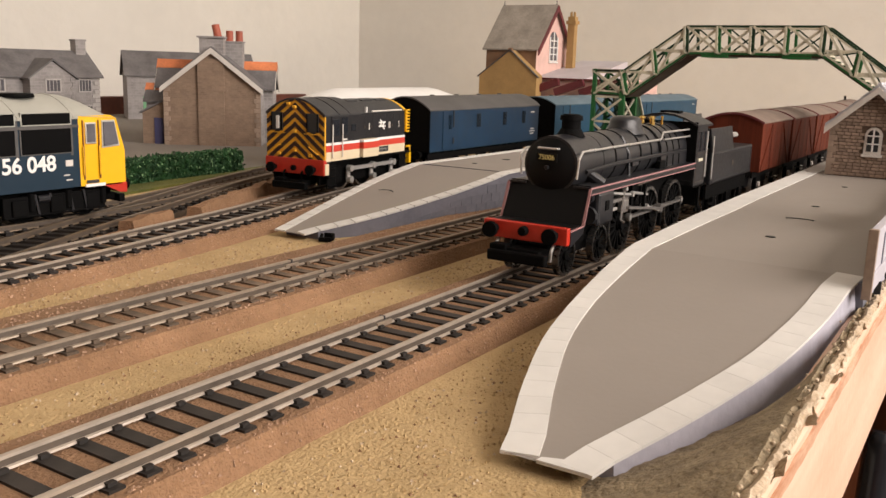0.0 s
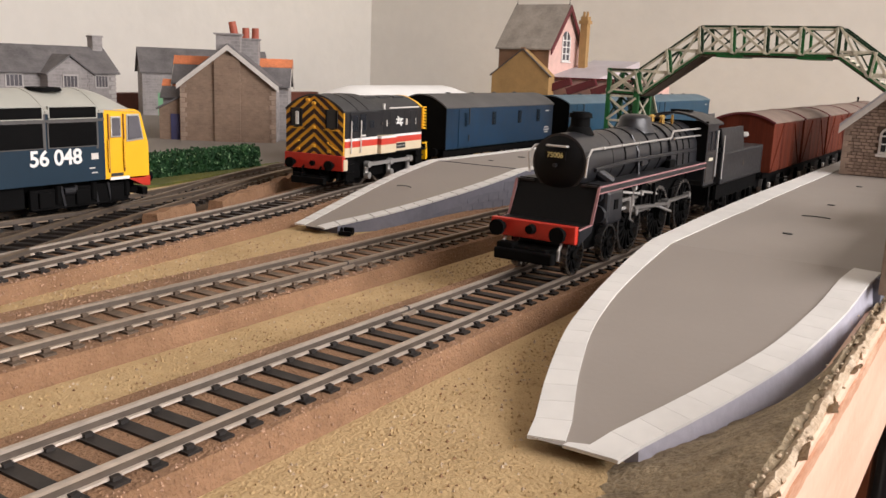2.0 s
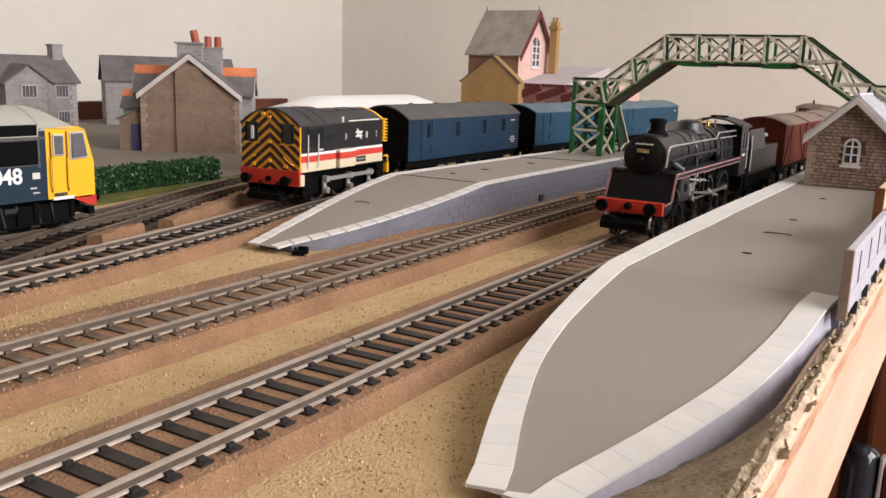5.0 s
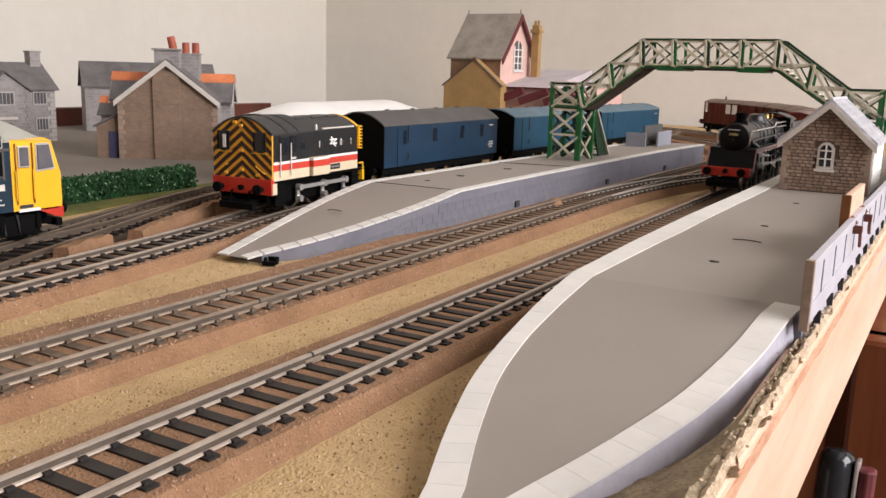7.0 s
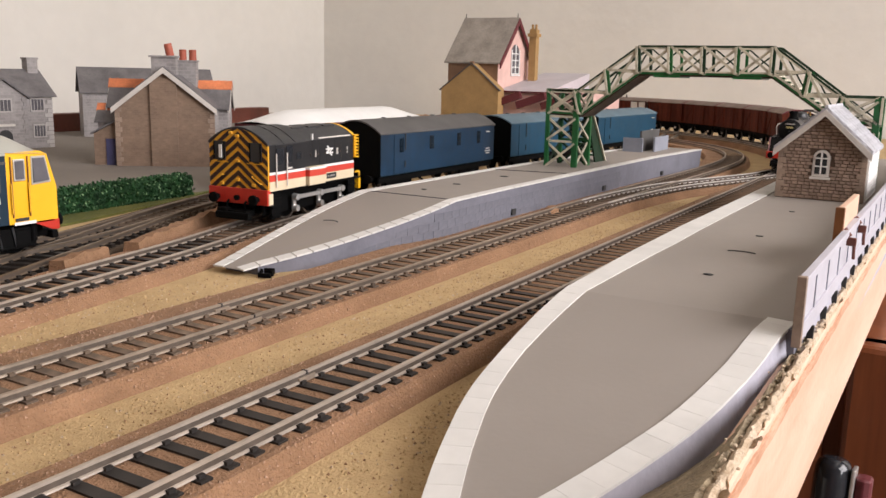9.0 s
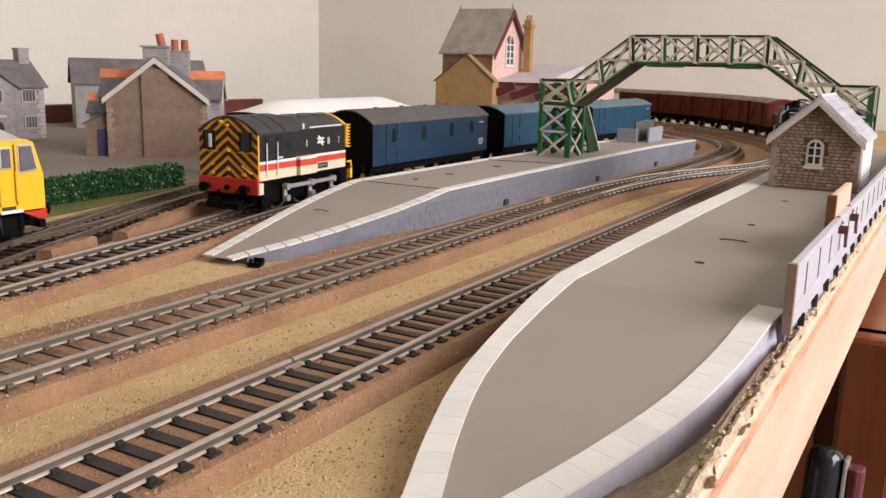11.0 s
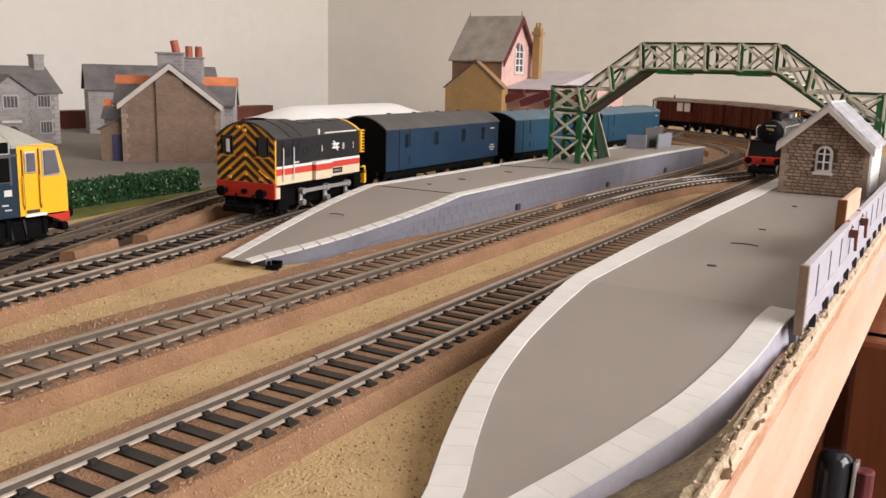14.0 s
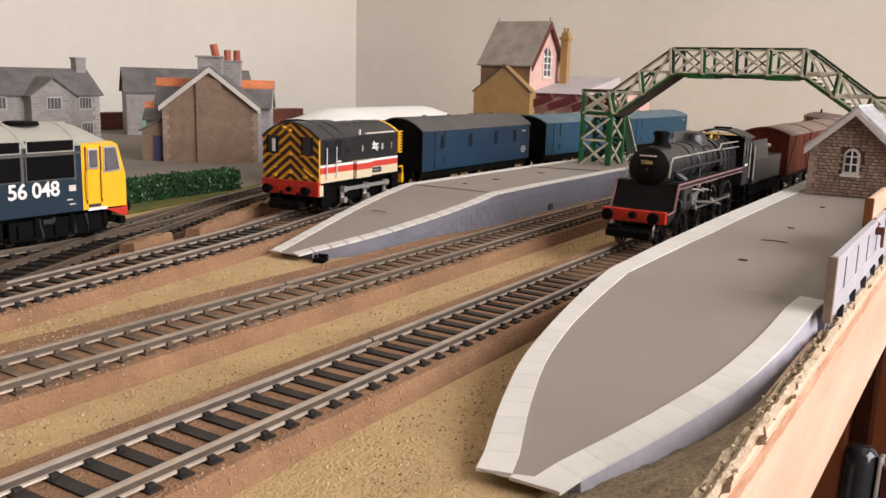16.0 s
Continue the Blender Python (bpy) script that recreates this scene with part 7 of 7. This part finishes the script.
    rows.append([bm.verts.new((x, e + dy, z)) for dy, z in ((-0.0056, -0.0345), (-0.0056, zt - 0.0006), (-0.0051, zt), (0.0, zt - 0.0010), (0.0, -0.0345))])
for p, q in zip(rows, rows[1:]):
    for k in range(5):
        bm.faces.new((p[k], p[(k + 1) % 5], q[(k + 1) % 5], q[k]))
bm.faces.new(rows[0])
bm.faces.new(rows[-1][::-1])
solo("board_fascia", bm, M["pine"], "bare pale pine board along the front edge", "board", kind="structure")
# scatter banked up between the platform and the torn edge
bm = B()
rows = []
for i in range(330):
    x = -0.09 + 0.002 * i
    e = front_edge(x)
    inner = (p1_right(x) + 0.003 - 0.0042 * min(1.0, (x + 0.037) / 0.06)) if x > -0.037 else (-0.058 + 0.003 + (x + 0.037) * 0.12)
    low = -0.0085 if x < -0.037 else min(-0.0005, -0.0085 + 0.0080 * (x + 0.037) / 0.11)
    top = lip_z(x)
    inner = max(inner, e + 0.0025)
    row = []
    for k, (u, z) in enumerate(((0.0, low), (0.35, low + (top - low) * 0.25), (0.72, low + (top - low) * 0.68), (1.0, top - 0.0002), (1.12, top - 0.0016))):
        y = inner + (e - 0.002 - inner) * u
        zz = z
        row.append(bm.verts.new((x, y + 0.0006 * noise.noise((x * 200, k, 0)), zz + 0.0011 * noise.noise((x * 260, k * 3.1, 1)))))
    rows.append(row)
for p, q in zip(rows, rows[1:]):
    for k in range(4):
        bm.faces.new((p[k], p[k + 1], q[k + 1], q[k]))
solo("edge_bank", bm, M["edge_scatter"], "dark scatter banked against the platform side", "ground", kind="structure", smooth=True)
# crumbling rim of dried plaster and scatter along the edge
bm = B()
rim = [Vector((-0.15 + 0.0016 * i, 0, lip_z(-0.15 + 0.0016 * i))) for i in range(560)]
for p in rim:
    p.y = front_edge(p.x) - 0.0038 + 0.0006 * noise.noise((p.x * 95, 2, 0)) + 0.0004 * noise.noise((p.x * 330, 7, 0))
sweep(bm, rim, [(-0.0015, -0.0040), (0.0006, -0.0040), (0.0008, -0.0012), (0.0003, -0.0004), (-0.0004, 0.0001), (-0.0012, -0.0003)])
for v in bm.verts:
    v.co += Vector((0, noise.noise(v.co * 520) * 0.0004, 0.0002 + 0.0007 * noise.noise(v.co * 420 + Vector((3, 1, 0)))))
solo("plaster_rim", bm, M["plaster"], "crumbling plaster rim along the board's torn edge", "rim", kind="structure", smooth=True)
rng = random.Random(31)
bm = B()
for _ in range(260):
    x = rng.uniform(-0.08, 0.45)
    y = front_edge(x) + rng.gauss(-0.0034, 0.0011)
    bmesh.ops.create_icosphere(bm, subdivisions=1, radius=rng.uniform(0.0002, 0.0005), matrix=Matrix.Translation((x, y, lip_z(x) + rng.uniform(-0.0002, 0.0002))) @ Matrix.Diagonal((rng.uniform(0.7, 1.6), 1, rng.uniform(0.5, 1), 1)))
solo("plaster_crumbs", bm, M["plaster"], "loose crumbs of plaster along the edge", "crumbs", kind="stuff")


# torn reddish layer just below the rim
bm = B()
lay = [Vector((-0.15 + 0.003 * i, 0, 0)) for i in range(300)]
for q in lay:
    q.y = front_edge(q.x) - 0.0057 + 0.0002 * noise.noise((q.x * 60, 4, 0))
    q.z = lip_z(q.x) - 0.0042 + 0.0007 * noise.noise((q.x * 40, 9, 0))
sweep(bm, lay, [(-0.0004, -0.0011), (0.0006, -0.0011), (0.0006, 0.0014), (-0.0003, 0.0012)])
for v in bm.verts:
    v.co.z += 0.0006 * noise.noise(v.co * 300)
solo("torn_layer", bm, M["barge_brown"], "reddish torn wood fibre below the rim", "torn edge", kind="structure")


def torn_flake(x, w, h, lean, curl):
    """A thin curled flake of paint and plaster standing on the rim."""
    th = thing("plaster_flake", pose(x, front_edge(x) - 0.0047, lip_z(x) - 0.0016, 0, 0, lean), "curled pale flake of plaster on the torn edge", "flake", "flakes along the torn edge")
    bm = B()
    rows = []
    n = 7
    for i in range(n + 1):
        u = i / n - 0.5
        top = h * (1 - 2.6 * u * u) * (0.85 + 0.35 * noise.noise((x * 900 + i * 0.9, h * 1000, 0)))
        rows.append([bm.verts.new((u * w, -curl * k * k + 0.0005 * noise.noise((x * 700, i * 0.8, k)), top * k)) for k in (0.0, 0.4, 0.75, 1.0)])
    for a, b in zip(rows, rows[1:]):
        for k in range(3):
            bm.faces.new((a[k], b[k], b[k + 1], a[k + 1]))
    bmesh.ops.solidify(bm, geom=bm.faces[:], thickness=0.0002)
    part("flake", bm, M["plaster"], th, "", True)


rng = random.Random(17)
for x, w, h in ((-0.0555, 0.0065, 0.0036), (-0.0375, 0.0048, 0.0030), (-0.0165, 0.0040, 0.0024), (0.0075, 0.0045, 0.0026)):
    torn_flake(x, w, h, rng.uniform(-12, 12), 0.0016)
for i in range(11):
    torn_flake(-0.075 + 0.0300 * i + rng.uniform(-0.0060, 0.0060), rng.uniform(0.0015, 0.0035), rng.uniform(0.0016, 0.0024), rng.uniform(-20, 20), rng.uniform(0.0001, 0.0008))
# matted fibres of scatter on the bank
rng = random.Random(19)
verts, faces = [], []
for _ in range(2600):
    x = rng.uniform(-0.085, 0.32)
    e = front_edge(x)
    inner = max((p1_right(x) - 0.0024) if x > -0.037 else -0.060, e + 0.0025)
    u = rng.random() ** 0.8
    y = inner + (e - 0.003 - inner) * u
    low = -0.0085 if x < -0.037 else min(-0.0005, -0.0085 + 0.0080 * (x + 0.037) / 0.11)
    z = low + (lip_z(x) - low) * u ** 1.4
    a0 = rng.uniform(0, 6.28)
    r = rng.uniform(0.0005, 0.0014)
    dx, dy = r * math.cos(a0), r * math.sin(a0)
    k = len(verts)
    verts += [(x - dx, y - dy, z - 0.0003), (x + dy * 0.3, y - dx * 0.3, z), (x + dx, y + dy, z + rng.uniform(0.0002, 0.0009)), (x - dy * 0.3, y + dx * 0.3, z + 0.0004)]
    faces += [(k, k + 1, k + 2), (k, k + 2, k + 3)]
me = bpy.data.meshes.new("scatter_fibres")
me.from_pydata(verts, [], faces)
me.materials.append(M["edge_scatter"])
tagged(new("scatter_fibres", me), "matted brown scatter fibres along the torn edge", "scatter", kind="stuff")


# ---- furniture below the board ----
def cabinet():
    th = thing("wooden_cabinet", pose(0.30, -0.10, -0.75), "dark red-brown panelled wooden cabinet below the layout", "cabinet")
    part("carcass", abox(0.0, 0.5, 0.0, 0.45, 0, 0.70), M["dark_wood"], th)
    part("corner_post", abox(-0.010, 0.010, -0.006, 0.022, 0, 0.70, 0.003), M["dark_wood"], th, "rounded corner post")
    part("door", abox(-0.006, 0.0, 0.030, 0.20, 0.02, 0.69, 0.002), M["dark_wood"], th, "polished dark door")
    part("door_panel", abox(-0.010, -0.005, 0.055, 0.175, 0.06, 0.65, 0.003), M["dark_wood"], th)
    part("plinth", abox(-0.004, 0.5, 0.0, 0.45, 0.0, 0.02), M["dark_wood"], th)


cabinet()


def chair_post():
    th = thing("chair_back", pose(0.115, -0.0800, -0.75, 0, 12, 0) @ Matrix.Diagonal((1.9, 1.9, 0.895, 1)), "glossy black chair post with a chrome strip", "chair")
    bm = B()
    prof = [(0.0052 * math.cos(radians(g)) * (1.0 if math.cos(radians(g)) > 0 else 0.9), 0.0042 * math.sin(radians(g))) for g in range(0, 360, 20)]
    rows = []
    for z, k in ((0.0, 1.0), (0.740, 1.0), (0.7455, 0.96), (0.7485, 0.85), (0.7502, 0.62), (0.7508, 0.2)):
        rows.append([bm.verts.new((x * k, y * k, z)) for x, y in prof])
    for u, v in zip(rows, rows[1:]):
        for i in range(len(prof)):
            j = (i + 1) % len(prof)
            bm.faces.new((u[i], u[j], v[j], v[i]))
    bm.faces.new(rows[-1])
    part("post", bm, M["glass"], th, "glossy black rounded post", True)
    part("chrome_strip", abox(-0.0030, 0.0046, -0.0050, -0.0040, 0.0, 0.7470, 0.0004), M["bright"], th, "chrome strip")
    part("pad", abox(-0.0030, 0.0050, -0.0085, -0.0050, 0.60, 0.7440, 0.0015), M["maroon"], th, "dark red pad")


chair_post()

# loose grains over the sand
for nm, mt, seed, n in (("sand_grains", "ground", 71, 7000), ("pale_grains", "plaster", 72, 1600), ("dark_grains", "cork", 73, 900)):
    rng = random.Random(seed)
    verts, faces = [], []
    while len(faces) < n * 4:
        x, y = rng.uniform(-0.12, 0.42), rng.uniform(-0.075, 0.13)
        if -0.010 < y < 0.030 or 0.051 < y < 0.092 or (y < p1_left(x) + 0.001 and x > -0.041) or (y > p2_right(x) - 0.001 and x > 0.092):
            continue
        r = rng.uniform(0.00025, 0.0006)
        k = len(verts)
        a0 = rng.uniform(0, 6.28)
        verts += [(x + r * math.cos(a0 + 2.1 * j), y + r * math.sin(a0 + 2.1 * j), G - 0.0001) for j in range(3)] + [(x, y, G + r * 0.9)]
        faces += [(k, k + 1, k + 3), (k + 1, k + 2, k + 3), (k + 2, k, k + 3), (k, k + 2, k + 1)]
    me = bpy.data.meshes.new(nm)
    me.from_pydata(verts, [], faces)
    me.materials.append(M[mt])
    tagged(new(nm, me), "loose grains of scatter lying on the sand", "grains", kind="stuff")


# granules lying along the cork beds' shoulders
rng = random.Random(77)
verts, faces = [], []
for path, sides, n in ((loop_path, ((-0.0150, 0.0030), (0.0125, 0.0262)), 5200), (bay_path, ((-0.0150, -0.0115), (0.0120, 0.0200)), 3800), (main_path, ((0.0120, 0.0182), (-0.0150, -0.0115)), 3000)):
    near = [i for i in range(1, len(path) - 1) if -0.18 < path[i].x < 0.45]
    for _ in range(n):
        i = rng.choice(near)
        q, d = path[i], (path[i + 1] - path[i]).normalized()
        q = q + d * rng.uniform(-0.006, 0.006)
        lo, hi = rng.choice(sides)
        a = rng.uniform(lo, hi)
        if abs(a) < 0.0112 and rng.random() < 0.75:
            continue
        z = -0.0030
        if a < -0.0133:
            z += (G - z) * min(1.0, (-a - 0.0133) / 0.0022)
        r = rng.uniform(0.00022, 0.0005)
        c = q + Vector((-d.y, d.x, 0)) * a
        k = len(verts)
        a0 = rng.uniform(0, 6.28)
        verts += [(c.x + r * math.cos(a0 + 2.1 * j), c.y + r * math.sin(a0 + 2.1 * j), z - 0.0001) for j in range(3)] + [(c.x, c.y, z + r * 0.8)]
        faces += [(k, k + 1, k + 3), (k + 1, k + 2, k + 3), (k + 2, k, k + 3), (k, k + 2, k + 1)]
me = bpy.data.meshes.new("cork_granules")
me.from_pydata(verts, [], faces)
me.materials.append(M["pink_grain"])
tagged(new("cork_granules", me), "pale pinkish granules on the cork track beds", "granules", kind="stuff")


# ---- movement ----
FRONT = [(0, 0.060), (0.5, 0.054), (1, 0.053), (3.0, 0.053), (3.5, 0.065), (4, 0.088), (4.5, 0.124), (5.5, 0.217), (6.5, 0.319), (7, 0.373), (7.5, 0.428), (8, 0.485), (8.5, 0.531), (9, 0.572), (9.5, 0.598), (10.2, 0.612), (11.2, 0.612), (12, 0.602), (12.7, 0.575), (13.2, 0.538), (13.5, 0.511), (14, 0.485), (14.5, 0.432), (15, 0.347), (15.5, 0.258), (16, 0.169)]


def motions():
    offs = [(loco, 0.0, 0.140), (tend, 0.1465, 0.068)]
    s = 0.2285
    for v in goods:
        offs.append((v, s, 0.0700))
        s += 0.0725
    offs.append((brake, s, 0.094))
    times = [0.25 * i for i in range(65)]
    f = spline_time(FRONT)
    for ob, o, L in offs:
        rows = []
        for t in times:
            a, _ = main_line(f(t) + o + 0.15 * L)
            b, _ = main_line(f(t) + o + 0.85 * L)
            d = math.atan2(b.y - a.y, b.x - a.x)
            u = Vector((math.cos(d), math.sin(d), 0))
            p = (a + b) / 2 - u * L / 2
            rows.append((t, pose(p.x, p.y, 0, 0, 0, math.degrees(d))))
        walk(ob, rows)
    # wheels and rods turn with the way that the engine has run
    fine = [0.05 * i for i in range(321)]
    turn = [(t, f(t) - f(0)) for t in fine]
    for group, r in ((drivers, DRIVER_R), (bogie_wheels, BOGIE_R)):
        for w, s, x in group:
            lead = 90 if s > 0 else 0
            walk(w, [(t, pose(x, s * 0.0083, r, 0, math.degrees(d / r) + 60 + lead, 0)) for t, d in turn])
    for kind, ob, s in rods:
        rows = []
        for t, d in turn:
            a = d / DRIVER_R + radians(60 + (90 if s > 0 else 0))
            px, pz = CRANK * math.sin(a), DRIVER_R + CRANK * math.cos(a)
            L = DRIVERS[1] - 0.0510
            cz = 0.0165
            cx = DRIVERS[1] + px - math.sqrt(L * L - (cz - pz) ** 2)
            if kind == "side":
                rows.append((t, pose(px, 0, pz)))
            elif kind == "main":
                rows.append((t, pose(DRIVERS[1] + px, 0, pz, 0, math.degrees(math.asin((cz - pz) / L)), 0)))
            else:
                rows.append((t, pose(cx, 0, cz)))
        walk(ob, rows)


def spline_time(tab):
    def f(t):
        for i in range(len(tab) - 1):
            if t <= tab[i + 1][0]:
                t0, t1 = tab[i][0], tab[i + 1][0]
                h = t1 - t0
                u = (t - t0) / h

                def sl(j):
                    j0, j1 = max(j - 1, 0), min(j + 1, len(tab) - 1)
                    return (tab[j1][1] - tab[j0][1]) / (tab[j1][0] - tab[j0][0])
                m0, m1 = sl(i) * h, sl(i + 1) * h
                return (2 * u ** 3 - 3 * u * u + 1) * tab[i][1] + (u ** 3 - 2 * u * u + u) * m0 + (-2 * u ** 3 + 3 * u * u) * tab[i + 1][1] + (u ** 3 - u * u) * m1
        return tab[-1][1]
    return f


motions()
